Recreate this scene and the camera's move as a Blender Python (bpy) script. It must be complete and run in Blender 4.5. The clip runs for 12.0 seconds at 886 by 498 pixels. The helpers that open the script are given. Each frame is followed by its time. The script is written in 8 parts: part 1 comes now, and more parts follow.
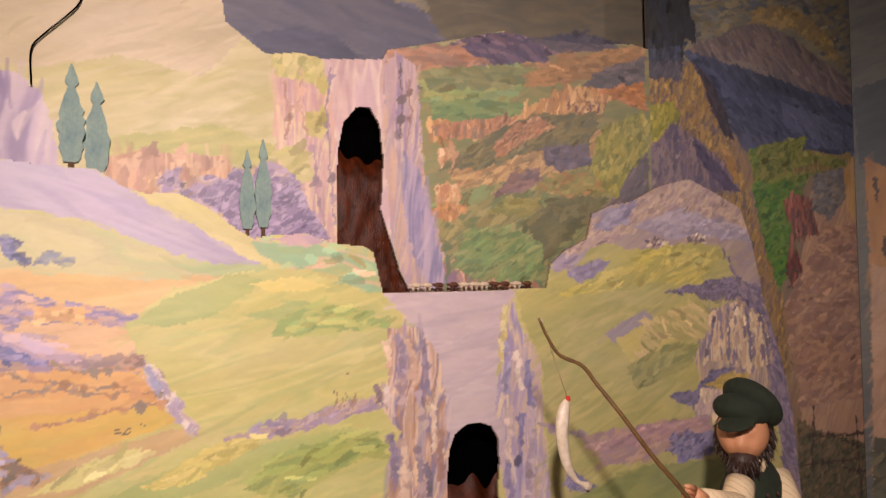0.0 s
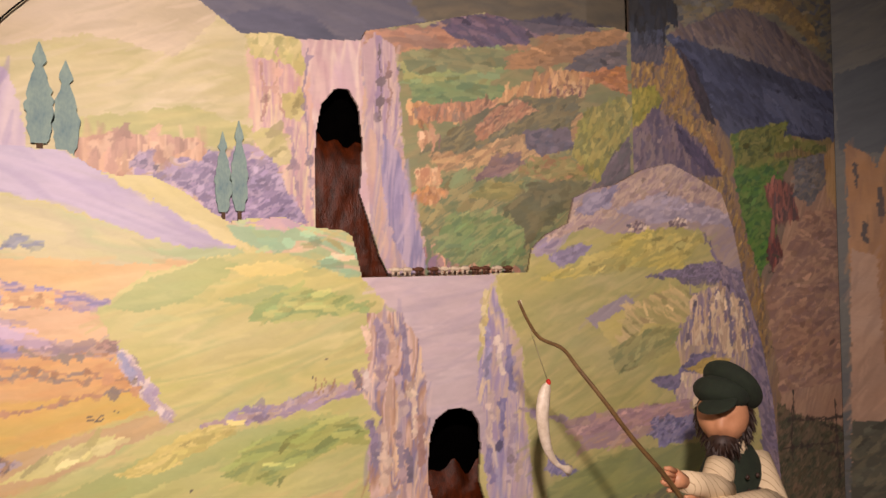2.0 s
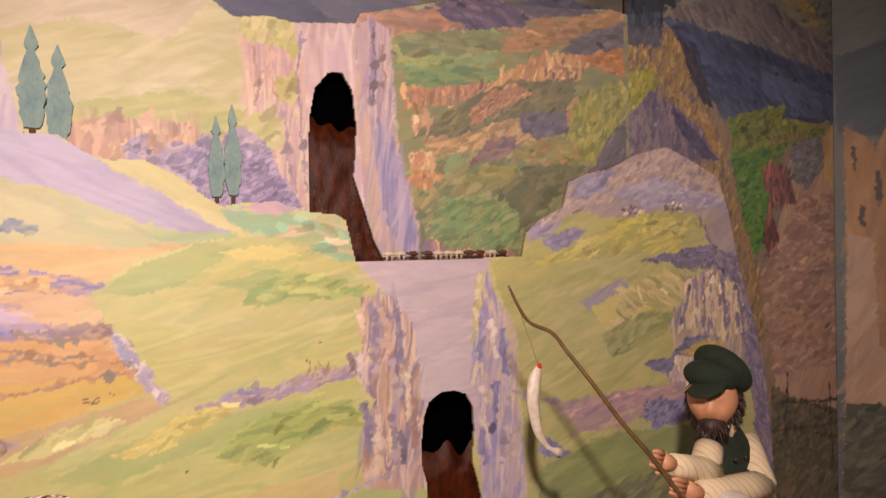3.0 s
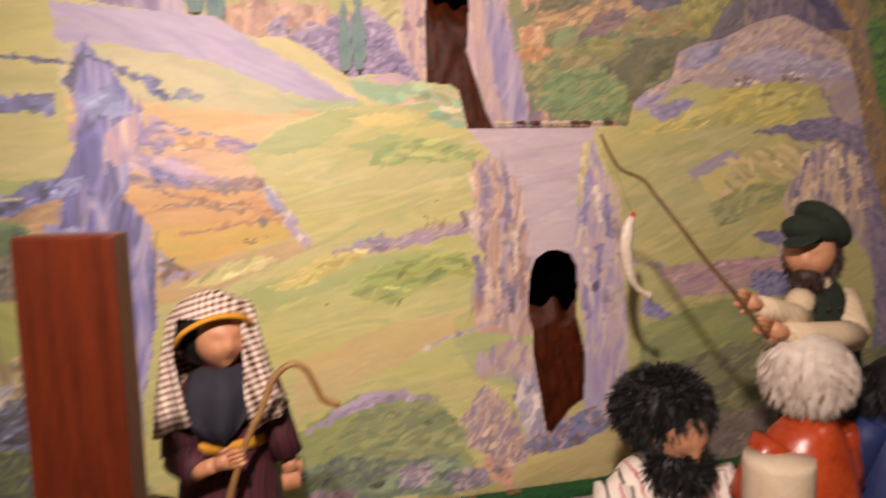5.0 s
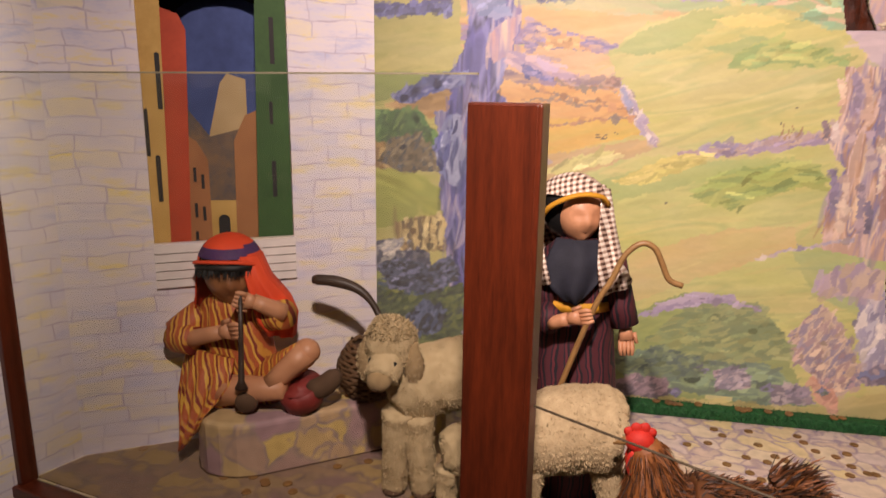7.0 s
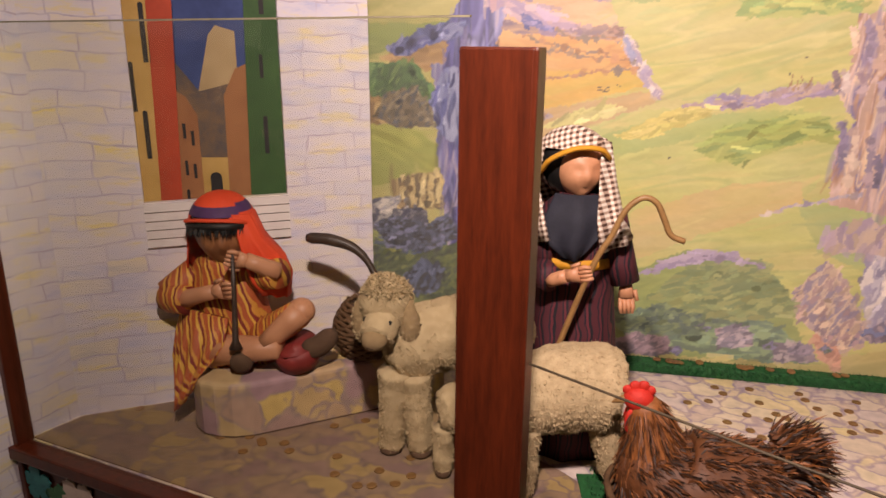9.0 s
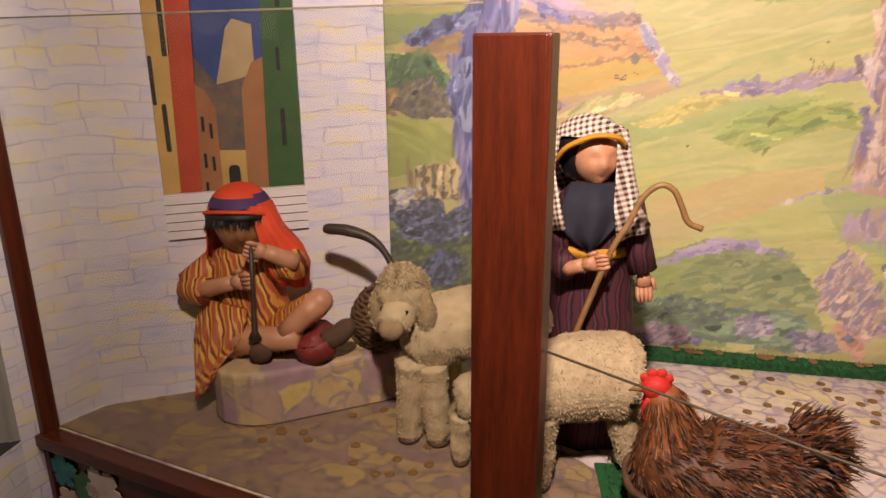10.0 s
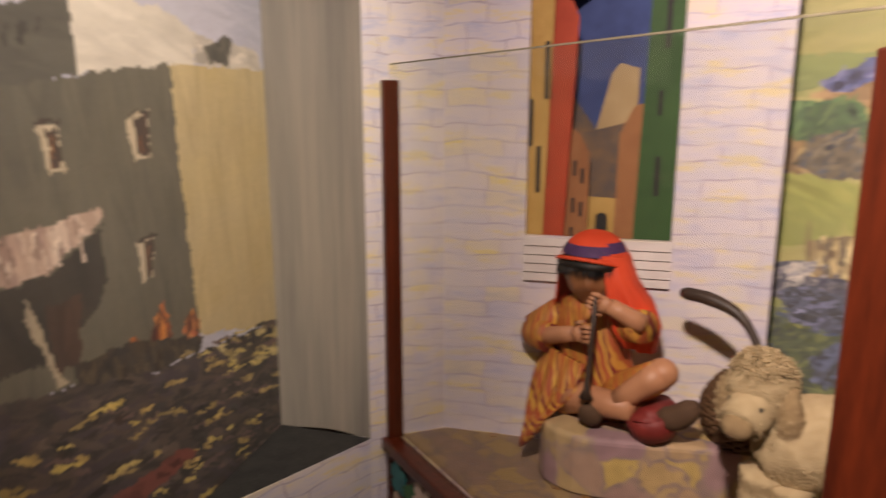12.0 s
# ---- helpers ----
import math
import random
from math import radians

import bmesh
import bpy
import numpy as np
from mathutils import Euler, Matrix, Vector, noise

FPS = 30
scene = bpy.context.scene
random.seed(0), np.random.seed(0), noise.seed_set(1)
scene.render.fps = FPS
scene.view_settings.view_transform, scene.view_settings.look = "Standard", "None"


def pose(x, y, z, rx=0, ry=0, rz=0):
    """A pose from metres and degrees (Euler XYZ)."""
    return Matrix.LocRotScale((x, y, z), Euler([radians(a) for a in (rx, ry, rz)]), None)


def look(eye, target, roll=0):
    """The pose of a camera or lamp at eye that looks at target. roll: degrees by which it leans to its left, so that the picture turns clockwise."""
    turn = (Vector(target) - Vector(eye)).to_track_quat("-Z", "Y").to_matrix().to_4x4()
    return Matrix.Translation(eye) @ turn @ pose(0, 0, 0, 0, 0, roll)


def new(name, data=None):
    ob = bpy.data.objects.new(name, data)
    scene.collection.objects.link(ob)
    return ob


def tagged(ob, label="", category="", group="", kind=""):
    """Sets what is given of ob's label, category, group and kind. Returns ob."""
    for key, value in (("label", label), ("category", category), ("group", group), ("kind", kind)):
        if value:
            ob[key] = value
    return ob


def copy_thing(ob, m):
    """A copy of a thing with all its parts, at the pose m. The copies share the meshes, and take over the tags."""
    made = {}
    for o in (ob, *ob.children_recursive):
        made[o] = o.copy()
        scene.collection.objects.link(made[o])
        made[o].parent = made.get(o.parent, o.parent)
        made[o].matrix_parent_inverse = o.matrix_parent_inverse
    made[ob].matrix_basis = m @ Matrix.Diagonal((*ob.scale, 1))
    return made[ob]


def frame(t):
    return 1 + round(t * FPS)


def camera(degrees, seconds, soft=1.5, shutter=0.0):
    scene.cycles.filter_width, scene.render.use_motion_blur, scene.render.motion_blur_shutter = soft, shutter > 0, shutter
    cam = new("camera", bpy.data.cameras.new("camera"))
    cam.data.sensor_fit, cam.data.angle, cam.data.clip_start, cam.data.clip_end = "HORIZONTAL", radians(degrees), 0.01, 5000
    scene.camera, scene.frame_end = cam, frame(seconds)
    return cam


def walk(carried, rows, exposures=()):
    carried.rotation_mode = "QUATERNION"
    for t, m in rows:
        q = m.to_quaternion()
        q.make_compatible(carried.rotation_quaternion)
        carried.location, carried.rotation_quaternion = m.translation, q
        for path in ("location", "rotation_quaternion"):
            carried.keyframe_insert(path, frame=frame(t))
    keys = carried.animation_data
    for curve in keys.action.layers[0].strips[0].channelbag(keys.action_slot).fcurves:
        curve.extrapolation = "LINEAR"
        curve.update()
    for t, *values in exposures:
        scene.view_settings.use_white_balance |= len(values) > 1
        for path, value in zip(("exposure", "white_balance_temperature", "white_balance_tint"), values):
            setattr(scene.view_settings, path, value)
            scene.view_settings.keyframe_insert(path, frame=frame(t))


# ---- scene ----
cam = camera(65.69, 12.0, soft=1.5, shutter=0.5)
PATH = [
    (0, -0.696, 0.274, 1.691, 92.23, 0.78, -24.63),
    (0.5, -0.692, 0.283, 1.680, 92.04, 0.58, -25.26),
    (1, -0.683, 0.285, 1.677, 91.73, 0.70, -25.49),
    (1.5, -0.680, 0.284, 1.682, 91.23, 0.72, -25.71),
    (2, -0.675, 0.288, 1.674, 91.41, 0.97, -25.87),
    (2.5, -0.668, 0.278, 1.683, 91.10, 0.96, -25.87),
    (4.3, -0.630, 0.216, 1.666, 85.45, 1.33, -23.49),
    (4.5, -0.644, 0.188, 1.650, 85.16, 1.34, -22.42),
    (5, -0.655, 0.065, 1.524, 83.58, 1.39, -14.39),
    (5.5, -0.615, -0.051, 1.497, 81.80, 1.35, -2.88),
    (6, -0.698, -0.089, 1.501, 81.62, 0.66, 4.41),
    (6.5, -0.742, -0.094, 1.493, 79.38, 0.05, 8.51),
    (7, -0.780, -0.103, 1.481, 76.85, -0.73, 10.89),
    (8.8, -0.780, -0.068, 1.461, 73.69, -0.72, 11.65),
    (9, -0.770, -0.063, 1.460, 73.65, -0.37, 11.08),
    (9.5, -0.756, -0.060, 1.453, 73.22, 0.13, 10.91),
    (10, -0.762, -0.067, 1.451, 73.15, 0.42, 12.52),
    (10.5, -0.769, -0.064, 1.448, 73.08, -0.21, 13.19),
    (11, -0.766, -0.044, 1.449, 74.21, 0.17, 16.35),
    (11.5, -0.761, 0.027, 1.460, 76.43, 0.20, 31.16),
    (12, -0.716, 0.114, 1.402, 78.24, -0.03, 46.65),
]
walk(cam, [(t, pose(x, y, z, rx, ry, rz)) for t, x, y, z, rx, ry, rz in PATH],
     exposures=((0.0, -0.08), (5.0, -0.08), (6.5, 0.0), (9.0, 0.12), (11.0, 0.15), (12.0, 0.28)))

# ---- light: warm stage lamp above and before the scenery, two added fills, dim hall ----
world = bpy.data.worlds.new("hall")
scene.world = world
world.use_nodes = True
world.node_tree.nodes["Background"].inputs[0].default_value = (0.55, 0.40, 0.30, 1)
world.node_tree.nodes["Background"].inputs[1].default_value = 0.04


def lamp(name, eye, target, watts, colour, size, cone=110, blend=0.8):
    data = bpy.data.lights.new(name, "SPOT")
    data.energy, data.color, data.shadow_soft_size = watts, colour, size
    data.spot_size, data.spot_blend = radians(cone), blend
    ob = new(name, data)
    ob.matrix_world = look(eye, target)
    return ob


WARM = (1.0, 0.80, 0.73)
lamp("scenery_spot", (-0.79, 0.0, 2.30), (-0.05, 2.0, 1.20), 268, WARM, 0.05, 130, 1.0)
# unseen fill added at right, lifts the shadow on the side boards
lamp("scenery_spot", (1.65, 0.5, 2.5), (1.05, 2.1, 1.5), 20, WARM, 0.05, 110, 1.0)
# unseen spot added only to brighten the mural and niche
lamp("mural_fill", (-0.85, 0.62, 2.75), (-2.25, 0.66, 1.45), 150, (1.0, 0.86, 0.70), 0.12, 54, 0.8)


# ---- materials ----
def srgb(h):
    c = np.array([int(h[k:k + 2], 16) for k in (0, 2, 4)]) / 255.0
    return np.where(c <= 0.04045, c / 12.92, ((c + 0.055) / 1.055) ** 2.4)


def material(name, rough=0.7, metal=0.0):
    m = bpy.data.materials.new(name)
    m.use_nodes = True
    nt = m.node_tree
    b = nt.nodes["Principled BSDF"]
    b.inputs["Roughness"].default_value = rough
    b.inputs["Metallic"].default_value = metal
    return m, nt, b


def node(nt, kind, **values):
    n = nt.nodes.new(kind)
    for k, v in values.items():
        n.inputs[k.replace("_", " ")].default_value = v
    return n


def ramp(nt, source, stops):
    r = nt.nodes.new("ShaderNodeValToRGB")
    e = r.color_ramp.elements
    while len(e) < len(stops):
        e.new(0.5)
    for el, (p, h) in zip(e, stops):
        el.position = p
        el.color = (*srgb(h), 1) if isinstance(h, str) else h
    nt.links.new(source, r.inputs[0])
    return r


def bump(nt, b, source, strength, distance=0.002):
    n = node(nt, "ShaderNodeBump", Strength=strength, Distance=distance)
    nt.links.new(source, n.inputs["Height"])
    nt.links.new(n.outputs[0], b.inputs["Normal"])


def plain(name, dark, light, rough=0.7, scale=20.0, relief=0.3, metal=0.0, stretch=(1, 1, 1)):
    """Two tones mixed by two scales of noise, with a fine relief."""
    m, nt, b = material(name, rough, metal)
    co = nt.nodes.new("ShaderNodeTexCoord")
    mp = nt.nodes.new("ShaderNodeMapping")
    mp.inputs["Scale"].default_value = stretch
    nt.links.new(co.outputs["Object"], mp.inputs[0])
    n1 = node(nt, "ShaderNodeTexNoise", Scale=scale, Detail=6.0)
    n2 = node(nt, "ShaderNodeTexNoise", Scale=scale * 6, Detail=3.0)
    nt.links.new(mp.outputs[0], n1.inputs["Vector"])
    nt.links.new(mp.outputs[0], n2.inputs["Vector"])
    mx = nt.nodes.new("ShaderNodeMath")
    mx.operation = "MULTIPLY_ADD"
    mx.inputs[1].default_value = 0.35
    nt.links.new(n2.outputs[0], mx.inputs[0])
    sc = nt.nodes.new("ShaderNodeMath")
    sc.operation = "MULTIPLY"
    sc.inputs[1].default_value = 0.65
    nt.links.new(n1.outputs[0], sc.inputs[0])
    nt.links.new(sc.outputs[0], mx.inputs[2])
    r = ramp(nt, mx.outputs[0], [(0.3, dark), (0.7, light)])
    nt.links.new(r.outputs[0], b.inputs["Base Color"])
    if relief:
        bump(nt, b, n2.outputs[0], relief)
    return m


def painted(name):
    """Painted board: the painter's colours with fine bristle marks and a slight sheen."""
    m, nt, b = material(name, 0.55)
    at = nt.nodes.new("ShaderNodeAttribute")
    at.attribute_name = "paint"
    co = nt.nodes.new("ShaderNodeTexCoord")
    mp = nt.nodes.new("ShaderNodeMapping")
    mp.inputs["Scale"].default_value = (1, 1, 2.2)
    mp.inputs["Rotation"].default_value = (0, radians(-14), 0)
    nt.links.new(co.outputs["Object"], mp.inputs[0])
    n1 = node(nt, "ShaderNodeTexNoise", Scale=26.0, Detail=5.0, Roughness=0.65, Distortion=0.6)
    n2 = node(nt, "ShaderNodeTexNoise", Scale=3.0, Detail=4.0)
    nt.links.new(mp.outputs[0], n1.inputs["Vector"])
    nt.links.new(mp.outputs[0], n2.inputs["Vector"])
    hs = nt.nodes.new("ShaderNodeHueSaturation")
    r = ramp(nt, n1.outputs[0], [(0.25, (0.94, 0.94, 0.94, 1)), (0.75, (1.05, 1.05, 1.05, 1))])
    nt.links.new(r.outputs[0], hs.inputs["Value"])
    r2 = ramp(nt, n2.outputs[0], [(0.3, (0.92, 0.92, 0.92, 1)), (0.7, (1.08, 1.08, 1.08, 1))])
    nt.links.new(r2.outputs[0], hs.inputs["Saturation"])
    nt.links.new(at.outputs["Color"], hs.inputs["Color"])
    nt.links.new(hs.outputs[0], b.inputs["Base Color"])
    bump(nt, b, n1.outputs[0], 0.07, 0.001)
    return m


PAINT = painted("painted_board")
# black without gloss; on the sheets behind the openings it stands for shade
BLACK = plain("matt_black", "020202", "050404", 1.0, 30, 0.2)
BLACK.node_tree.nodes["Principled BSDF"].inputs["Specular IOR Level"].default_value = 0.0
WOOD = plain("red_brown_varnished_wood", "38150a", "5c2410", 0.32, 9, 0.06, stretch=(6, 6, 0.6))
BACKING = plain("raw_board", "6b543c", "86694a", 0.8, 10, 0.2)


# ---- building helpers ----
def part(name, bm, mat, parent=None, label=""):
    """One mesh object from a bmesh; mat may be one material or a list."""
    me = bpy.data.meshes.new(name)
    bm.to_mesh(me)
    bm.free()
    for m in (mat if isinstance(mat, (list, tuple)) else [mat]):
        me.materials.append(m)
    ob = new(name, me)
    if parent:
        ob.parent = parent
    if label:
        tagged(ob, label)
    return ob


def box(bm, centre, size, rot=0.0, bevel=0.0, mat=0, tilt=None):
    """A box turned by rot degrees round z, its edges rounded by bevel."""
    m = tilt if tilt is not None else pose(0, 0, 0, 0, 0, rot)
    made = bmesh.ops.create_cube(bm, size=1.0, matrix=Matrix.Translation(centre) @ m @ Matrix.Diagonal((*size, 1)))
    vs = made["verts"]
    fs = {f for v in vs for f in v.link_faces}
    if bevel:
        es = list({e for v in vs for e in v.link_edges})
        res = bmesh.ops.bevel(bm, geom=es, offset=bevel, segments=2, affect="EDGES", profile=0.6)
        fs = set(res["faces"]) | {f for f in fs if f.is_valid}
    for f in fs:
        f.material_index = mat
    return bm


def polyplate(bm, pts, to_world, depth, mat=0):
    """A plate cut along the outline pts, given in the plane; to_world places (u, v, w)."""
    front = [bm.verts.new(to_world(u, v, 0.0)) for u, v in pts]
    back = [bm.verts.new(to_world(u, v, depth)) for u, v in pts]
    fs = [bm.faces.new(front), bm.faces.new(back[::-1])]
    n = len(pts)
    for k in range(n):
        fs.append(bm.faces.new((front[k], back[k], back[(k + 1) % n], front[(k + 1) % n])))
    for f in fs:
        f.material_index = mat
    bmesh.ops.recalc_face_normals(bm, faces=fs)
    return bm


# ---- the painter: regions filled with streaky strokes ----
def lattice(ix, iy, seed):
    h = np.sin(ix * 127.1 + iy * 311.7 + seed * 74.7) * 43758.5453
    return h - np.floor(h)


def streaks(x, y, seed):
    ix, iy = np.floor(x), np.floor(y)
    fx, fy = x - ix, y - iy
    fx, fy = fx * fx * (3 - 2 * fx), fy * fy * (3 - 2 * fy)
    a, b = lattice(ix, iy, seed), lattice(ix + 1, iy, seed)
    c, d = lattice(ix, iy + 1, seed), lattice(ix + 1, iy + 1, seed)
    return (a * (1 - fx) + b * fx) * (1 - fy) + (c * (1 - fx) + d * fx) * fy


def inside(pts, x, y):
    hit = np.zeros(x.shape, bool)
    n = len(pts)
    for k in range(n):
        (x1, y1), (x2, y2) = pts[k], pts[(k + 1) % n]
        if y1 == y2:
            continue
        cross = ((y1 > y) != (y2 > y)) & (x < (x2 - x1) * (y - y1) / (y2 - y1) + x1)
        hit ^= cross
    return hit


FRONT, MID, SKY, SIDE, MURAL, RETURN = [], [], [], [], [], []


def dab(layer, palette, angle, length, width, pts):
    layer.append((palette, angle, length, width, [(u / 1000, v / 1000) for u, v in pts]))


def stroke(layer, palette, width, pts):
    """A painted line of that width in millimetres."""
    p = [Vector((u / 1000, v / 1000)) for u, v in pts]
    w = width / 2000
    ups, downs = [], []
    for k, q in enumerate(p):
        d = (p[min(k + 1, len(p) - 1)] - p[max(k - 1, 0)]).normalized()
        s = Vector((-d.y, d.x)) * w
        ups.append(tuple(q + s))
        downs.append(tuple(q - s))
    layer.append((palette, 60, 0.04, 0.02, ups + downs[::-1]))


def brush(img, mask, U, V, table, t, length, width, rng, bleed):
    """Lays brush marks over one region: broad soft ones on slopes, short crisp ones on rock and walls."""
    step = U[0, 1] - U[0, 0] if U.shape[1] > 1 else 0.004
    rows, cols = np.nonzero(mask)
    smooth = length > 0.13
    if smooth:
        long, wide, share, lift = 0.075, 0.011, 0.5, 0.07
    else:
        long, wide, share, lift = min(0.035, max(0.012, length * 0.35)), min(0.011, max(0.004, width * 0.55)), 0.45, 0.18
    mean = table.mean(0)
    table = np.clip(mean + (table - mean) * (1.5 if smooth else 1.35), 0.008, 0.9)
    n = int(len(rows) * step * step / (long * wide) * share)
    ny, nx = mask.shape
    reach = int(long / step) + 2
    for _ in range(n):
        k = rng.randrange(len(rows))
        r, c = int(rows[k]), int(cols[k])
        L, W = long * rng.uniform(0.4, 1.2), wide * rng.uniform(0.5, 1.4)
        a = t + rng.gauss(0, 0.16 if smooth else 0.25)
        ca, sa = math.cos(a), math.sin(a)
        r0, r1, c0, c1 = max(0, r - reach), min(ny, r + reach), max(0, c - reach), min(nx, c + reach)
        w = np.s_[r0:r1, c0:c1]
        du, dv = U[w] - U[r, c], V[w] - V[r, c]
        p, q = (du * ca + dv * sa) / L, (-du * sa + dv * ca) / W
        q = q + 0.8 * p * p * rng.uniform(-1, 1)
        room = 1 - 0.5 * np.abs(p) - np.abs(q)
        hit = (np.abs(p) < 1) & (room > 0)
        if not bleed:
            hit &= mask[w]
        col = table[rng.randrange(len(table))] * (1 + rng.gauss(0, lift))
        if smooth:
            o = (np.clip(room[hit] * 2.2, 0, 1) * rng.uniform(0.2, 0.6))[:, None]
        else:
            o = rng.uniform(0.5, 0.95)
        cell = img[w]
        cell[hit] = cell[hit] * (1 - o) + col * o


def paint_canvas(layer, U, V):
    img = np.zeros((*U.shape, 3)) + srgb("55546a")
    wob = 0.010
    rng = random.Random(77)
    wu = (streaks(U * 40, V * 40, 1) - 0.5) * wob + (streaks(U * 120, V * 120, 2) - 0.5) * wob * 0.8
    wv = (streaks(U * 40, V * 40, 3) - 0.5) * wob + (streaks(U * 120, V * 120, 4) - 0.5) * wob * 0.8
    for k, (palette, angle, length, width, pts) in enumerate(layer):
        a = np.array(pts)
        lo, hi = a.min(0) - 0.03, a.max(0) + 0.03
        c0, c1 = np.searchsorted(U[0], lo[0]), np.searchsorted(U[0], hi[0])
        r0, r1 = np.searchsorted(V[:, 0], lo[1]), np.searchsorted(V[:, 0], hi[1])
        if c1 <= c0 or r1 <= r0:
            continue
        s = np.s_[r0:r1, c0:c1]
        u, v = U[s] + wu[s], V[s] + wv[s]
        m = inside(pts, u, v)
        if not m.any():
            continue
        t = radians(angle)
        us, vs = U[s] + wu[s] * 0.15, V[s] + wv[s] * 0.15
        p, q = (us * math.cos(t) + vs * math.sin(t)), (-us * math.sin(t) + vs * math.cos(t))
        q = q + 0.3 * width * np.sin(p / length * 2 + k)
        cols = [srgb(h) * 0.93 + 0.045 for h in palette.split()]
        if layer is FRONT or layer is MID:
            chalk = np.array((0.64, 0.58, 0.40) if layer is FRONT else (0.44, 0.36, 0.26))
            cols = [h * 0.90 + chalk * 0.10 for h in cols]
        if length > 0.13:
            mean = sum(cols) / len(cols)
            cols = [h * 0.62 + mean * 0.38 for h in cols]
            width = width * 1.7
        elif angle > 75:
            width, length = width * 1.5, length * 1.8
        n = streaks(p / length, q / width, k + 10) * 0.72 + streaks(p / length * 1.5, q / width * 3, k + 50) * 0.28
        n = np.clip((n - 0.2) / 0.6, 0, 0.999) * len(cols)
        n2 = streaks(p / length * 1.7, q / width * 1.7, k + 90)
        i = np.floor(n).astype(int)
        soft = 0.9 if length > 0.13 else 0.35
        f = np.clip((n - i - 0.5 + soft / 2) / soft, 0, 1)[..., None]
        table = np.array(cols)
        col = table[i] * (1 - f) + table[np.minimum(i + 1, len(cols) - 1)] * f
        col = col * (0.94 + 0.12 * n2)[..., None]
        part_img = img[s]
        part_img[m] = col[m]
        brush(part_img, m, U[s], V[s], table, t, length, width, rng, layer is not MURAL)
        img[s] = part_img
    return img


def canvas(name, layer, to_world, span, step, outline=None, holes=(), depth=0.012, label=""):
    """A board with the layer's painting, cut along the outline, with openings through it."""
    u0, u1, v0, v1 = span
    us, vs = np.arange(u0, u1 + step / 2, step), np.arange(v0, v1 + step / 2, step)
    U, V = np.meshgrid(us, vs)
    img = paint_canvas(layer, U, V)
    ny, nx = U.shape
    cu, cv = (U[:-1, :-1] + step / 2), (V[:-1, :-1] + step / 2)
    keep = np.ones(cu.shape, bool)
    if outline:
        keep &= inside(outline, cu, cv)
    for h in holes:
        keep &= ~inside(h, cu, cv)
    r, c = np.nonzero(keep)
    a = r * nx + c
    quads = np.stack([a, a + 1, a + nx + 1, a + nx], 1)
    # rim: every edge that only one cell uses gets a side face
    pad = np.pad(keep, 1)
    rims = []
    for dr, dc, e in ((-1, 0, (0, 1)), (1, 0, (2, 3)), (0, -1, (3, 0)), (0, 1, (1, 2))):
        free = ~pad[1 + r + dr, 1 + c + dc]
        rims.append(quads[free][:, list(e)])
    rims = np.concatenate(rims)
    used, inv = np.unique(np.concatenate([quads.ravel(), rims.ravel()]), return_inverse=True)
    nq = quads.size
    quads2 = inv[:nq].reshape(-1, 4)
    rim2 = inv[nq:].reshape(-1, 2)
    n = len(used)
    uu, vv = U.ravel()[used], V.ravel()[used]
    o, du, dn = to_world
    front = np.array(o)[None] + uu[:, None] * np.array(du)[None] + vv[:, None] * np.array((0, 0, 1.0))[None]
    rimv, rinv = np.unique(rim2.ravel(), return_inverse=True)
    back = front[rimv] + np.array(dn)[None] * depth
    rinv = rinv.reshape(-1, 2) + n
    sides = np.stack([rim2[:, 1], rim2[:, 0], rinv[:, 0], rinv[:, 1]], 1)
    faces = np.concatenate([quads2, sides])
    me = bpy.data.meshes.new(name)
    me.from_pydata(np.concatenate([front, back]).tolist(), [], faces.tolist())
    colour = np.ones((n + len(back), 4), np.float32)
    colour[:n, :3] = img.reshape(-1, 3)[used]
    colour[n:, :3] = srgb("5a4a3a")
    at = me.color_attributes.new("paint", "FLOAT_COLOR", "POINT")
    at.data.foreach_set("color", colour.ravel())
    me.materials.append(PAINT)
    return tagged(new(name, me), label, "", "", "structure")


dab(SKY, "8f8676 857e74", 5, 0.25, 0.05, [(-1741, 3213), (2456, 5252), (2273, 1063), (-1729, 1460)])
dab(MID, "b0a478 a49c6c", 20, 0.3, 0.05, [(-1654, 3089), (1511, 4627), (1377, 767), (-1641, 1282)])
dab(SIDE, "8c7866 9a8470 7c6c60", 60, 0.3, 0.05, [(-446, 4084), (4579, 7031), (3713, -2302), (-545, -195)])
dab(SKY, "a0937a 8a8478 b5a27c 7d7c78", 5, 0.25, 0.05, [(-1325, 2655), (1341, 3356), (1307, 2244), (-1324, 2033)])
dab(SKY, "6c6d85 5a5d78 7d7a8a", -15, 0.2, 0.03, [(-518, 2542), (-213, 2516), (121, 2555), (187, 2512), (235, 2447), (137, 2344), (-373, 2267), (-476, 2410)])
dab(SKY, "7d7782 8d8480", -15, 0.2, 0.03, [(-113, 2466), (28, 2496), (215, 2444), (254, 2395), (26, 2383)])
dab(SKY, "8f8272 7d7468 9a8c78", 5, 0.2, 0.03, [(462, 2488), (689, 2589), (883, 2577), (1065, 2562), (1062, 2456), (460, 2383)])
dab(MID, "c0b27c cdbf8c b1aa6c d3c49c", 20, 0.22, 0.035, [(-1272, 2576), (-487, 2782), (-471, 2354), (-375, 2296), (-340, 2286), (-336, 2006), (-427, 1986), (-660, 1918), (-1270, 1778)])
dab(MID, "c6b494 b9a984 d2bfa2", 25, 0.3, 0.05, [(-1271, 2461), (-490, 2494), (-424, 2318), (-532, 2204), (-718, 2236), (-887, 2188), (-1271, 2163)])
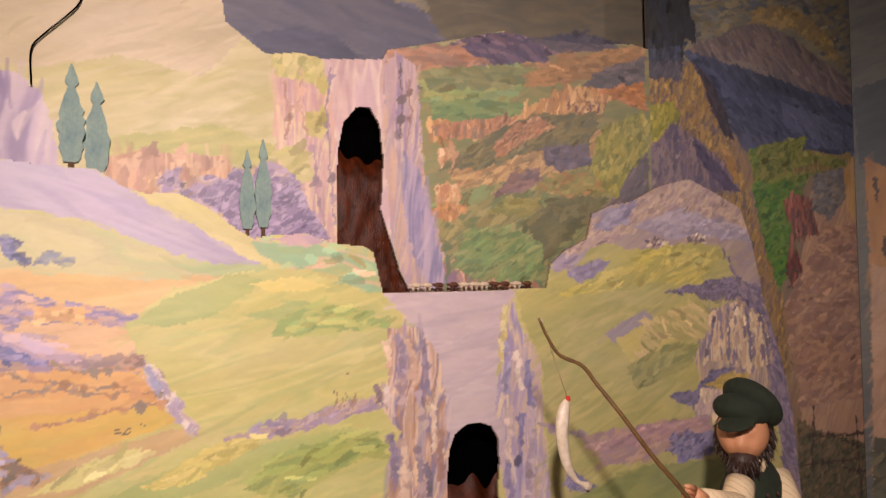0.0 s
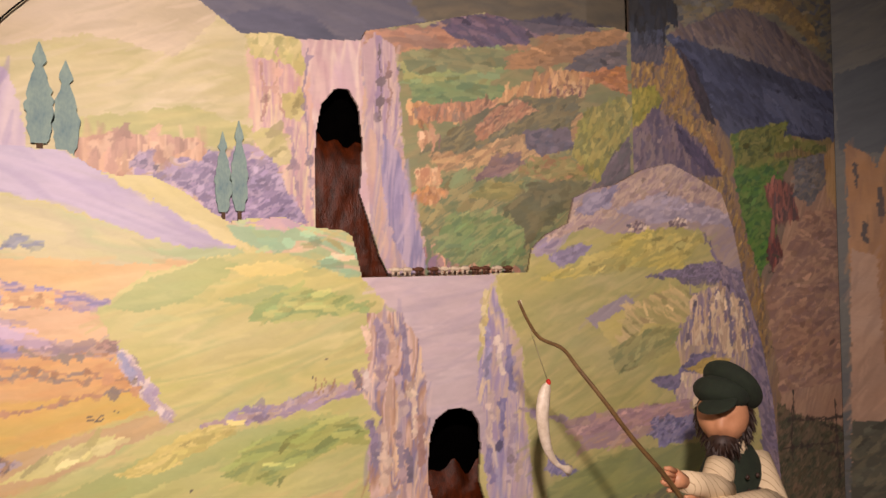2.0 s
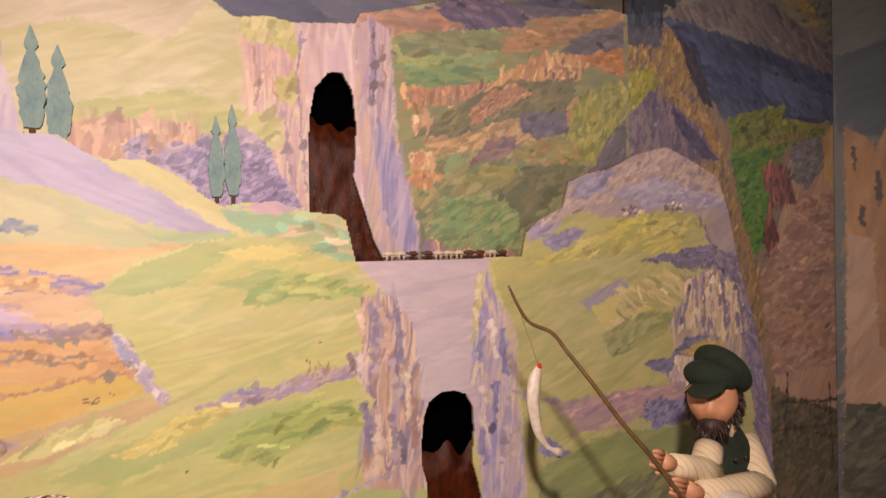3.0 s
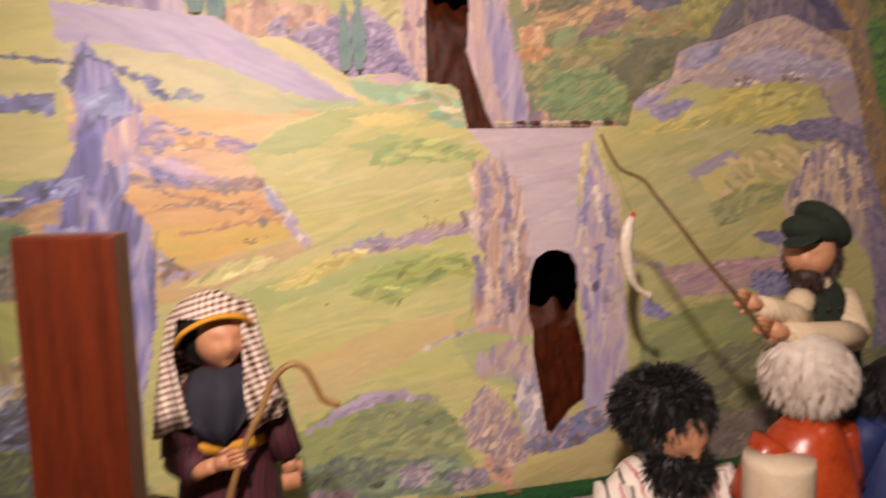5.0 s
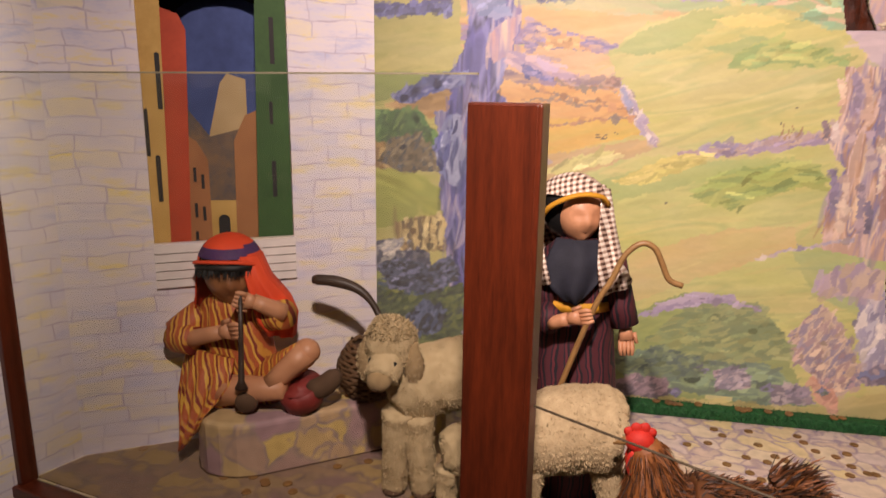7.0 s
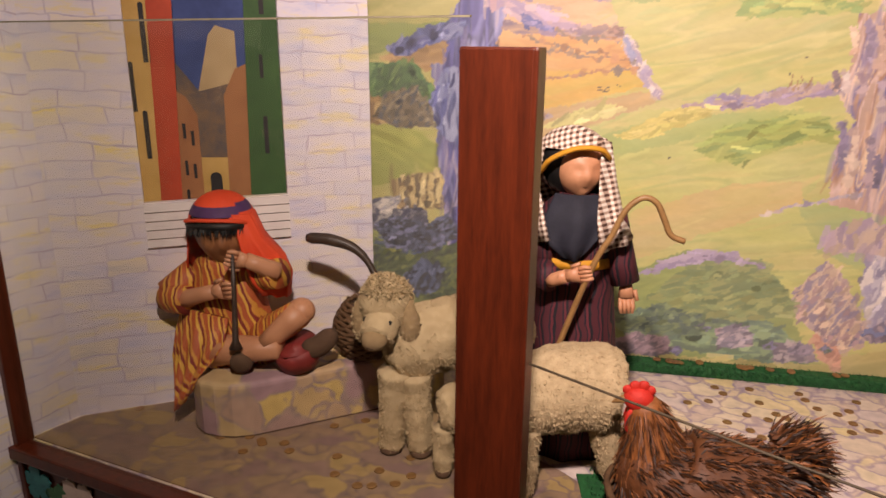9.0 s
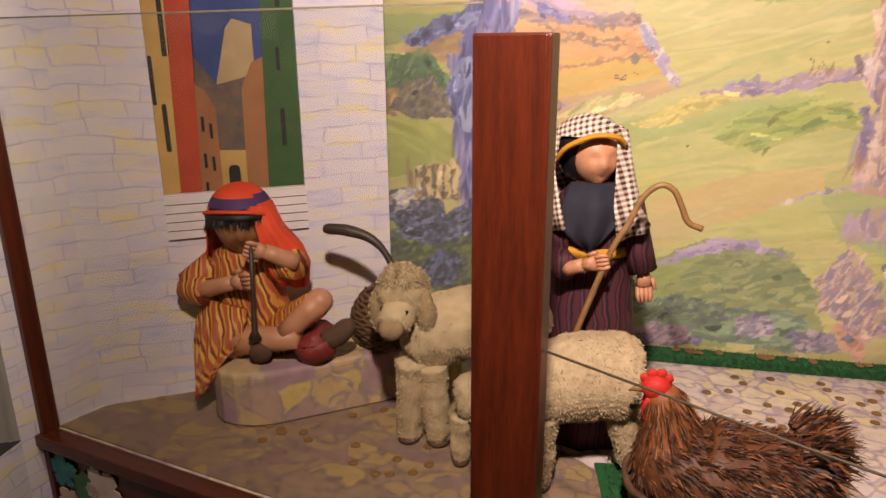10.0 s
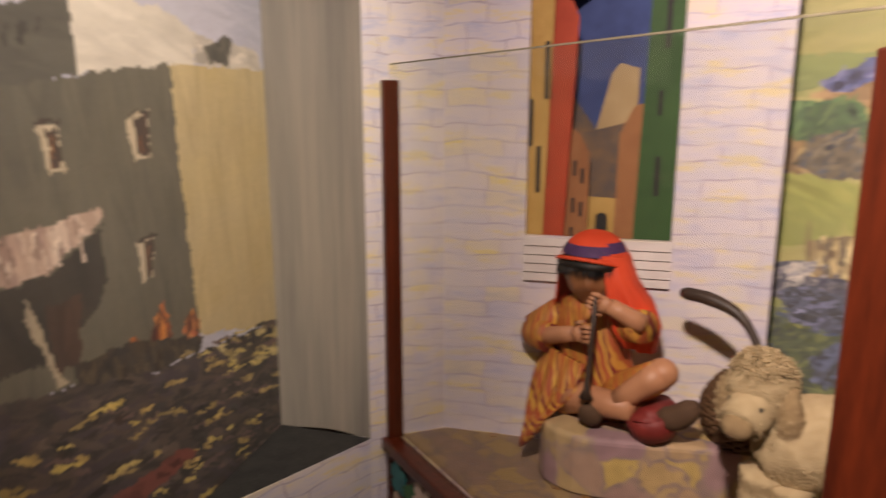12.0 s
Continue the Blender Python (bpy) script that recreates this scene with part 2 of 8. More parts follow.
dab(MID, "b4b060 c4ba6c a6a658", 10, 0.15, 0.02, [(-754, 2033), (-494, 2081), (-342, 2042), (-371, 1986), (-660, 1969), (-743, 1994)])
dab(MID, "9a86ad 7f6b96 b7a2b8 c9b4bc", 85, 0.1, 0.03, [(-1271, 2163), (-930, 2170), (-877, 2125), (-857, 2063), (-845, 1968), (-823, 1859), (-1270, 1778)])
dab(MID, "d9b6a4 c79aa0 e0c7a0 b98f9b d2a898", 86, 0.12, 0.016, [(-354, 2284), (-214, 2287), (-184, 2229), (-167, 1756), (-258, 1786), (-301, 1889), (-343, 2005), (-348, 2167)])
dab(MID, "c9bb6e b4ad62 d5c680", 60, 0.06, 0.03, [(-361, 2286), (-281, 2298), (-214, 2284), (-196, 2213), (-215, 2188), (-252, 2222), (-340, 2226)])
dab(MID, "c9bb74 bcae68", 60, 0.05, 0.03, [(-268, 2130), (-208, 2150), (-200, 2083), (-254, 2068)])
dab(MID, "b98a6a d3a987 a5755c c99a77", 88, 0.1, 0.02, [(-749, 1987), (-659, 2006), (-468, 1998), (-441, 1956), (-455, 1898), (-482, 1855), (-755, 1848)])
dab(MID, "9d86ac 7f6c95 c7adb5 b0947f a994b0", 30, 0.06, 0.025, [(-629, 1926), (-585, 1952), (-468, 1948), (-371, 1996), (-300, 1978), (-256, 1891), (-228, 1756), (-429, 1756), (-535, 1854), (-623, 1885)])
dab(MID, "b9b068 c4b878", 40, 0.08, 0.03, [(-364, 2026), (-270, 2043), (-238, 1952), (-285, 1949), (-329, 1991)])
dab(MID, "d8b9b4 caa6aa e4cbc0 d0b0b8", 85, 0.08, 0.025, [(-218, 2292), (-40, 2309), (-28, 1946), (-22, 1757), (-167, 1756), (-192, 2198)])
dab(MID, "d8b096 c39a96 a994b4 e2c3a2 8f86ab d2ac8c", 86, 0.14, 0.018, [(-47, 2308), (-22, 2339), (72, 2330), (91, 2195), (76, 2031), (100, 1903), (142, 1789), (184, 1592), (43, 1597), (-22, 1788), (-38, 2024)])
dab(MID, "94885a 7d8854 9c8c5a 6e7a50", 15, 0.15, 0.03, [(55, 2362), (974, 2477), (958, 1931), (742, 1906), (561, 1721), (494, 1581), (166, 1593), (133, 1789), (91, 1902), (77, 2113)])
dab(MID, "6c5a78 55496a 8a6f80 4c4260", -15, 0.12, 0.02, [(134, 2361), (236, 2412), (411, 2454), (503, 2432), (632, 2439), (664, 2406), (291, 2327), (72, 2314)])
dab(MID, "4f4a60 5c5468", 5, 0.12, 0.03, [(462, 2430), (578, 2460), (733, 2460), (802, 2435), (576, 2391)])
dab(MID, "c08a62 b58868 a97c66", 5, 0.12, 0.025, [(-37, 2333), (72, 2353), (197, 2331), (71, 2283), (-14, 2288)])
dab(MID, "b58a5e a87e58 96805a", 8, 0.12, 0.025, [(450, 2372), (875, 2460), (918, 2431), (897, 2380), (553, 2313), (408, 2323)])
dab(MID, "8fa05e 7d9460 a0a462", 8, 0.12, 0.025, [(85, 2260), (369, 2344), (469, 2321), (367, 2222), (140, 2175), (84, 2211)])
dab(MID, "c7935c b98450 d8a870 a87a56", 80, 0.05, 0.012, [(90, 2146), (406, 2200), (574, 2282), (877, 2368), (887, 2302), (572, 2203), (384, 2134), (99, 2078)])
dab(MID, "b0875a 9a7a52 c39d6a 8d7650", 30, 0.1, 0.014, [(155, 1995), (445, 2156), (572, 2188), (772, 2159), (656, 2049), (401, 1973), (209, 1948)])
dab(MID, "a89c48 8f8d44 b5a850 78803c", 50, 0.08, 0.03, [(667, 2046), (796, 2189), (886, 2239), (916, 2199), (903, 2006), (836, 1918), (767, 1981)])
dab(MID, "84905a 728250 9a9058 66744a 928a54", 35, 0.12, 0.02, [(96, 1903), (362, 1980), (567, 1972), (720, 1914), (561, 1739), (494, 1581), (239, 1590), (133, 1789)])
dab(MID, "a08c50 b39c58 94844c", 20, 0.1, 0.02, [(504, 2014), (677, 2004), (744, 1961), (609, 1920), (482, 1951)])
dab(MID, "d8a87a c08a64 e2bc90", 86, 0.04, 0.01, [(115, 1955), (194, 1966), (199, 1914), (126, 1897)])
dab(MID, "d8a87a b98a64 c9a07a", 86, 0.04, 0.01, [(120, 2059), (183, 2071), (188, 2030), (128, 2015)])
dab(MID, "6a5a60 58505c 7c6868", 40, 0.1, 0.02, [(731, 1914), (810, 1998), (896, 2006), (884, 1919), (649, 1794)])
dab(MID, "b57a68 8c6a80 6a6c50 c49478", 86, 0.06, 0.012, [(123, 1724), (186, 1740), (336, 1689), (476, 1696), (484, 1581), (148, 1593)])
dab(MID, "b58a5a d0a878 8a5c40", 40, 0.03, 0.02, [(572, 2224), (661, 2255), (740, 2255), (727, 2217), (604, 2200)])
dab(SIDE, "8f8a72 a59a78 6f7470 84806c", 10, 0.2, 0.05, [(-36, 3144), (2003, 3795), (1909, 2207), (-64, 2175)])
dab(SIDE, "8a7f78 7a7274 958880", -25, 0.2, 0.03, [(239, 2471), (464, 2624), (653, 2674), (797, 2627), (988, 2564), (1152, 2516), (1412, 2374), (1405, 2246), (605, 2330), (282, 2395)])
dab(SIDE, "4f5878 5d6688 414a68 566080", -25, 0.2, 0.03, [(219, 2498), (442, 2471), (678, 2405), (944, 2464), (1413, 2387), (1402, 2170), (970, 2161), (562, 2129), (371, 2281)])
dab(SIDE, "8f6f5c a5825c 7c6a70 b0935e 94785c", 70, 0.2, 0.03, [(-18, 2382), (223, 2448), (328, 2391), (466, 2228), (625, 1958), (818, 1354), (970, 419), (-70, 672)])
dab(SIDE, "4a4858 5c566a", 70, 0.1, 0.02, [(223, 2427), (312, 2389), (371, 2281), (417, 2223), (324, 2297)])
dab(SIDE, "7d7088 94839a 6c6080 8c7c88", 75, 0.14, 0.05, [(22, 2203), (130, 2274), (244, 2175), (410, 2033), (296, 1923), (15, 1970)])
dab(SIDE, "94904c a59c54 848448", 40, 0.08, 0.04, [(4, 2221), (74, 2287), (174, 2299), (202, 2262), (71, 2189), (7, 2143)])
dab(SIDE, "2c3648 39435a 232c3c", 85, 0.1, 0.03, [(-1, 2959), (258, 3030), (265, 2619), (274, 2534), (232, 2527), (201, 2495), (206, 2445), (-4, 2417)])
dab(SIDE, "5a5f70 6e7282 484e60", 85, 0.03, 0.02, [(-4, 2425), (206, 2449), (227, 2383), (5, 2352)])
dab(SIDE, "7d8a3c 5c7a36 91923f 6c7c44", 20, 0.1, 0.04, [(546, 2154), (915, 2245), (990, 2163), (864, 1969), (811, 1626), (687, 1739), (591, 1978)])
dab(SIDE, "a08a5c 94844c 8a8468", 10, 0.15, 0.05, [(815, 2172), (1224, 2230), (1305, 2063), (965, 2043)])
dab(SIDE, "c09a80 b38c74 cfaa8c a88674", 60, 0.25, 0.06, [(944, 2019), (1131, 2089), (1392, 1992), (1981, 1546), (1898, 194), (854, 447), (821, 1263), (799, 1626), (895, 1808)])
dab(SIDE, "8a4f4a a5665a 74504c", 86, 0.06, 0.012, [(752, 2004), (855, 2032), (908, 1832), (830, 1819), (799, 1626), (751, 1717)])
dab(SIDE, "7a7480 6c6878", 15, 0.06, 0.03, [(1028, 2106), (1176, 2128), (1305, 2063), (1169, 1982), (1065, 2025)])
dab(SIDE, "5e5a3c 6c6042 4c4e34 7c6850", 30, 0.08, 0.03, [(813, 1062), (1080, 1004), (1934, 782), (1898, 194), (761, 470)])
dab(SIDE, "c9a26c b98f58 d2ac78", 88, 0.1, 0.03, [(1188, 2117), (1275, 2195), (1356, 2186), (1372, 1870), (1261, 1897), (1202, 1959)])
stroke(SIDE, "4a3326 3a281e", 7, [(908, 1141), (917, 980), (899, 754)])
stroke(SIDE, "4a3326 3a281e", 7, [(1216, 1087), (1223, 888), (1239, 764)])
stroke(SIDE, "4a3326 3a281e", 7, [(1414, 972), (1417, 684)])
stroke(SIDE, "4a3326 3a281e", 7, [(841, 1017), (1079, 999), (1341, 994)])
stroke(SIDE, "4a3326 3a281e", 7, [(856, 920), (1116, 892), (1476, 896)])
stroke(SIDE, "4a3326 3a281e", 7, [(1121, 987), (1475, 876)])
dab(FRONT, "c0b46c b3ae64 c9bd78", 10, 0.3, 0.04, [(-2819, 3157), (3090, 3264), (4201, -1028), (-3566, -434)])
dab(FRONT, "a598b8 b5a6c0 9788ae aea0b4", -20, 0.3, 0.025, [(-1466, 1990), (-1023, 1959), (-815, 1946), (-761, 1942), (-695, 1905), (-590, 1850), (-505, 1793), (-402, 1732), (-376, 1704), (-542, 1733), (-684, 1788), (-815, 1832), (-1024, 1867), (-1465, 1891)])
dab(FRONT, "c8bb78 bdb070 d0c284", -25, 0.2, 0.025, [(-700, 1898), (-590, 1896), (-504, 1853), (-415, 1787), (-362, 1718), (-441, 1746), (-542, 1812), (-626, 1856)])
dab(FRONT, "b9b06c 9fb07a c9ae8a 8fae84", -10, 0.1, 0.03, [(-421, 1787), (-320, 1805), (-221, 1784), (-101, 1765), (-79, 1649), (-164, 1644), (-321, 1704), (-389, 1746)])
dab(FRONT, "c4a0a8 b596a8", -10, 0.12, 0.02, [(-375, 1787), (-320, 1802), (-264, 1798), (-235, 1781), (-320, 1774)])
dab(FRONT, "c2b97c aab37a b9ad84 c9bc8c", -12, 0.25, 0.03, [(-1465, 1886), (-1024, 1861), (-815, 1828), (-684, 1784), (-542, 1733), (-506, 1692), (-662, 1686), (-1024, 1729), (-1465, 1771)])
dab(FRONT, "9fb077 aab57c", 5, 0.2, 0.02, [(-603, 1726), (-389, 1725), (-376, 1704), (-506, 1696)])
dab(FRONT, "d3ad6e cfa468 d9b87c", 5, 0.3, 0.03, [(-1157, 1741), (-662, 1688), (-506, 1696), (-674, 1600), (-774, 1626), (-1157, 1664)])
dab(FRONT, "9c85a8 8a749c c08f78 b08ca0", -5, 0.12, 0.02, [(-1157, 1675), (-774, 1638), (-674, 1612), (-697, 1580), (-816, 1596), (-1157, 1631)])
dab(FRONT, "dcae7c e0b98c c99a6c d8ac80", 5, 0.25, 0.03, [(-1157, 1620), (-697, 1585), (-592, 1570), (-640, 1506), (-774, 1505), (-1157, 1549)])
dab(FRONT, "9a7f86 b59080 8a6f80", 3, 0.1, 0.02, [(-1157, 1549), (-753, 1510), (-663, 1519), (-642, 1481), (-774, 1481), (-1157, 1519)])
dab(FRONT, "c98f58 d9a060 e0b068 bb8050 d2a468", 12, 0.25, 0.03, [(-1157, 1519), (-646, 1477), (-600, 1402), (-817, 1382), (-1157, 1379)])
dab(FRONT, "d8a83c e0bc50 cfa048 c4a848", 12, 0.25, 0.03, [(-1157, 1390), (-629, 1405), (-580, 1362), (-818, 1300), (-1157, 1271)])
dab(FRONT, "c9a468 bb9860 c4a878", 18, 0.25, 0.03, [(-1070, 1268), (-818, 1300), (-576, 1346), (-534, 1324), (-665, 1269), (-818, 1218), (-1070, 1168)])
dab(FRONT, "c8bd6c b8b666 d2c57c a9b068 c4b870", 14, 0.22, 0.03, [(-708, 1586), (-592, 1674), (-415, 1712), (-279, 1710), (-103, 1635), (23, 1540), (71, 1461), (-60, 1410), (-99, 1366), (-393, 1312), (-546, 1329), (-603, 1416), (-663, 1507)])
dab(FRONT, "a3ae62 98a85c b0b468", 10, 0.2, 0.02, [(-685, 1594), (-592, 1661), (-442, 1705), (-389, 1684), (-506, 1606), (-604, 1577)])
dab(FRONT, "a3ae62 96a865 b2b468", 5, 0.18, 0.018, [(-443, 1603), (-308, 1633), (-164, 1607), (-194, 1579), (-336, 1574)])
dab(FRONT, "d6c470 dccb7c", 8, 0.18, 0.018, [(-429, 1671), (-307, 1694), (-222, 1667), (-349, 1655)])
dab(FRONT, "b9bb68 c7c374 a6b064 cbbd70 bcb868", 12, 0.25, 0.035, [(-1057, 1082), (-832, 1195), (-660, 1276), (-540, 1298), (-319, 1300), (-78, 1341), (-33, 1188), (-137, 1051), (-57, 904), (106, 825), (110, 601), (-685, 524), (-932, 536), (-1121, 873)])
dab(FRONT, "a9b262 9dac60 b5b868", 14, 0.25, 0.035, [(-799, 1177), (-558, 1273), (-147, 1304), (-129, 1260), (-388, 1233), (-664, 1156)])
dab(FRONT, "d9cf84 cfc674", 35, 0.12, 0.014, [(-897, 1232), (-760, 1296), (-659, 1310), (-677, 1276), (-830, 1230)])
dab(FRONT, "cdb06c c9b070 c4b46c", 14, 0.25, 0.04, [(-600, 996), (-321, 1092), (-146, 1104), (-128, 1041), (-392, 935), (-605, 835)])
dab(FRONT, "a8b060 b5b66c 9fae70", 10, 0.2, 0.03, [(-146, 1033), (30, 1080), (119, 1042), (124, 824), (-75, 905)])
dab(FRONT, "b7a0ac cdb9b4 9c869c dcc8bc", -55, 0.05, 0.02, [(-663, 1510), (-634, 1480), (-591, 1402), (-543, 1338), (-558, 1327), (-617, 1385), (-663, 1472)])
dab(FRONT, "9d86a4 b59a8e 8a7596 a890a8", 15, 0.07, 0.015, [(-484, 1301), (-419, 1320), (-311, 1339), (-197, 1364), (-99, 1375), (-107, 1341), (-284, 1309), (-393, 1298)])
dab(FRONT, "b3ab5e a5a358 bcb26a", 10, 0.2, 0.03, [(-1568, 2206), (-1168, 2186), (-1133, 1641), (-1119, 1527), (-1262, 1501), (-1589, 1514)])
dab(FRONT, "5c62a0 484e88 7078b0 3c4270", 40, 0.05, 0.02, [(-1510, 1732), (-1332, 1719), (-1229, 1724), (-1161, 1733), (-1160, 1701), (-1298, 1693), (-1511, 1691)])
dab(FRONT, "8c9a54 9aa45c 80904e", 5, 0.15, 0.03, [(-1588, 1531), (-1262, 1526), (-1106, 1547), (-1102, 1502), (-1226, 1467), (-1592, 1410)])
dab(FRONT, "5a64a0 7a7fb4 484e88", 80, 0.05, 0.014, [(-1351, 1461), (-1280, 1492), (-1227, 1523), (-1106, 1547), (-1090, 1428), (-1209, 1468)])
dab(FRONT, "b98f5e c49c6c a8845a", 10, 0.12, 0.025, [(-1360, 1437), (-1209, 1468), (-1101, 1477), (-1117, 1415), (-1226, 1396), (-1333, 1418)])
dab(FRONT, "5f8a4c 4c7844 6f9658 3f6a40", 50, 0.08, 0.03, [(-1592, 1410), (-1262, 1419), (-1199, 1340), (-1185, 1262), (-1279, 1247), (-1595, 1321)])
dab(FRONT, "9a7a52 8a6c4c ac9064 7a7890", 60, 0.05, 0.025, [(-1519, 1314), (-1297, 1338), (-1229, 1296), (-1257, 1237), (-1521, 1224)])
dab(FRONT, "8f8cba a7a2c4 5c62a0 b8aec4 7a76aa", 86, 0.09, 0.02, [(-1212, 1414), (-1103, 1427), (-1034, 1412), (-1020, 918), (-1150, 1094), (-1189, 1262)])
dab(FRONT, "a8ab4c b9b658 98a048", -20, 0.15, 0.03, [(-1598, 1222), (-1297, 1236), (-1169, 1165), (-1147, 1109), (-1205, 1064), (-1604, 1016)])
dab(FRONT, "b59a5e 8a6f48 c9b070 6c5a48", 88, 0.08, 0.013, [(-1344, 1063), (-1169, 1103), (-1158, 984), (-1259, 956), (-1325, 984)])
dab(FRONT, "7a7486 5c5a6e a59fa0 4a4a68", 20, 0.04, 0.025, [(-1605, 978), (-1297, 1010), (-1218, 962), (-1212, 883), (-1608, 877)])
dab(FRONT, "6f7c4c 3e4a5c 8a8f4c 4a5a8a 5a6a48", -30, 0.08, 0.03, [(-1608, 881), (-1147, 914), (-1105, 799), (-1220, 673), (-1614, 701)])
dab(FRONT, "6f7a44 4f5a3a 7c8448 3c4638", 10, 0.08, 0.03, [(-1613, 721), (-1104, 789), (-955, 617), (-943, 250), (-1630, 165)])
dab(FRONT, "4c4a94 6a66b0 34326c 8a88c0 b8a8c0 5c5aa4", 84, 0.10, 0.018, [(-1109, 1863), (-1074, 1870), (-1015, 1791), (-952, 1695), (-975, 1583), (-1017, 1470), (-952, 1402), (-957, 1148), (-1006, 940), (-1027, 725), (-1134, 656), (-1196, 1258), (-1152, 1538), (-1113, 1634)])
dab(FRONT, "d8b4ac c49aa0 a48cb0 e2c4b4", 86, 0.08, 0.014, [(-1048, 1641), (-1005, 1680), (-953, 1692), (-978, 1591), (-1028, 1560), (-1052, 1576)])
dab(FRONT, "7c88b8 9498c4", 20, 0.07, 0.03, [(-1106, 1745), (-1017, 1752), (-980, 1696), (-1045, 1681), (-1085, 1698)])
dab(FRONT, "b49ab8 a58cb0 c9a8b4", -20, 0.1, 0.02, [(-994, 1591), (-881, 1573), (-785, 1510), (-884, 1512), (-996, 1551)])
dab(FRONT, "3a3a74 2c2c5c", 60, 0.03, 0.012, [(-1134, 1777), (-1099, 1839), (-1077, 1862), (-1095, 1792), (-1122, 1738)])
stroke(FRONT, "4a4c88 5c5ca0 34366c", 9, [(-1084, 1836), (-1029, 1815), (-967, 1787), (-903, 1774)])
stroke(FRONT, "3c3e70 2c2e58", 9, [(-1418, 1832), (-1282, 1830), (-1125, 1818)])
stroke(FRONT, "5a5ca0 484a88", 9, [(-1412, 1716), (-1291, 1725), (-1154, 1738)])
dab(FRONT, "c2acb6 ccb8be b4a0b0 c6b0b6", 10, 0.14, 0.02, [(-87, 1652), (326, 1649), (280, 1559), (258, 1400), (284, 1302), (293, 1140), (86, 1168), (87, 1413), (23, 1540), (-49, 1611)])
dab(FRONT, "c99f86 8f7a9a e0c0a0 6f6290 a5765c d8b8b0 b89484", 86, 0.08, 0.016, [(-73, 1559), (23, 1550), (83, 1475), (97, 1320), (113, 1164), (114, 1011), (-65, 1041), (-75, 1190), (-38, 1274), (-110, 1367), (-75, 1411), (-58, 1484)])
dab(FRONT, "b39aae c7b0b4 8d80b4 dcc2a0 a08cb4 c4a8a0", 86, 0.1, 0.016, [(311, 1631), (282, 1463), (253, 1321), (298, 1172), (337, 973), (492, 946), (426, 1122), (410, 1289), (404, 1455), (348, 1524)])
dab(FRONT, "b39aae c7b0b4 8d80b4 cdb8b0 a08cb4 a8a0c0", 86, 0.1, 0.016, [(267, 1179), (365, 1176), (424, 1031), (451, 811), (401, 701), (291, 668), (278, 818), (291, 964)])
dab(FRONT, "c4b4bc a898b4 d6c8c8 9088a8", 80, 0.1, 0.02, [(50, 900), (112, 952), (142, 823), (163, 674), (90, 677)])
dab(FRONT, "a9a05c b8ac62 949650 bfb06c a8a45c", 22, 0.2, 0.03, [(326, 1644), (438, 1650), (450, 1720), (501, 1762), (584, 1797), (673, 1912), (1001, 2008), (1232, 1921), (1331, 1595), (1459, 1185), (1539, 159), (470, 454), (420, 1288), (404, 1455), (349, 1556)])
dab(FRONT, "9a8692 b39a8e 8a7a94 a58a78 a08c8c", 30, 0.14, 0.025, [(580, 1788), (607, 1884), (879, 1983), (1001, 2008), (1127, 1966), (1282, 1794), (1371, 1553), (1275, 1586), (1146, 1735), (1044, 1792), (803, 1757), (669, 1785)])
dab(FRONT, "aca658 b8ac5c a09c54", 20, 0.14, 0.025, [(448, 1649), (504, 1719), (780, 1768), (1121, 1783), (1177, 1715), (1040, 1659), (580, 1629)])
dab(FRONT, "8c7c9c 9a88a0 a898a0", 25, 0.1, 0.015, [(460, 1737), (563, 1788), (605, 1771), (499, 1703), (459, 1695)])
dab(FRONT, "9a8a98 8d8494", 30, 0.15, 0.02, [(641, 1509), (798, 1574), (843, 1545), (683, 1472)])
dab(FRONT, "b8ac58 c4b464", 25, 0.15, 0.03, [(684, 1490), (915, 1569), (1038, 1584), (985, 1492), (748, 1397)])
dab(FRONT, "5c5070 6c5c80 4c4464", 10, 0.04, 0.02, [(990, 1632), (1091, 1659), (1249, 1636), (1358, 1574), (1220, 1588), (1039, 1603)])
dab(FRONT, "b79a7c 8a7590 d0b48c 6c5f88 a08a7a bca088", 84, 0.1, 0.018, [(1050, 1555), (1221, 1602), (1383, 1473), (1448, 1287), (1428, 1128), (1265, 1302), (1030, 1321), (1003, 1407)])
dab(FRONT, "c0a488 9a8898 6c6088 d4bc9c", 84, 0.06, 0.018, [(991, 1269), (1030, 1321), (1185, 1328), (1264, 1283), (1102, 1183), (1001, 1203)])
dab(FRONT, "b08a78 9a7a86 a88880", 15, 0.12, 0.02, [(539, 1200), (904, 1218), (1057, 1216), (1025, 1150), (785, 1101), (630, 1103)])
dab(FRONT, "4c4c84 6a649c 8078a0", 20, 0.03, 0.012, [(891, 1160), (1076, 1170), (1086, 1090), (924, 1073)])
dab(FRONT, "6a649c 8d84b0 5c5890", 30, 0.04, 0.015, [(496, 1113), (587, 1049), (649, 988), (607, 1012), (484, 1064)])
dab(FRONT, "8d9248 7a8840 6a7a3a 98984c", 20, 0.2, 0.04, [(483, 1014), (784, 1083), (1098, 1069), (1394, 992), (1555, 561), (478, 782)])
dab(FRONT, "5a5688 6e6a98 7c6a8c 4c4a78", 86, 0.1, 0.02, [(1366, 1414), (1469, 1306), (1490, 1080), (1525, 567), (1394, 594), (1416, 1189)])
stroke(FRONT, "8a7496 a08a94", 10, [(390, 1258), (488, 1223), (570, 1205)])
dab(FRONT, "5c4c60 c4a890 e0c8a8", 30, 0.02, 0.015, [(985, 1814), (1021, 1833), (1065, 1807), (1059, 1782), (989, 1782)])
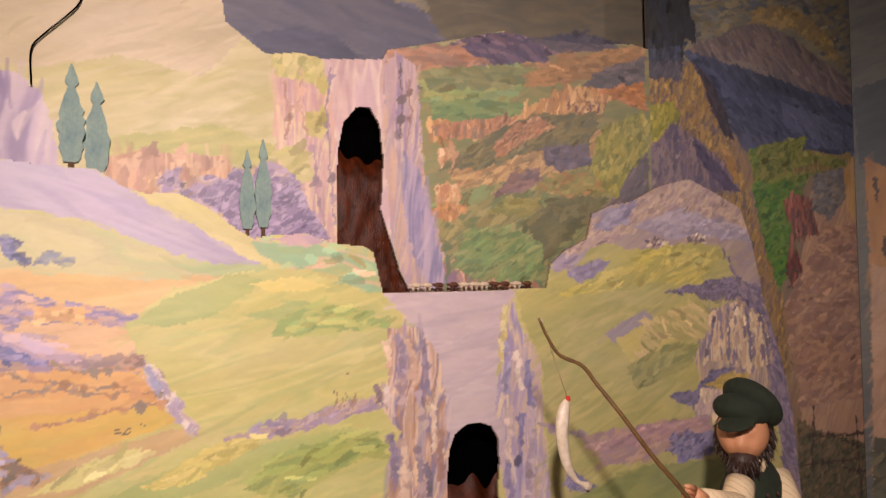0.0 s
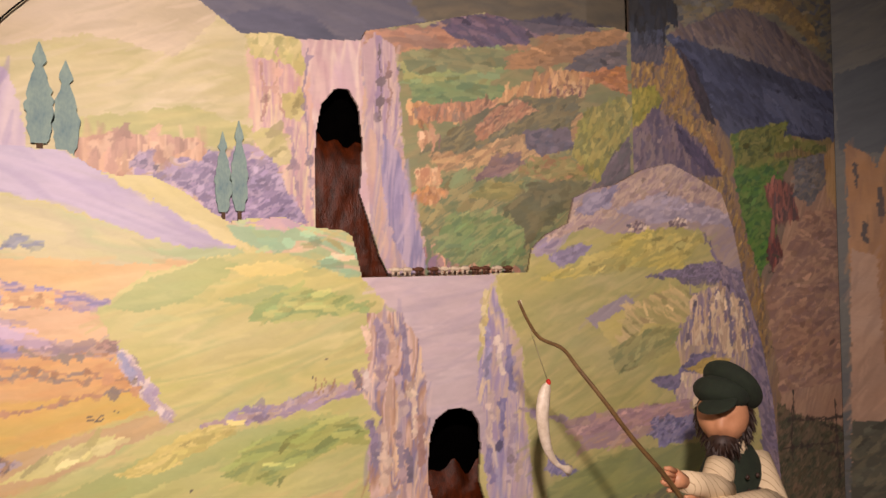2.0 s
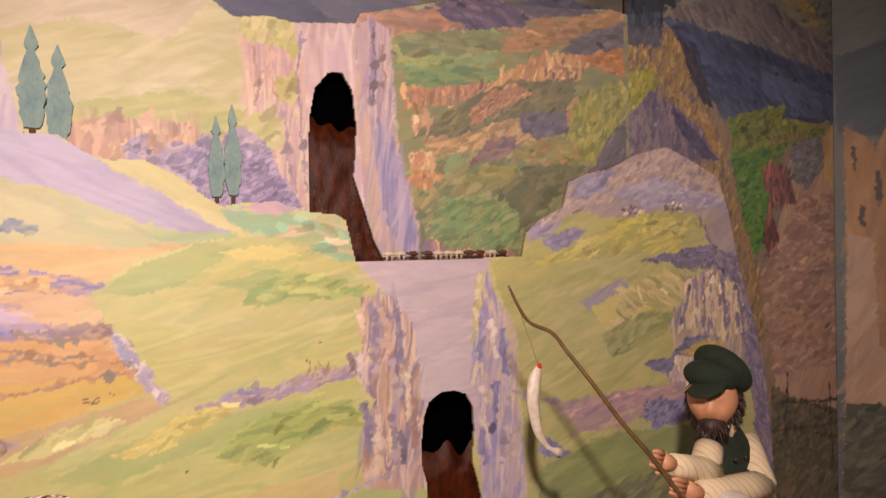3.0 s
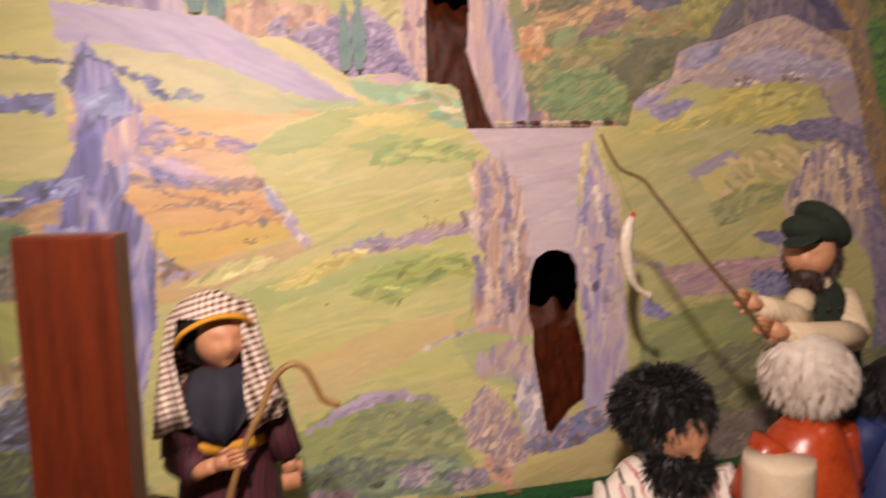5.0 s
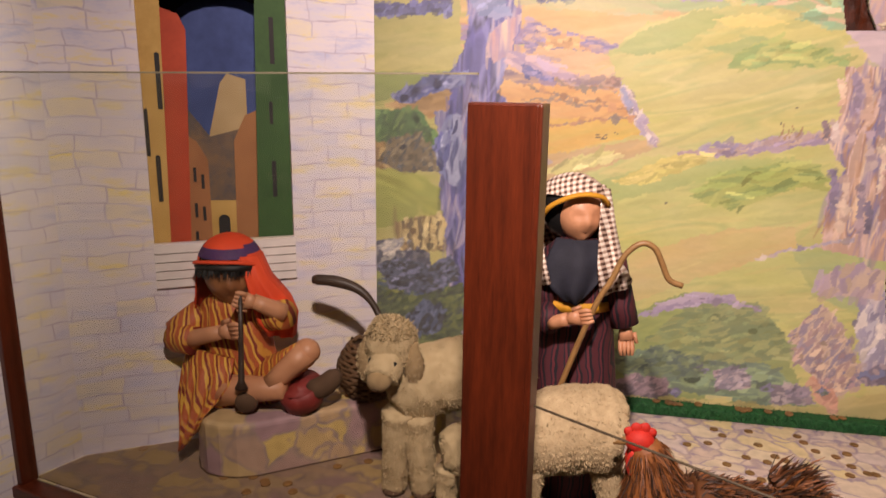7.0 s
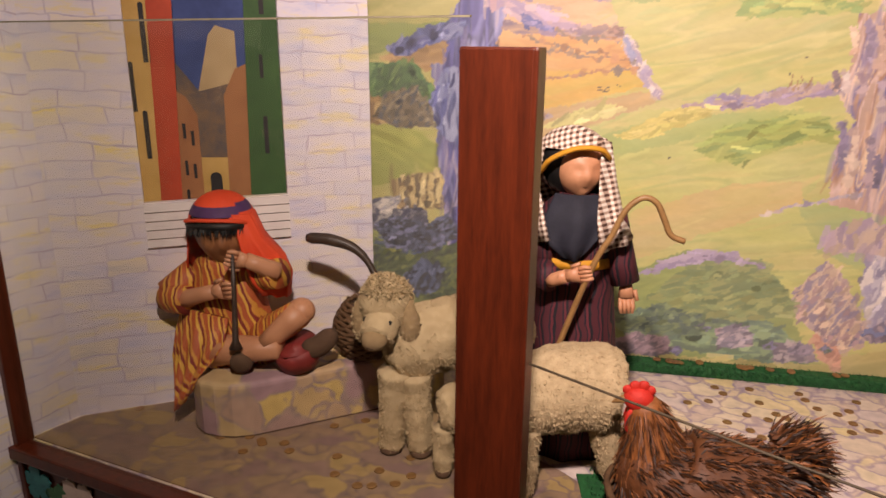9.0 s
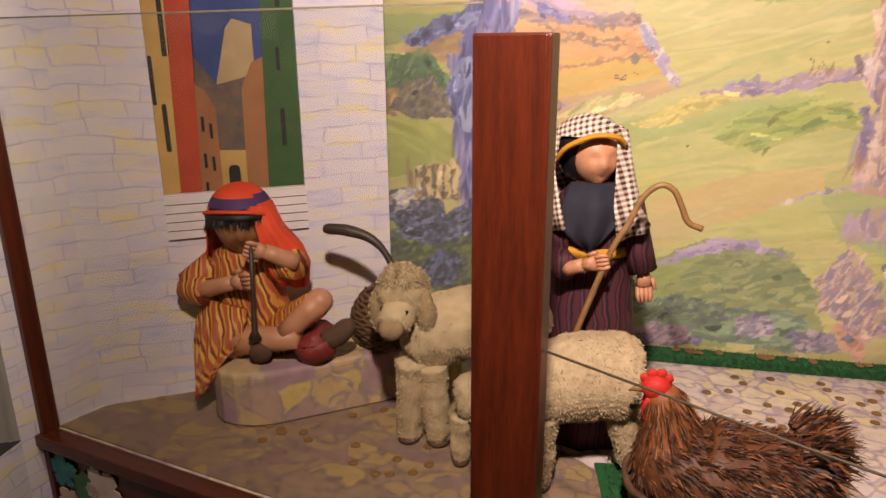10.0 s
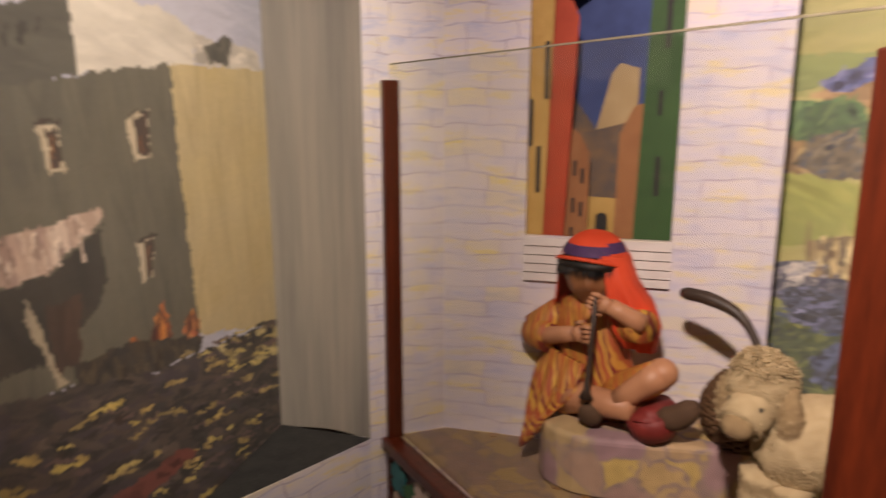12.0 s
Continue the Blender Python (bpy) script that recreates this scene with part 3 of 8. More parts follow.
dab(FRONT, "5c4c60 a88c88 d4bca0", 30, 0.02, 0.012, [(815, 1786), (850, 1805), (917, 1794), (897, 1776), (826, 1776)])
dab(FRONT, "8a9a52 7a8c4c 9aa458 869450", 12, 0.15, 0.03, [(-785, 678), (-677, 765), (-535, 832), (-428, 891), (-288, 880), (-145, 761), (-64, 608), (-17, 454), (-793, 472)])
dab(FRONT, "a08fb0 b4a2bc", 15, 0.1, 0.012, [(-535, 823), (-411, 892), (-287, 891), (-226, 841), (-358, 861), (-464, 829)])
dab(FRONT, "c0a094 a58a90 d6b8a0 b8a0a0", 60, 0.08, 0.03, [(-136, 733), (-35, 871), (15, 828), (71, 715), (118, 666), (37, 594), (-73, 675)])
dab(FRONT, "c8c0cc a098b0 e0d4d0", 70, 0.06, 0.02, [(51, 827), (86, 899), (124, 824), (135, 712), (89, 714)])
dab(FRONT, "b59aa8 c4a898 a088a0", 80, 0.05, 0.02, [(-75, 950), (31, 1009), (111, 988), (113, 907), (-57, 900)])
dab(FRONT, "6f8c6c 5c7a68 809a70 526c58", 0, 0.08, 0.025, [(-645, 672), (-324, 732), (-127, 658), (-45, 532), (-326, 554), (-576, 585)])
dab(FRONT, "b0a878 9a8c60 8d7c5c", 70, 0.05, 0.02, [(-466, 738), (-413, 772), (-360, 696), (-379, 641), (-450, 644)])
dab(FRONT, "6c5a70 8a7080 5a4a60 a58898", 20, 0.04, 0.025, [(-621, 577), (-558, 612), (-478, 599), (-449, 541), (-507, 506), (-614, 521)])
dab(FRONT, "9a8494 b09aa0 7c6a80", 20, 0.04, 0.025, [(-320, 642), (-271, 659), (-221, 644), (-214, 593), (-308, 586)])
dab(FRONT, "8a7888 6c6078 a4949c", 20, 0.04, 0.025, [(-163, 613), (-55, 617), (-18, 559), (-145, 546)])
dab(FRONT, "b5a85c a89a54 c0b06c 9c9050", 5, 0.12, 0.02, [(-684, 533), (-326, 545), (295, 554), (445, 509), (452, 353), (-689, 410)])
dab(FRONT, "c48a74 b47c6c d09c84", 40, 0.06, 0.02, [(-55, 646), (0, 653), (55, 565), (38, 528), (-18, 569)])
dab(FRONT, "b9a866 c4b474 a89c5c", 15, 0.15, 0.025, [(37, 585), (219, 634), (400, 720), (590, 617), (595, 502), (56, 498)])
dab(FRONT, "7c6c84 a08c98 5c5070 6870a0", 30, 0.05, 0.03, [(72, 668), (216, 746), (325, 770), (382, 702), (255, 642), (109, 638)])
dab(FRONT, "6a6c3c 5a6234 7c783c 4c502c", 20, 0.1, 0.03, [(451, 811), (577, 880), (942, 941), (1516, 845), (1582, 256), (601, 385), (464, 508)])
dab(FRONT, "5c4c48 6c5a50 4a4040 7c6858", 30, 0.05, 0.03, [(552, 619), (735, 687), (960, 697), (1155, 631), (1169, 475), (595, 502)])
dab(SKY, "6c6454 786f5a 5e5a50 80735a", 5, 0.2, 0.04, [(138, 2676), (175, 2517), (233, 2452), (464, 2463), (1100, 2524), (1110, 2850)])
dab(SKY, "6a6878 5c5c72 74707c", -12, 0.2, 0.03, [(-517, 2559), (-517, 2431), (-372, 2371), (-123, 2336), (57, 2357), (213, 2431), (155, 2533), (60, 2545), (-32, 2645)])
dab(SKY, "50526a 5c5c74 464a62", -12, 0.14, 0.02, [(-387, 2386), (-259, 2420), (-123, 2413), (-53, 2344), (-340, 2310)])
dab(SKY, "4c4c62 585468", -10, 0.1, 0.02, [(531, 2488), (717, 2540), (840, 2541), (1019, 2518), (691, 2433), (552, 2436)])
dab(MID, "a8745c b88264 98705e", 8, 0.1, 0.016, [(-3, 2333), (103, 2366), (233, 2386), (309, 2337), (175, 2308), (58, 2307)])
dab(MID, "4c3e66 5c4a70 3e3660 6c5470", -20, 0.07, 0.016, [(204, 2376), (272, 2412), (401, 2440), (494, 2408), (525, 2370), (369, 2344), (251, 2351)])
dab(MID, "7c8454 8a8a58 6c7a50", 6, 0.12, 0.02, [(75, 2288), (270, 2322), (492, 2344), (577, 2317), (328, 2264), (101, 2232)])
dab(MID, "a87c50 b88858 987048", 8, 0.08, 0.014, [(429, 2319), (714, 2423), (881, 2463), (903, 2411), (689, 2329), (449, 2277)])
dab(MID, "5c5860 6a6068 505060", 8, 0.08, 0.014, [(643, 2306), (783, 2393), (904, 2421), (901, 2333), (711, 2298)])
dab(MID, "b0703c c08048 a06840 b87a50", 5, 0.06, 0.012, [(710, 2290), (901, 2343), (903, 2236), (803, 2265)])
dab(MID, "6c8c54 5c8050 7c945a", 6, 0.08, 0.016, [(104, 2199), (230, 2225), (427, 2221), (406, 2184), (210, 2150), (109, 2147)])
dab(MID, "b8805c a87458 c89068 8c6c58", 82, 0.03, 0.008, [(100, 2129), (229, 2157), (366, 2180), (416, 2149), (286, 2104), (154, 2090)])
dab(MID, "6c6a48 7c7248 5c5e44", 30, 0.08, 0.014, [(134, 2002), (325, 2133), (489, 2200), (708, 2210), (660, 2104), (487, 2088), (265, 2009)])
dab(MID, "b07c5c a87050 8c6650 c09068", 40, 0.05, 0.008, [(305, 2076), (375, 2146), (468, 2187), (541, 2159), (425, 2106), (333, 2047)])
dab(MID, "5c5468 665c70 50506a", 20, 0.05, 0.014, [(487, 2088), (660, 2113), (681, 2049), (548, 2015), (496, 2039)])
dab(MID, "8c8c3c 9a963e 7a7e38 a89c44", 55, 0.05, 0.016, [(669, 2030), (719, 2173), (873, 2233), (906, 2120), (842, 2001), (769, 1932), (702, 1976)])
dab(MID, "585060 645868 4c4a58", 50, 0.06, 0.016, [(782, 1961), (843, 2039), (913, 2101), (909, 1966), (792, 1923)])
dab(MID, "7a5c66 8a6a66 6c5a68", 25, 0.06, 0.014, [(302, 1934), (372, 1997), (464, 2019), (495, 1985), (401, 1946)])
dab(MID, "948644 a08c48 84803e a87c48", 15, 0.06, 0.014, [(463, 1957), (516, 2013), (658, 2015), (747, 1959), (611, 1936)])
dab(MID, "90883e 9c924a 80803c", 8, 0.08, 0.016, [(281, 1873), (361, 1927), (483, 1931), (440, 1877)])
dab(MID, "606238 6c683c 545a36", 20, 0.08, 0.018, [(419, 1850), (525, 1933), (746, 1941), (676, 1865), (543, 1790), (478, 1719)])
dab(MID, "6c8c4e 7c9454 5c7c48 8a9458", 30, 0.07, 0.012, [(166, 1721), (223, 1821), (359, 1840), (480, 1790), (477, 1666), (240, 1678)])
dab(MID, "c08850 b07c54 d0a070", 80, 0.02, 0.008, [(52, 1876), (169, 1904), (225, 1889), (168, 1854)])
stroke(MID, "e8c098 d0a078", 10, [(138, 2002), (144, 2044), (140, 2061)])
stroke(MID, "d8a884 c09070", 9, [(171, 2004), (177, 2046), (172, 2068)])
stroke(MID, "6c4c50 7c5c58", 4, [(193, 2012), (196, 2056)])
stroke(MID, "b8805c d0a078", 7, [(125, 1906), (127, 1932), (124, 1952)])
stroke(MID, "b8805c d0a078", 7, [(145, 1906), (147, 1933), (144, 1953)])
stroke(MID, "b8805c d0a078", 7, [(164, 1907), (166, 1934), (162, 1953)])
stroke(MID, "b8805c d0a078", 7, [(180, 1907), (182, 1934), (179, 1954)])
stroke(MID, "c89060 7c4c50", 9, [(588, 2208), (592, 2223), (591, 2242)])
stroke(MID, "c89060 7c4c50", 9, [(614, 2211), (619, 2226), (617, 2235)])
stroke(MID, "c89060 7c4c50", 9, [(643, 2213), (648, 2228), (646, 2247)])
stroke(MID, "c89060 7c4c50", 9, [(672, 2216), (677, 2231), (675, 2240)])
stroke(MID, "c89060 7c4c50", 9, [(704, 2219), (709, 2234), (707, 2253)])
dab(MID, "c0a0a8 cdb0b0 b090a4 d8bcb0 9c84a4", 86, 0.08, 0.014, [(-46, 2282), (-3, 2333), (58, 2302), (72, 2081), (27, 1996), (-23, 2074)])
dab(MID, "9488b0 a698bc 8078a4 b8a4bc", 86, 0.1, 0.014, [(19, 2053), (66, 1998), (147, 1672), (93, 1648), (42, 1754), (13, 1931)])
stroke(MID, "7c5c64 64505c", 5, [(10, 2302), (16, 2191), (8, 2085)])
stroke(MID, "8c6c70 a07c78", 5, [(38, 2259), (42, 2161), (32, 2078)])
stroke(MID, "a48c98 8c7890", 5, [(-194, 2265), (-206, 2139), (-196, 1985), (-186, 1831)])
stroke(MID, "c09080 a87c74", 6, [(-325, 2220), (-307, 2130), (-318, 2054)])
stroke(MID, "b08878 c89c88", 6, [(-272, 2256), (-283, 2163), (-258, 2073)])
stroke(MID, "94788c a88898", 6, [(-242, 2044), (-235, 1937), (-213, 1830)])
dab(MID, "c49878 d0a888 a87c68 b88a74", 88, 0.05, 0.012, [(-724, 1971), (-643, 2010), (-524, 2003), (-470, 1985), (-564, 1937), (-680, 1907), (-717, 1916)])
dab(MID, "7c688c 94809c 6c5c80 a890a4", 40, 0.03, 0.012, [(-636, 1920), (-617, 1956), (-578, 1965), (-571, 1915)])
dab(MID, "8c78a0 7c6c94 a490b0 6c5c88", 30, 0.04, 0.012, [(-545, 1902), (-442, 1972), (-370, 1931), (-296, 1964), (-236, 1845), (-190, 1792), (-428, 1804), (-470, 1854)])
dab(SIDE, "7c7a70 8c8468 64686c 94886c", 15, 0.12, 0.03, [(16, 2794), (5, 2494), (265, 2527), (593, 2635), (926, 2693), (1245, 2523), (1380, 2542), (1419, 3114)])
dab(SIDE, "a48a5c b0965f 94805c", 25, 0.06, 0.02, [(596, 2703), (778, 2759), (968, 2748), (1127, 2679), (1205, 2567), (1002, 2646), (848, 2679), (593, 2646)])
dab(SIDE, "74686c 80706e 685e68 8a7872", -35, 0.12, 0.02, [(218, 2498), (358, 2552), (594, 2658), (809, 2649), (999, 2598), (1245, 2523), (1392, 2391), (1067, 2379), (835, 2445), (552, 2496), (324, 2473)])
dab(SIDE, "3c4464 464e70 343c5a 505878", -30, 0.12, 0.02, [(203, 2486), (484, 2475), (725, 2454), (989, 2430), (1325, 2396), (1405, 2240), (1138, 2181), (897, 2192), (640, 2187), (471, 2204), (379, 2301)])
dab(SIDE, "4a5476 566082 5c6484", -30, 0.08, 0.016, [(757, 2367), (984, 2346), (1318, 2295), (1358, 2223), (976, 2199), (788, 2268)])
dab(SIDE, "2c3450 343c5a", -35, 0.06, 0.012, [(585, 2468), (835, 2445), (989, 2418), (947, 2389), (686, 2403)])
dab(SIDE, "a8844c 8c7454 b89658 7c6860 9c7c58", 70, 0.06, 0.014, [(15, 2397), (216, 2447), (305, 2397), (439, 2201), (529, 2015), (604, 1823), (716, 1603), (772, 1291), (528, 1311), (298, 1858), (14, 1987)])
dab(SIDE, "54505c 64606c 48485a", 60, 0.05, 0.014, [(3, 2435), (202, 2465), (184, 2381), (28, 2360)])
dab(SIDE, "342c3c 443848 2c2838", -65, 0.06, 0.012, [(268, 2450), (357, 2383), (426, 2285), (470, 2183), (406, 2198), (333, 2317)])
dab(SIDE, "a09a3c b0a444 8c8c3a", 60, 0.05, 0.016, [(10, 2259), (123, 2292), (179, 2248), (104, 2170), (20, 2133)])
dab(SIDE, "746478 84707c 645870 907c80", 75, 0.07, 0.018, [(19, 2104), (135, 2223), (280, 2166), (433, 2073), (494, 1992), (14, 1977)])
dab(SIDE, "584c6c 4c4464", -55, 0.05, 0.012, [(236, 2183), (339, 2109), (494, 1992), (397, 1997), (262, 2103)])
dab(SIDE, "b48c4c a88050", -60, 0.04, 0.012, [(373, 2164), (436, 2148), (503, 2035), (463, 2022)])
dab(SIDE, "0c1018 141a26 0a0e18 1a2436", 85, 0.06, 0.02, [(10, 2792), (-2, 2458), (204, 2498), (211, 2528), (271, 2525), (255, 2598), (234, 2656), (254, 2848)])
dab(SIDE, "3c4458 48506a 30384c", 88, 0.03, 0.01, [(-1, 2462), (198, 2501), (190, 2453), (2, 2415)])
stroke(SIDE, "141a28 1c2234", 6, [(82, 2487), (84, 2457), (80, 2431)])
stroke(SIDE, "141a28 1c2234", 6, [(131, 2495), (132, 2465), (129, 2438)])
stroke(SIDE, "141a28 1c2234", 6, [(192, 2505), (194, 2474), (190, 2447)])
dab(SIDE, "707a38 848a40 5c6a34 8c8c48", 20, 0.06, 0.018, [(604, 2173), (823, 2225), (939, 2247), (896, 2174), (1137, 2169), (1221, 2150), (969, 2086), (598, 2041)])
dab(SIDE, "98824c 7c6c44", 80, 0.02, 0.01, [(816, 2099), (972, 2137), (1134, 2120), (853, 2088)])
dab(SIDE, "4c7c2c 5c8a34 3c6c2c 6c8c3c", 20, 0.06, 0.018, [(563, 2028), (813, 2049), (886, 2000), (804, 1871), (757, 1691), (716, 1603), (622, 1823)])
dab(SIDE, "6c4a48 844e48 a4665a 5c4448", 85, 0.05, 0.012, [(754, 1971), (868, 2006), (943, 1968), (994, 1841), (858, 1827), (786, 1893)])
dab(SIDE, "7c7c84 8c847c 6c7078", 20, 0.06, 0.014, [(969, 2086), (1176, 2123), (1190, 2002), (1079, 1902), (961, 1945)])
dab(SIDE, "7c3c3c 8c4c44 5c3438", 86, 0.04, 0.01, [(777, 1713), (836, 1781), (869, 1690), (790, 1624)])
stroke(SIDE, "4c3c34 3c4030", 6, [(794, 1695), (869, 1686), (946, 1699)])
stroke(SIDE, "4c3c34 3c4030", 6, [(772, 1628), (836, 1618), (904, 1630)])
stroke(SIDE, "4c3c34 3c4030", 6, [(749, 1547), (851, 1534), (957, 1544)])
stroke(SIDE, "4c3c34 3c4030", 6, [(774, 1335), (792, 1325), (811, 1336)])
dab(SIDE, "b89078 ac8470 c49c80 a07c70", 10, 0.1, 0.03, [(1037, 1877), (1335, 1884), (1420, 1138), (838, 1151), (777, 1379), (750, 1558)])
dab(SIDE, "565438 685c40 464a30 7a664c", 30, 0.05, 0.016, [(799, 1111), (909, 1053), (1494, 881), (1523, 628), (816, 756)])
stroke(SIDE, "3c2820 2e2019", 7, [(914, 1147), (892, 966), (897, 853)])
stroke(SIDE, "3c2820 2e2019", 7, [(1211, 1075), (1226, 919), (1239, 727)])
stroke(SIDE, "3c2820 2e2019", 7, [(1412, 967), (1388, 697)])
stroke(SIDE, "3c2820 2e2019", 7, [(869, 1031), (1065, 1011), (1284, 995)])
stroke(SIDE, "3c2820 2e2019", 7, [(1104, 983), (1358, 905), (1589, 868)])
stroke(SIDE, "3c2820 2e2019", 7, [(825, 922), (1099, 902), (1320, 886)])
stroke(SIDE, "3c2820 2e2019", 7, [(1097, 872), (1396, 802), (1582, 778)])
dab(FRONT, "b89a8c a88c88 c0a494 9c8088", 35, 0.06, 0.012, [(471, 1751), (630, 1865), (811, 1960), (979, 1995), (1079, 1990), (1233, 1909), (1310, 1811), (1047, 1827), (807, 1842), (606, 1769)])
dab(FRONT, "8c84a4 9c90ac 7c7498", 30, 0.06, 0.014, [(608, 1838), (674, 1893), (787, 1923), (739, 1859), (650, 1822)])
dab(FRONT, "a094ac b0a0b0 9488a0", 15, 0.06, 0.014, [(761, 1841), (951, 1901), (1204, 1859), (1309, 1791), (1097, 1809), (900, 1807)])
dab(FRONT, "7c7098 8c80a4", 25, 0.05, 0.012, [(562, 1717), (626, 1734), (680, 1725), (603, 1682), (540, 1665), (500, 1700)])
dab(FRONT, "bcac4c c8b854 a8a048", 20, 0.08, 0.014, [(458, 1633), (625, 1681), (828, 1770), (1046, 1789), (1147, 1752), (1041, 1657), (824, 1661), (602, 1630)])
dab(FRONT, "c4b074 d0b87c a89c5c", -30, 0.08, 0.014, [(797, 1535), (1039, 1601), (1100, 1542), (1034, 1470), (888, 1477), (771, 1412)])
dab(FRONT, "8c8c48 7c8444 989450", 25, 0.08, 0.014, [(725, 1397), (888, 1459), (1033, 1451), (981, 1380), (768, 1324)])
dab(FRONT, "584c74 685a84 4c4468 7c6c90", 10, 0.03, 0.01, [(870, 1624), (991, 1649), (1170, 1674), (1358, 1632), (1301, 1594), (1040, 1623)])
dab(FRONT, "6c5c84 584a74 8c7890", -60, 0.05, 0.012, [(1148, 1771), (1197, 1693), (1327, 1573), (1433, 1410), (1477, 1126), (1494, 884), (1423, 895), (1369, 1255), (1271, 1536)])
dab(FRONT, "d0b090 b89880 e0c4a0 8c7488", 84, 0.05, 0.012, [(1074, 1543), (1193, 1587), (1326, 1534), (1374, 1373), (1263, 1342), (1158, 1387), (1056, 1394)])
stroke(FRONT, "54486c 64587c", 9, [(1092, 1543), (1082, 1477), (1057, 1412)])
stroke(FRONT, "54486c 64587c", 9, [(1153, 1569), (1163, 1478), (1158, 1387)])
stroke(FRONT, "54486c 64587c", 9, [(1240, 1566), (1260, 1473), (1264, 1380)])
stroke(FRONT, "54486c 64587c", 9, [(1312, 1534), (1340, 1444), (1351, 1355)])
stroke(FRONT, "e4ccac d4b494", 10, [(1117, 1523), (1114, 1456), (1102, 1391)])
stroke(FRONT, "e4ccac d4b494", 10, [(1199, 1558), (1214, 1490), (1218, 1422)])
stroke(FRONT, "e4ccac d4b494", 10, [(1278, 1516), (1291, 1457), (1292, 1398)])
stroke(FRONT, "e4ccac d4b494", 10, [(1028, 1303), (1022, 1275), (1006, 1249)])
dab(FRONT, "4c4878 5c5484 6c608c", 10, 0.03, 0.01, [(882, 1296), (1003, 1305), (1080, 1364), (1184, 1366), (1103, 1296), (977, 1252)])
dab(FRONT, "e0c8a8 b89c9c ccb0a0", 80, 0.03, 0.01, [(1006, 1249), (1040, 1311), (1141, 1293), (1126, 1219), (1024, 1210)])
dab(FRONT, "c0a040 b09440", 15, 0.04, 0.012, [(1041, 1320), (1157, 1349), (1262, 1332), (1154, 1292)])
dab(FRONT, "a8808c 987484 b48c8c", 10, 0.07, 0.012, [(569, 1170), (764, 1209), (1049, 1217), (1073, 1168), (762, 1148), (610, 1148)])
dab(FRONT, "3c3868 5c5488 8c80a8", 20, 0.02, 0.008, [(885, 1161), (913, 1172), (937, 1155), (913, 1147)])
dab(FRONT, "3c3868 5c5488 8c80a8", 20, 0.02, 0.008, [(944, 1167), (974, 1178), (998, 1161), (973, 1153)])
dab(FRONT, "3c3868 5c5488 8c80a8", 20, 0.02, 0.008, [(948, 1130), (977, 1142), (1001, 1124), (976, 1116)])
dab(FRONT, "3c3868 5c5488 8c80a8", 20, 0.02, 0.008, [(872, 1121), (900, 1132), (923, 1115), (899, 1107)])
dab(FRONT, "3c3868 5c5488 8c80a8", 20, 0.02, 0.008, [(1004, 1139), (1034, 1150), (1059, 1132), (1033, 1124)])
dab(FRONT, "d8c4b4 a48c8c 6c5464", 40, 0.02, 0.008, [(984, 1785), (1017, 1823), (1060, 1818), (1071, 1790)])
dab(FRONT, "d8c4b4 a48c8c 6c5464", 40, 0.02, 0.008, [(817, 1784), (852, 1806), (899, 1792), (894, 1781)])
stroke(FRONT, "c89c84 e0c0a4", 17, [(-78, 1526), (-66, 1488), (-63, 1451)])
stroke(FRONT, "7c6888 94809c", 17, [(-46, 1539), (-30, 1486), (-23, 1433)])
stroke(FRONT, "d8b8a0 c4a090", 17, [(-14, 1523), (2, 1461), (9, 1400)])
stroke(FRONT, "746488 8c7c98", 17, [(27, 1521), (43, 1443), (50, 1367)])
stroke(FRONT, "5c4c60 7c6470", 17, [(-103, 1409), (-93, 1382), (-93, 1356)])
stroke(FRONT, "e0d0c8 c8b0ac", 17, [(-80, 1410), (-69, 1378), (-68, 1347)])
stroke(FRONT, "8c7084 a88c94", 17, [(-40, 1404), (-30, 1373), (-29, 1343)])
stroke(FRONT, "b49c9c 9c8494", 17, [(9, 1385), (25, 1331), (32, 1277)])
stroke(FRONT, "d0b0a0 e0c8b0", 17, [(50, 1367), (62, 1289), (64, 1213)])
stroke(FRONT, "64587c 7c6c90", 17, [(-65, 1272), (-53, 1212), (-51, 1152)])
stroke(FRONT, "d8bca8 c4a498", 17, [(-30, 1254), (-23, 1177), (-26, 1102)])
stroke(FRONT, "a88c98 8c7890", 17, [(15, 1234), (23, 1164), (21, 1095)])
stroke(FRONT, "6c5c80 54486c", 17, [(39, 1186), (48, 1138), (46, 1091)])
stroke(FRONT, "b08478 986c68", 17, [(74, 1273), (82, 1203), (80, 1135)])
stroke(FRONT, "c8b478 e0d0a0", 17, [(293, 1604), (279, 1524), (277, 1444)])
stroke(FRONT, "7c70a0 948cb4", 17, [(300, 1491), (291, 1419), (293, 1346)])
stroke(FRONT, "c8b0b0 dcc8bc", 17, [(328, 1473), (330, 1416), (344, 1358)])
stroke(FRONT, "8078a8 6c649c", 17, [(365, 1438), (363, 1373), (372, 1307)])
stroke(FRONT, "d4bcb0 c0a8a8", 17, [(306, 1313), (294, 1250), (294, 1186)])
stroke(FRONT, "8c80ac 7068a0", 17, [(343, 1293), (331, 1214), (330, 1133)])
stroke(FRONT, "b8a4b0 a08ca4", 17, [(380, 1241), (363, 1145), (357, 1049)])
stroke(FRONT, "9488b4 7c70a4", 17, [(293, 1154), (291, 1106), (300, 1057)])
stroke(FRONT, "d0b8a0 b8a098", 17, [(396, 1108), (385, 1076), (385, 1042)])
dab(FRONT, "5c649c 7c7cac 48508c", 10, 0.03, 0.012, [(-945, 1780), (-925, 1780), (-914, 1756), (-882, 1726), (-924, 1738), (-945, 1750)])
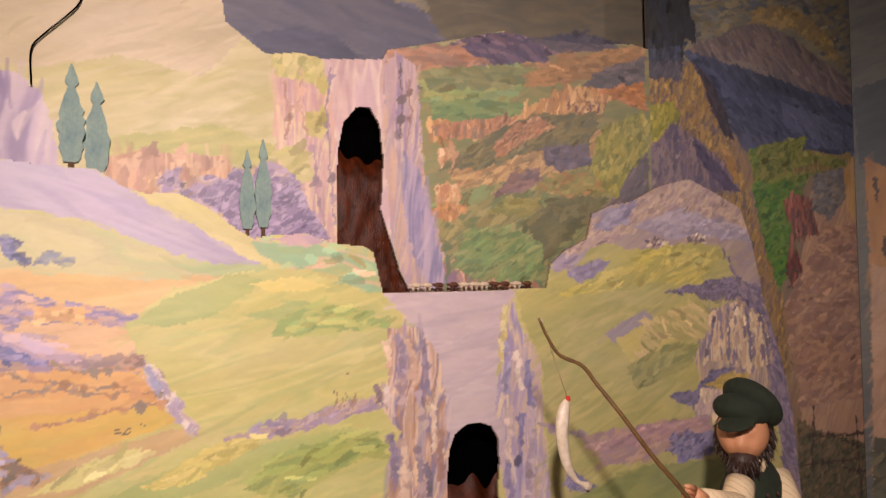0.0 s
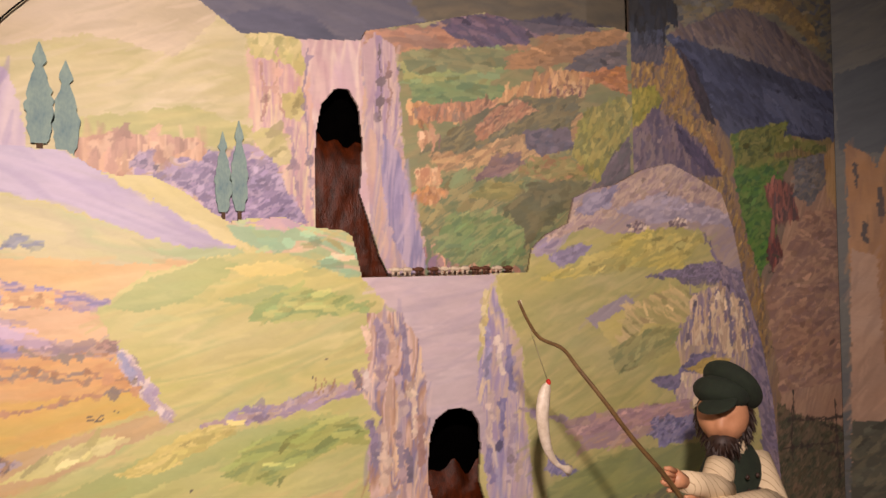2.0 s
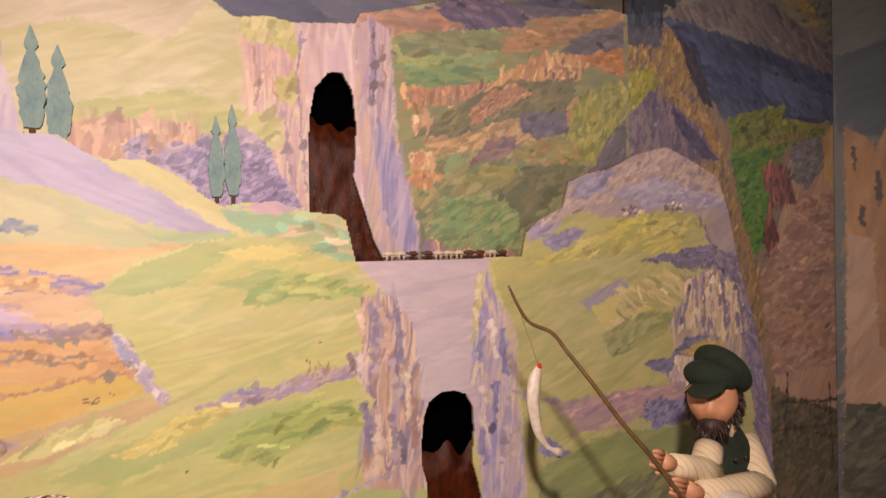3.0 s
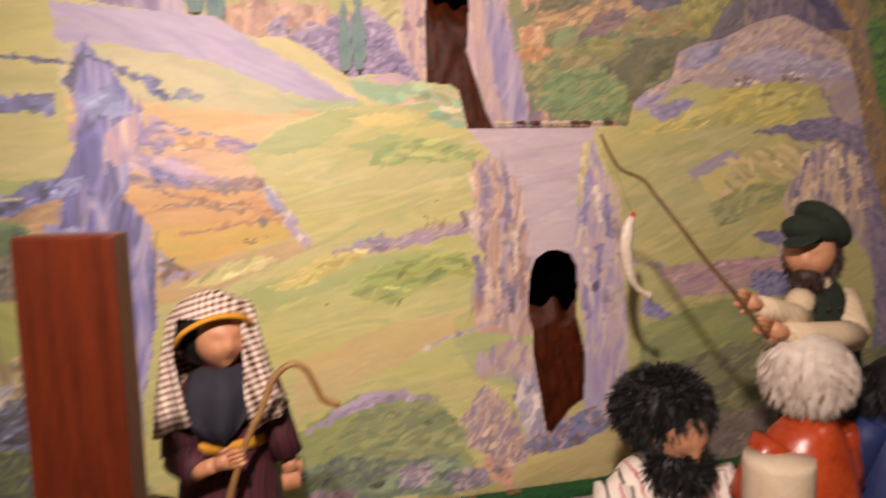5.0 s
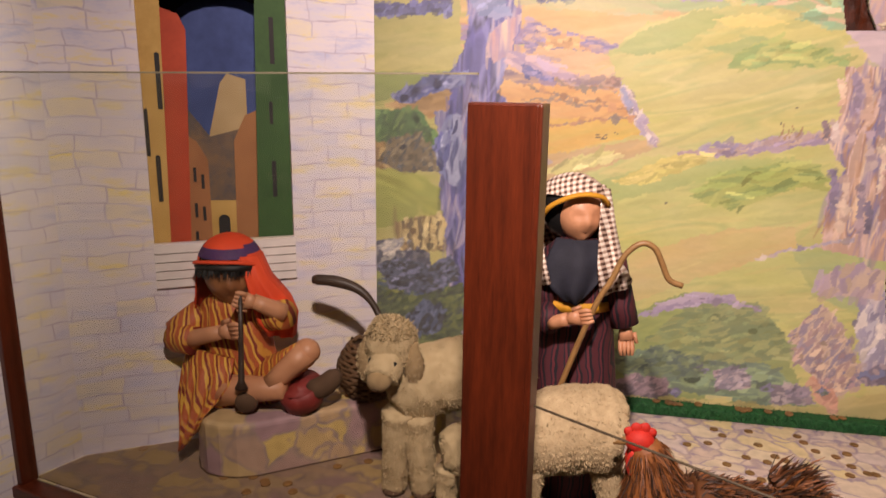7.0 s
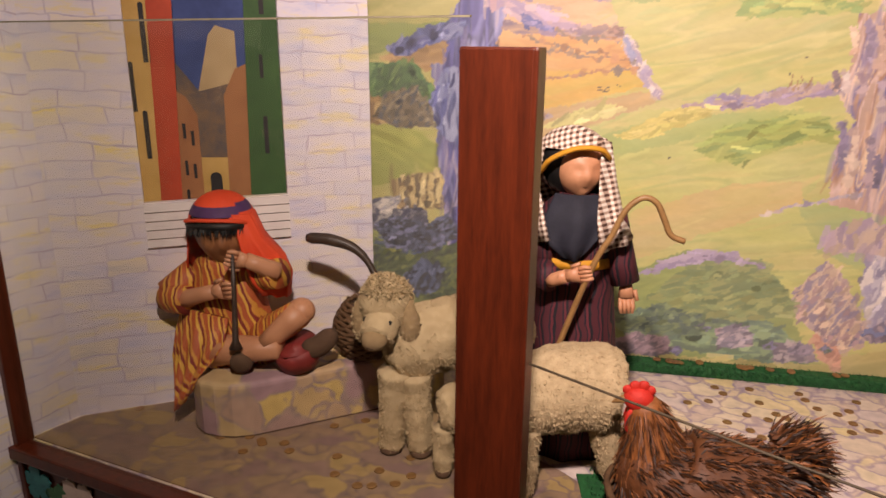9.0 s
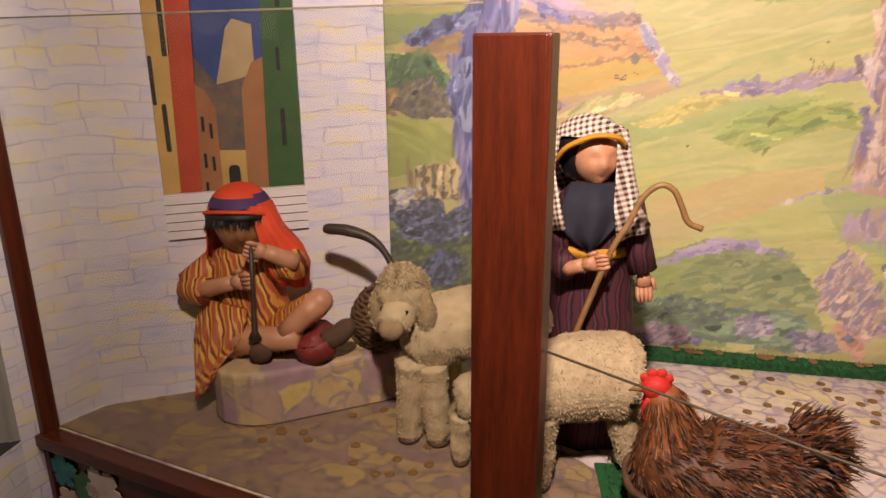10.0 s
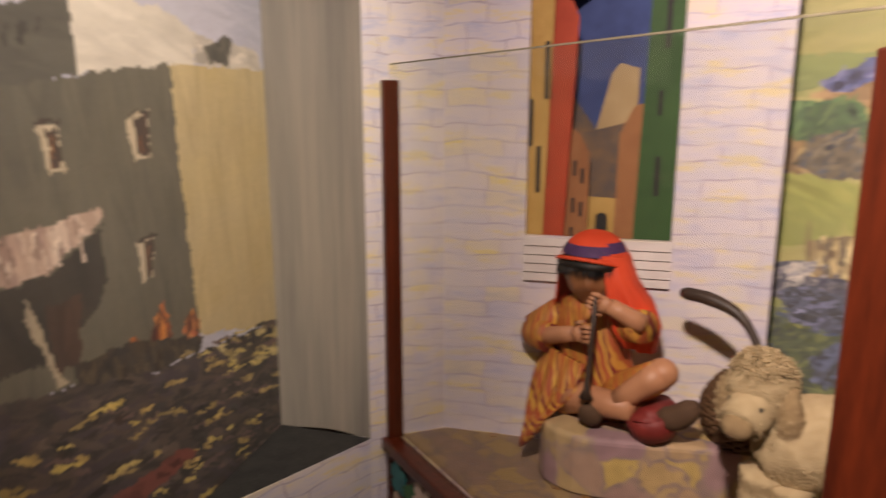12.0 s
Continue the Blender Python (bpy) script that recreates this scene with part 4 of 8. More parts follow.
dab(FRONT, "7c808c 949480 6c748c", 15, 0.03, 0.01, [(-880, 1726), (-856, 1756), (-795, 1735), (-801, 1723), (-850, 1732)])
dab(FRONT, "8c78a4 a088ac 7468a0 c09c94", -5, 0.05, 0.012, [(-944, 1690), (-882, 1664), (-784, 1631), (-674, 1608), (-727, 1591), (-784, 1627), (-881, 1640), (-902, 1604), (-943, 1582)])
dab(FRONT, "dca868 e8b878 cc9860", -5, 0.05, 0.012, [(-887, 1640), (-784, 1631), (-783, 1599), (-881, 1603)])
dab(FRONT, "6c68a4 8478ac 5458a0", -8, 0.04, 0.01, [(-943, 1555), (-891, 1537), (-838, 1503), (-901, 1519), (-943, 1522)])
stroke(FRONT, "a07050 b8845c 8c7468", 7, [(-848, 1510), (-805, 1488), (-749, 1491), (-680, 1492)])
stroke(FRONT, "a07050 b8845c 8c7468", 7, [(-942, 1450), (-848, 1455), (-726, 1432), (-608, 1435)])
stroke(FRONT, "a07050 b8845c 8c7468", 7, [(-942, 1498), (-837, 1466), (-703, 1443)])
stroke(FRONT, "a07050 b8845c 8c7468", 7, [(-879, 1372), (-726, 1400), (-608, 1409)])
dab(FRONT, "7c5c5c 946c64", 10, 0.03, 0.01, [(-703, 1506), (-689, 1524), (-662, 1514), (-662, 1494)])
stroke(FRONT, "c8b4bc a494ac e0d0cc", 13, [(-654, 1503), (-638, 1463), (-608, 1422), (-589, 1368), (-552, 1332)])
stroke(FRONT, "7080b0 9494b8", 13, [(-658, 1491), (-632, 1437)])
stroke(FRONT, "9484a4 a88c90 b8a0a0", 12, [(-488, 1307), (-429, 1312), (-375, 1327), (-291, 1336), (-203, 1356), (-112, 1363)])
stroke(FRONT, "7c6c94 8c7ca0", 9, [(-429, 1319), (-388, 1338), (-333, 1322)])
stroke(FRONT, "a88050 947048", 4, [(-218, 1358), (-213, 1377), (-210, 1396)])
stroke(FRONT, "a88050 947048", 4, [(-203, 1356), (-198, 1376), (-195, 1394)])
stroke(FRONT, "a88050 947048", 4, [(-191, 1355), (-186, 1375), (-183, 1393)])
stroke(FRONT, "a88050 947048", 4, [(-165, 1353), (-161, 1373), (-158, 1391)])
dab(FRONT, "845c48 6c5850 a47c5c 9488a0", 20, 0.03, 0.012, [(-941, 1332), (-900, 1303), (-857, 1273), (-878, 1252), (-940, 1249)])
dab(FRONT, "9caa54 88a050 b0b45c", 12, 0.08, 0.014, [(-346, 1596), (-260, 1628), (-140, 1603), (-62, 1563), (-202, 1547), (-374, 1541)])
dab(FRONT, "d0c060 dccb70 c4b858", 20, 0.08, 0.012, [(-679, 1212), (-583, 1263), (-482, 1304), (-375, 1313), (-456, 1261), (-570, 1210)])
dab(FRONT, "94a44c 84984a a4ac54", 15, 0.1, 0.014, [(-443, 1178), (-375, 1251), (-204, 1287), (-97, 1291), (-82, 1230), (-204, 1202), (-320, 1144)])
dab(FRONT, "345c34 446c3c 2c5034 5c7c44", 50, 0.05, 0.016, [(-1393, 1318), (-1370, 1397), (-1280, 1416), (-1226, 1357), (-1198, 1271), (-1297, 1303)])
dab(FRONT, "5c5044 746450 4c4c58 8a7c64", 50, 0.03, 0.012, [(-1389, 1256), (-1352, 1328), (-1261, 1347), (-1207, 1288), (-1197, 1227), (-1316, 1223)])
stroke(FRONT, "d0b478 8c7048 e0c88c", 13, [(-1301, 1084), (-1297, 1041), (-1305, 976)])
stroke(FRONT, "d0b478 8c7048 e0c88c", 13, [(-1269, 1085), (-1266, 1043), (-1273, 978)])
stroke(FRONT, "d0b478 8c7048 e0c88c", 13, [(-1238, 1087), (-1234, 1045), (-1241, 979)])
stroke(FRONT, "d0b478 8c7048 e0c88c", 13, [(-1209, 1088), (-1205, 1046), (-1211, 981)])
stroke(FRONT, "d0b478 8c7048 e0c88c", 13, [(-1187, 1089), (-1183, 1047), (-1189, 982)])
stroke(FRONT, "5c4c3c 746048", 5, [(-1284, 1079), (-1284, 977)])
stroke(FRONT, "5c4c3c 746048", 5, [(-1253, 1080), (-1252, 979)])
stroke(FRONT, "5c4c3c 746048", 5, [(-1223, 1082), (-1222, 980)])
dab(FRONT, "c4bcb8 9c98a8 dcd0c8", 40, 0.03, 0.01, [(-1384, 971), (-1372, 996), (-1339, 998), (-1324, 975), (-1339, 953), (-1369, 951)])
dab(FRONT, "c4bcb8 9c98a8 dcd0c8", 40, 0.03, 0.01, [(-1342, 992), (-1336, 1006), (-1317, 1007), (-1309, 994), (-1317, 982), (-1334, 981)])
dab(FRONT, "343c5c 4c5478 2c3048 7478a0", 20, 0.03, 0.012, [(-1396, 913), (-1335, 946), (-1222, 924), (-1148, 966), (-1120, 893), (-1221, 829), (-1355, 839)])
dab(FRONT, "3c4c34 4c5c38 2c3c34 64703c", 30, 0.04, 0.014, [(-1397, 836), (-1259, 817), (-1110, 875), (-1106, 682), (-1395, 658)])
dab(FRONT, "3c4870 5c6890 28304c", 60, 0.03, 0.012, [(-1297, 746), (-1240, 808), (-1164, 785), (-1182, 696), (-1278, 678)])
dab(FRONT, "5058a0 7880b8 3c4488 9ca0c8", 84, 0.05, 0.014, [(-1216, 1305), (-1173, 1401), (-1129, 1410), (-1108, 1239), (-1125, 1167), (-1188, 1218)])
dab(FRONT, "6c74b0 8c90c0 4c5498", 30, 0.03, 0.012, [(-1351, 1457), (-1262, 1475), (-1157, 1527), (-1106, 1535), (-1114, 1494), (-1227, 1467), (-1298, 1433)])
stroke(FRONT, "34386c 4c5088 5c60a0", 12, [(-1389, 1698), (-1298, 1706), (-1229, 1713), (-1161, 1729)])
stroke(FRONT, "34386c 4c5088 5c60a0", 12, [(-1334, 1444), (-1262, 1475), (-1157, 1510)])
dab(FRONT, "94889c b0a0ac 787088", 30, 0.04, 0.012, [(-321, 604), (-294, 653), (-240, 661), (-211, 623), (-239, 587), (-294, 582)])
dab(FRONT, "6c5468 8c7080 4c3c54", 30, 0.04, 0.012, [(-549, 575), (-518, 612), (-460, 611), (-438, 556), (-495, 532), (-538, 537)])
dab(FRONT, "8c7c94 6c6480", 30, 0.03, 0.01, [(-113, 586), (-80, 625), (-39, 602), (-50, 574)])
dab(FRONT, "5c7454 48644c 6c8058 3c5850", 10, 0.05, 0.014, [(-587, 629), (-510, 709), (-366, 729), (-326, 650), (-403, 616), (-535, 605)])
dab(FRONT, "b89c8c a48488 ccb09c 8c7c94", 65, 0.05, 0.014, [(-123, 773), (-42, 880), (31, 784), (75, 718), (91, 614), (-11, 622)])
dab(FRONT, "7c8c54 90985c 6c8050", 15, 0.06, 0.016, [(-528, 726), (-469, 802), (-364, 862), (-227, 870), (-141, 789), (-99, 704), (-280, 672), (-411, 698)])
stroke(FRONT, "a894b4 9484a8", 9, [(-583, 795), (-488, 828), (-411, 862), (-319, 873), (-208, 845)])
stroke(FRONT, "b8a4a8 a498b0 c8b8b0", 9, [(-243, 1000), (-159, 1031), (-76, 1058), (16, 1077)])
dab(FRONT, "54507c 6c6890 485c50", 30, 0.02, 0.01, [(-453, 555), (-432, 576), (-407, 559), (-429, 542)])
dab(FRONT, "54507c 6c6890 485c50", 30, 0.02, 0.01, [(-380, 646), (-359, 666), (-335, 649), (-356, 633)])
dab(FRONT, "54507c 6c6890 485c50", 30, 0.02, 0.01, [(-183, 598), (-164, 618), (-140, 602), (-160, 585)])
dab(FRONT, "54507c 6c6890 485c50", 30, 0.02, 0.01, [(-30, 603), (-11, 622), (12, 606), (-7, 590)])
dab(MURAL, "b5b4c4 a8a8bc c0bccc", 0, 0.3, 0.1, [(1231, 1784), (-639, 2898), (-308, -1136), (1401, 852)])
dab(MURAL, "4c4840 403c36 58544a", 5, 0.2, 0.06, [(1295, 1432), (854, 1537), (660, 1585), (658, 1455), (873, 1419), (1309, 1352)])
dab(MURAL, "d9cfc2 c9bfb4 e2d8cc", 10, 0.15, 0.05, [(661, 1594), (579, 1597), (386, 1589), (302, 1551), (310, 1489), (657, 1454)])
dab(MURAL, "cfc4b8 bcb2a8", 10, 0.1, 0.03, [(302, 1551), (176, 1547), (29, 1536), (5, 1487), (309, 1490)])
dab(MURAL, "4a4640 5c574e", 60, 0.05, 0.03, [(268, 1527), (187, 1558), (155, 1555), (170, 1492), (249, 1496)])
dab(MURAL, "5e5a4c 6a6454 524e44 645e50", 85, 0.3, 0.08, [(1311, 1343), (872, 1423), (396, 1487), (385, 1151), (363, 900), (518, 887), (944, 972), (1358, 1083)])
dab(MURAL, "bca87c c2ae80 b5a076 c8b488", 88, 0.3, 0.06, [(400, 1487), (-5, 1489), (-36, 804), (363, 900), (385, 1151)])
dab(MURAL, "c9b9a0 b8a890", 86, 0.1, 0.03, [(762, 1373), (718, 1375), (710, 1298), (746, 1298)])
dab(MURAL, "5a4030 3e2c22", 86, 0.1, 0.03, [(745, 1365), (719, 1370), (714, 1302), (736, 1300)])
dab(MURAL, "c9b9a0 b8a890", 86, 0.1, 0.03, [(551, 1383), (481, 1392), (484, 1306), (534, 1301)])
dab(MURAL, "5a4030 3e2c22", 86, 0.1, 0.03, [(529, 1379), (481, 1389), (487, 1309), (520, 1307)])
dab(MURAL, "c9b9a0 b8a890", 86, 0.1, 0.03, [(548, 1152), (500, 1150), (504, 1065), (539, 1067)])
dab(MURAL, "4a3628 3e2c22", 86, 0.1, 0.03, [(525, 1147), (500, 1147), (507, 1071), (525, 1070)])
dab(MURAL, "3a342c 2c2822", 86, 0.1, 0.03, [(800, 1519), (787, 1522), (790, 1494), (802, 1491)])
dab(MURAL, "3a342c 2c2822", 86, 0.1, 0.03, [(768, 1526), (755, 1529), (758, 1499), (771, 1496)])
dab(MURAL, "3a342c 2c2822", 86, 0.1, 0.03, [(733, 1535), (721, 1538), (723, 1514), (734, 1510)])
dab(MURAL, "2c2820 221e1a 383028", 70, 0.2, 0.04, [(1150, 1143), (918, 1132), (751, 1135), (638, 1193), (641, 1069), (773, 989), (938, 1008), (1169, 1033)])
dab(MURAL, "c4a898 a88c80 d6bfb0 b89c8c", 75, 0.12, 0.03, [(1138, 1216), (907, 1206), (630, 1225), (645, 1194), (763, 1138), (918, 1134), (1149, 1149)])
dab(MURAL, "4a2f20 3a2418", 86, 0.1, 0.03, [(783, 1081), (706, 1085), (717, 955), (770, 968)])
dab(MURAL, "9a8c78 b0a088", 86, 0.1, 0.02, [(827, 1119), (807, 1077), (755, 942), (770, 944), (821, 1072)])
dab(MURAL, "a8541e c8702a 6a3416 d8883c", 80, 0.05, 0.02, [(531, 946), (511, 993), (485, 1015), (471, 981), (463, 923), (486, 900), (515, 907)])
dab(MURAL, "a8541e c8702a 6a3416 d8883c", 80, 0.05, 0.02, [(431, 925), (410, 956), (383, 967), (366, 930), (366, 893), (398, 881)])
dab(MURAL, "a8541e c8702a 6a3416 d8883c", 80, 0.05, 0.02, [(600, 964), (583, 973), (565, 952), (570, 922), (595, 929)])
dab(MURAL, "2c241c 3c3024 221c18 4c3c28", 70, 0.06, 0.02, [(739, 966), (610, 962), (353, 891), (365, 863), (588, 885), (732, 922)])
dab(MURAL, "3c3230 4a3c36 2c2624 54443c 40343a", 16, 0.09, 0.022, [(1363, 1055), (943, 976), (519, 875), (-38, 817), (-75, 457), (311, 434), (590, 60), (1401, 852)])
dab(MURAL, "a89460 c0ac74 5c4c3c 40362c", 14, 0.06, 0.016, [(311, 850), (-37, 812), (-45, 716), (218, 766)])
rng = random.Random(19)
for k in range(300):
    u, v = rng.uniform(20, 1130), rng.uniform(470, 900)
    if v < 830 - 0.06 * u + 0.2 * min(u, 500):
        n = rng.uniform(14, 46)
        h = n * rng.uniform(0.1, 0.34)
        tone = rng.choice(("b8a058 d0b868", "8c7848 a48c54", "1c1816 28201c", "5c4a48 6c5450", "9c8450 b89c5c", "241e1c 302824"))
        stroke(MURAL, tone, rng.uniform(5, 12), [(u - n, v - h), (u, v + rng.uniform(-5, 5)), (u + n, v + h)])
dab(MURAL, "6c2c22 7c382c", 30, 0.1, 0.02, [(681, 684), (447, 670), (408, 635), (624, 628)])
for k in range(9):
    stroke(MURAL, rng.choice(("e0ccbc d0b8a8", "a08878 8c7468")), 7, [(1100 - 52 * k, 1212 - abs(k - 4) * 2), (1108 - 52 * k, 1180), (1120 - 54 * k, 1150 - 2 * k)])
for u, v in ((733, 1335), (511, 1345), (514, 1108)):
    stroke(MURAL, "2c2018 3a2a20", 6, [(u - 30, v + 42), (u, v + 46), (u + 30, v + 42)])
    stroke(MURAL, "8c5c34 6c4428", 5, [(u, v - 28), (u + 2, v), (u, v + 28)])
dab(RETURN, "5a5c58 6a6a60 4c5054", 20, 0.2, 0.06, [(-31, 3825), (607, 3615), (519, 213), (-120, 78)])
dab(RETURN, "34404c 2c3844 3c4850", 20, 0.2, 0.05, [(3, 2483), (209, 2527), (580, 2565), (566, 2019), (17, 2159)])
dab(RETURN, "a8743c b88448 946638", 86, 0.2, 0.05, [(38, 2176), (126, 2129), (151, 2050), (201, 2190), (572, 2246), (539, 978), (37, 1225), (43, 1861)])
dab(RETURN, "4a2c1c 3a2418", 86, 0.1, 0.03, [(70, 2092), (83, 2087), (84, 1981), (72, 1982)])
dab(RETURN, "4a2c1c 3a2418", 86, 0.1, 0.03, [(149, 1977), (171, 1976), (177, 1855), (154, 1856)])
dab(RETURN, "4a2c1c 3a2418", 86, 0.1, 0.03, [(93, 1834), (114, 1821), (112, 1736), (93, 1742)])
dab(RETURN, "b38c70 a07c62 c09a7c", 60, 0.3, 0.06, [(48, 1714), (142, 1687), (161, 1231), (537, 888), (519, 213), (9, 105)])
dab(RETURN, "4a4a30 5c5638 38381f", 30, 0.1, 0.04, [(31, 981), (539, 978), (519, 213), (9, 105)])
dab(FRONT, "2a2420 3a302a", 0, 0.05, 0.02, [(-504, 1165), (-499, 1164), (-499, 1159), (-504, 1159)])
dab(FRONT, "2a2420 3a302a", 0, 0.05, 0.02, [(-180, 1444), (-174, 1444), (-174, 1438), (-180, 1439)])
dab(FRONT, "2a2420 3a302a", 0, 0.05, 0.02, [(-221, 1398), (-216, 1397), (-216, 1391), (-221, 1392)])
dab(FRONT, "2a2420 3a302a", 0, 0.05, 0.02, [(-467, 1379), (-462, 1378), (-462, 1373), (-467, 1374)])
dab(FRONT, "2a2420 3a302a", 0, 0.05, 0.02, [(-556, 1845), (-551, 1845), (-551, 1840), (-556, 1839)])
stroke(FRONT, "2a2420 3a302a", 2.5, [(-723, 1349), (-714, 1355), (-705, 1351)])
stroke(FRONT, "2a2420 3a302a", 2.5, [(-700, 1352), (-691, 1357), (-682, 1354)])
stroke(FRONT, "2a2420 3a302a", 2.5, [(-678, 1356), (-669, 1360), (-662, 1359)])
stroke(FRONT, "2a2420 3a302a", 2.5, [(-721, 1344), (-687, 1347)])

m3 = lambda pts: [(u / 1000, v / 1000) for u, v in pts]
MID_CUT = m3([(-1272, 2576), (-527, 2772), (-471, 2354), (-396, 2300), (-368, 2282), (-281, 2296), (-214, 2287), (-42, 2306), (-27, 2335), (55, 2357), (180, 2391), (351, 2442), (493, 2434), (665, 2443), (851, 2465), (922, 2458), (922, 1527), (-1270, 1527)])
ARCH_HIGH = m3([(-180, 1954), (-174, 2046), (-159, 2117), (-122, 2163), (-82, 2166), (-53, 2121), (-43, 2024), (-46, 1945), (-53, 1882), (-22, 1788), (2, 1709), (43, 1629), (42, 1581), (-90, 1586), (-104, 1741), (-178, 1741), (-180, 1817)])
FRONT_CUT = m3([(-1500, 2500), (-1466, 2070), (-1023, 1964), (-877, 1947), (-761, 1942), (-706, 1904), (-661, 1891), (-590, 1894), (-517, 1859), (-460, 1813), (-415, 1788), (-361, 1800), (-278, 1801), (-235, 1781), (-132, 1770), (-107, 1756), (-81, 1647), (434, 1649), (439, 1670), (450, 1720), (501, 1762), (584, 1797), (607, 1875), (672, 1903), (762, 1919), (879, 1974), (1001, 2002), (1101, 1965), (1231, 1911), (1282, 1794), (1331, 1595), (1408, 1391), (1459, 1185), (1503, 774), (1520, 480), (-1500, 480)])
ARCH_LOW = m3([(107, 1210), (124, 1253), (158, 1276), (202, 1280), (241, 1264), (262, 1228), (266, 1161), (258, 1073), (274, 1019), (290, 946), (287, 799), (243, 773), (202, 728), (174, 696), (155, 712), (138, 823), (116, 952), (116, 1024), (101, 1078), (101, 1149)])
X = (1, 0, 0)
BACK = (0, 1, 0)
canvas("scenery_front", FRONT, ((0, 2.0, 0), X, BACK), (-1.5, 1.6, 0.48, 2.4), 0.0038, FRONT_CUT, [ARCH_LOW], label="painted board of green hills, cliffs and fields standing on the stage")
canvas("scenery_middle", MID, ((0, 2.09, 0), X, BACK), (-1.3, 0.945, 1.55, 2.8), 0.0038, MID_CUT, [ARCH_HIGH], label="painted board of a gorge, cypress hill and green slope")
canvas("scenery_sky", SKY, ((0, 2.25, 0), X, BACK), (-1.3, 1.15, 1.5, 3.0), 0.008, label="painted backdrop of grey clouds and blue mountains")
FOLD = Vector((0.910, 2.10, 0))
RUN = (Vector((2.175, 2.226, 0)) - FOLD).normalized()
OUT = Vector((-RUN.y, RUN.x, 0))
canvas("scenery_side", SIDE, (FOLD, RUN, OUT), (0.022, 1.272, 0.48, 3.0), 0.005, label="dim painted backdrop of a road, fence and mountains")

# ---- the room round the stage ----
FLOORZ = 0.5


def cobbles(name="painted_cobbles", tones=("d4c2bc", "dccaac", "c6b0b0", "e0cc98", "cfbcac"), scale=14.0, joints=("9f8ea6", "b8a296")):
    m, nt, b = material(name, 0.75)
    co = nt.nodes.new("ShaderNodeTexCoord")
    mp = nt.nodes.new("ShaderNodeMapping")
    mp.inputs["Scale"].default_value = (1.0, 1.5, 1)
    mp.inputs["Rotation"].default_value = (0, 0, 0.5)
    nz = node(nt, "ShaderNodeTexNoise", Scale=9.0, Detail=3.0)
    nt.links.new(co.outputs["Object"], nz.inputs["Vector"])
    mix = nt.nodes.new("ShaderNodeMix")
    mix.data_type = "VECTOR"
    mix.inputs[0].default_value = 0.12
    nt.links.new(co.outputs["Object"], mix.inputs[4])
    nt.links.new(nz.outputs["Color"], mix.inputs[5])
    nt.links.new(mix.outputs[1], mp.inputs[0])
    v1 = node(nt, "ShaderNodeTexVoronoi", Scale=scale)
    v2 = node(nt, "ShaderNodeTexVoronoi", Scale=scale)
    v2.feature = "DISTANCE_TO_EDGE"
    for v in (v1, v2):
        nt.links.new(mp.outputs[0], v.inputs["Vector"])
    sep = nt.nodes.new("ShaderNodeSeparateColor")
    nt.links.new(v1.outputs["Color"], sep.inputs[0])
    stone = ramp(nt, sep.outputs[0], list(zip((0.0, 0.3, 0.55, 0.75, 1.0), tones)))
    n3 = node(nt, "ShaderNodeTexNoise", Scale=30.0, Detail=5.0)
    nt.links.new(co.outputs["Object"], n3.inputs["Vector"])
    edge = ramp(nt, v2.outputs[0], [(0.0, (0.0, 0.0, 0.0, 1)), (0.035, (0.25, 0.25, 0.25, 1)), (0.10, (1, 1, 1, 1))])
    mc = nt.nodes.new("ShaderNodeMix")
    mc.data_type = "RGBA"
    joint = ramp(nt, n3.outputs[0], [(0.35, joints[0]), (0.65, joints[1])])
    nt.links.new(edge.outputs[0], mc.inputs[0])
    nt.links.new(joint.outputs[0], mc.inputs[6])
    nt.links.new(stone.outputs[0], mc.inputs[7])
    hs = nt.nodes.new("ShaderNodeHueSaturation")
    val = ramp(nt, n3.outputs[0], [(0.3, (0.82, 0.82, 0.82, 1)), (0.7, (1.08, 1.08, 1.08, 1))])
    nt.links.new(val.outputs[0], hs.inputs["Value"])
    nt.links.new(mc.outputs[2], hs.inputs["Color"])
    nt.links.new(hs.outputs[0], b.inputs["Base Color"])
    bump(nt, b, n3.outputs[0], 0.15)
    return m


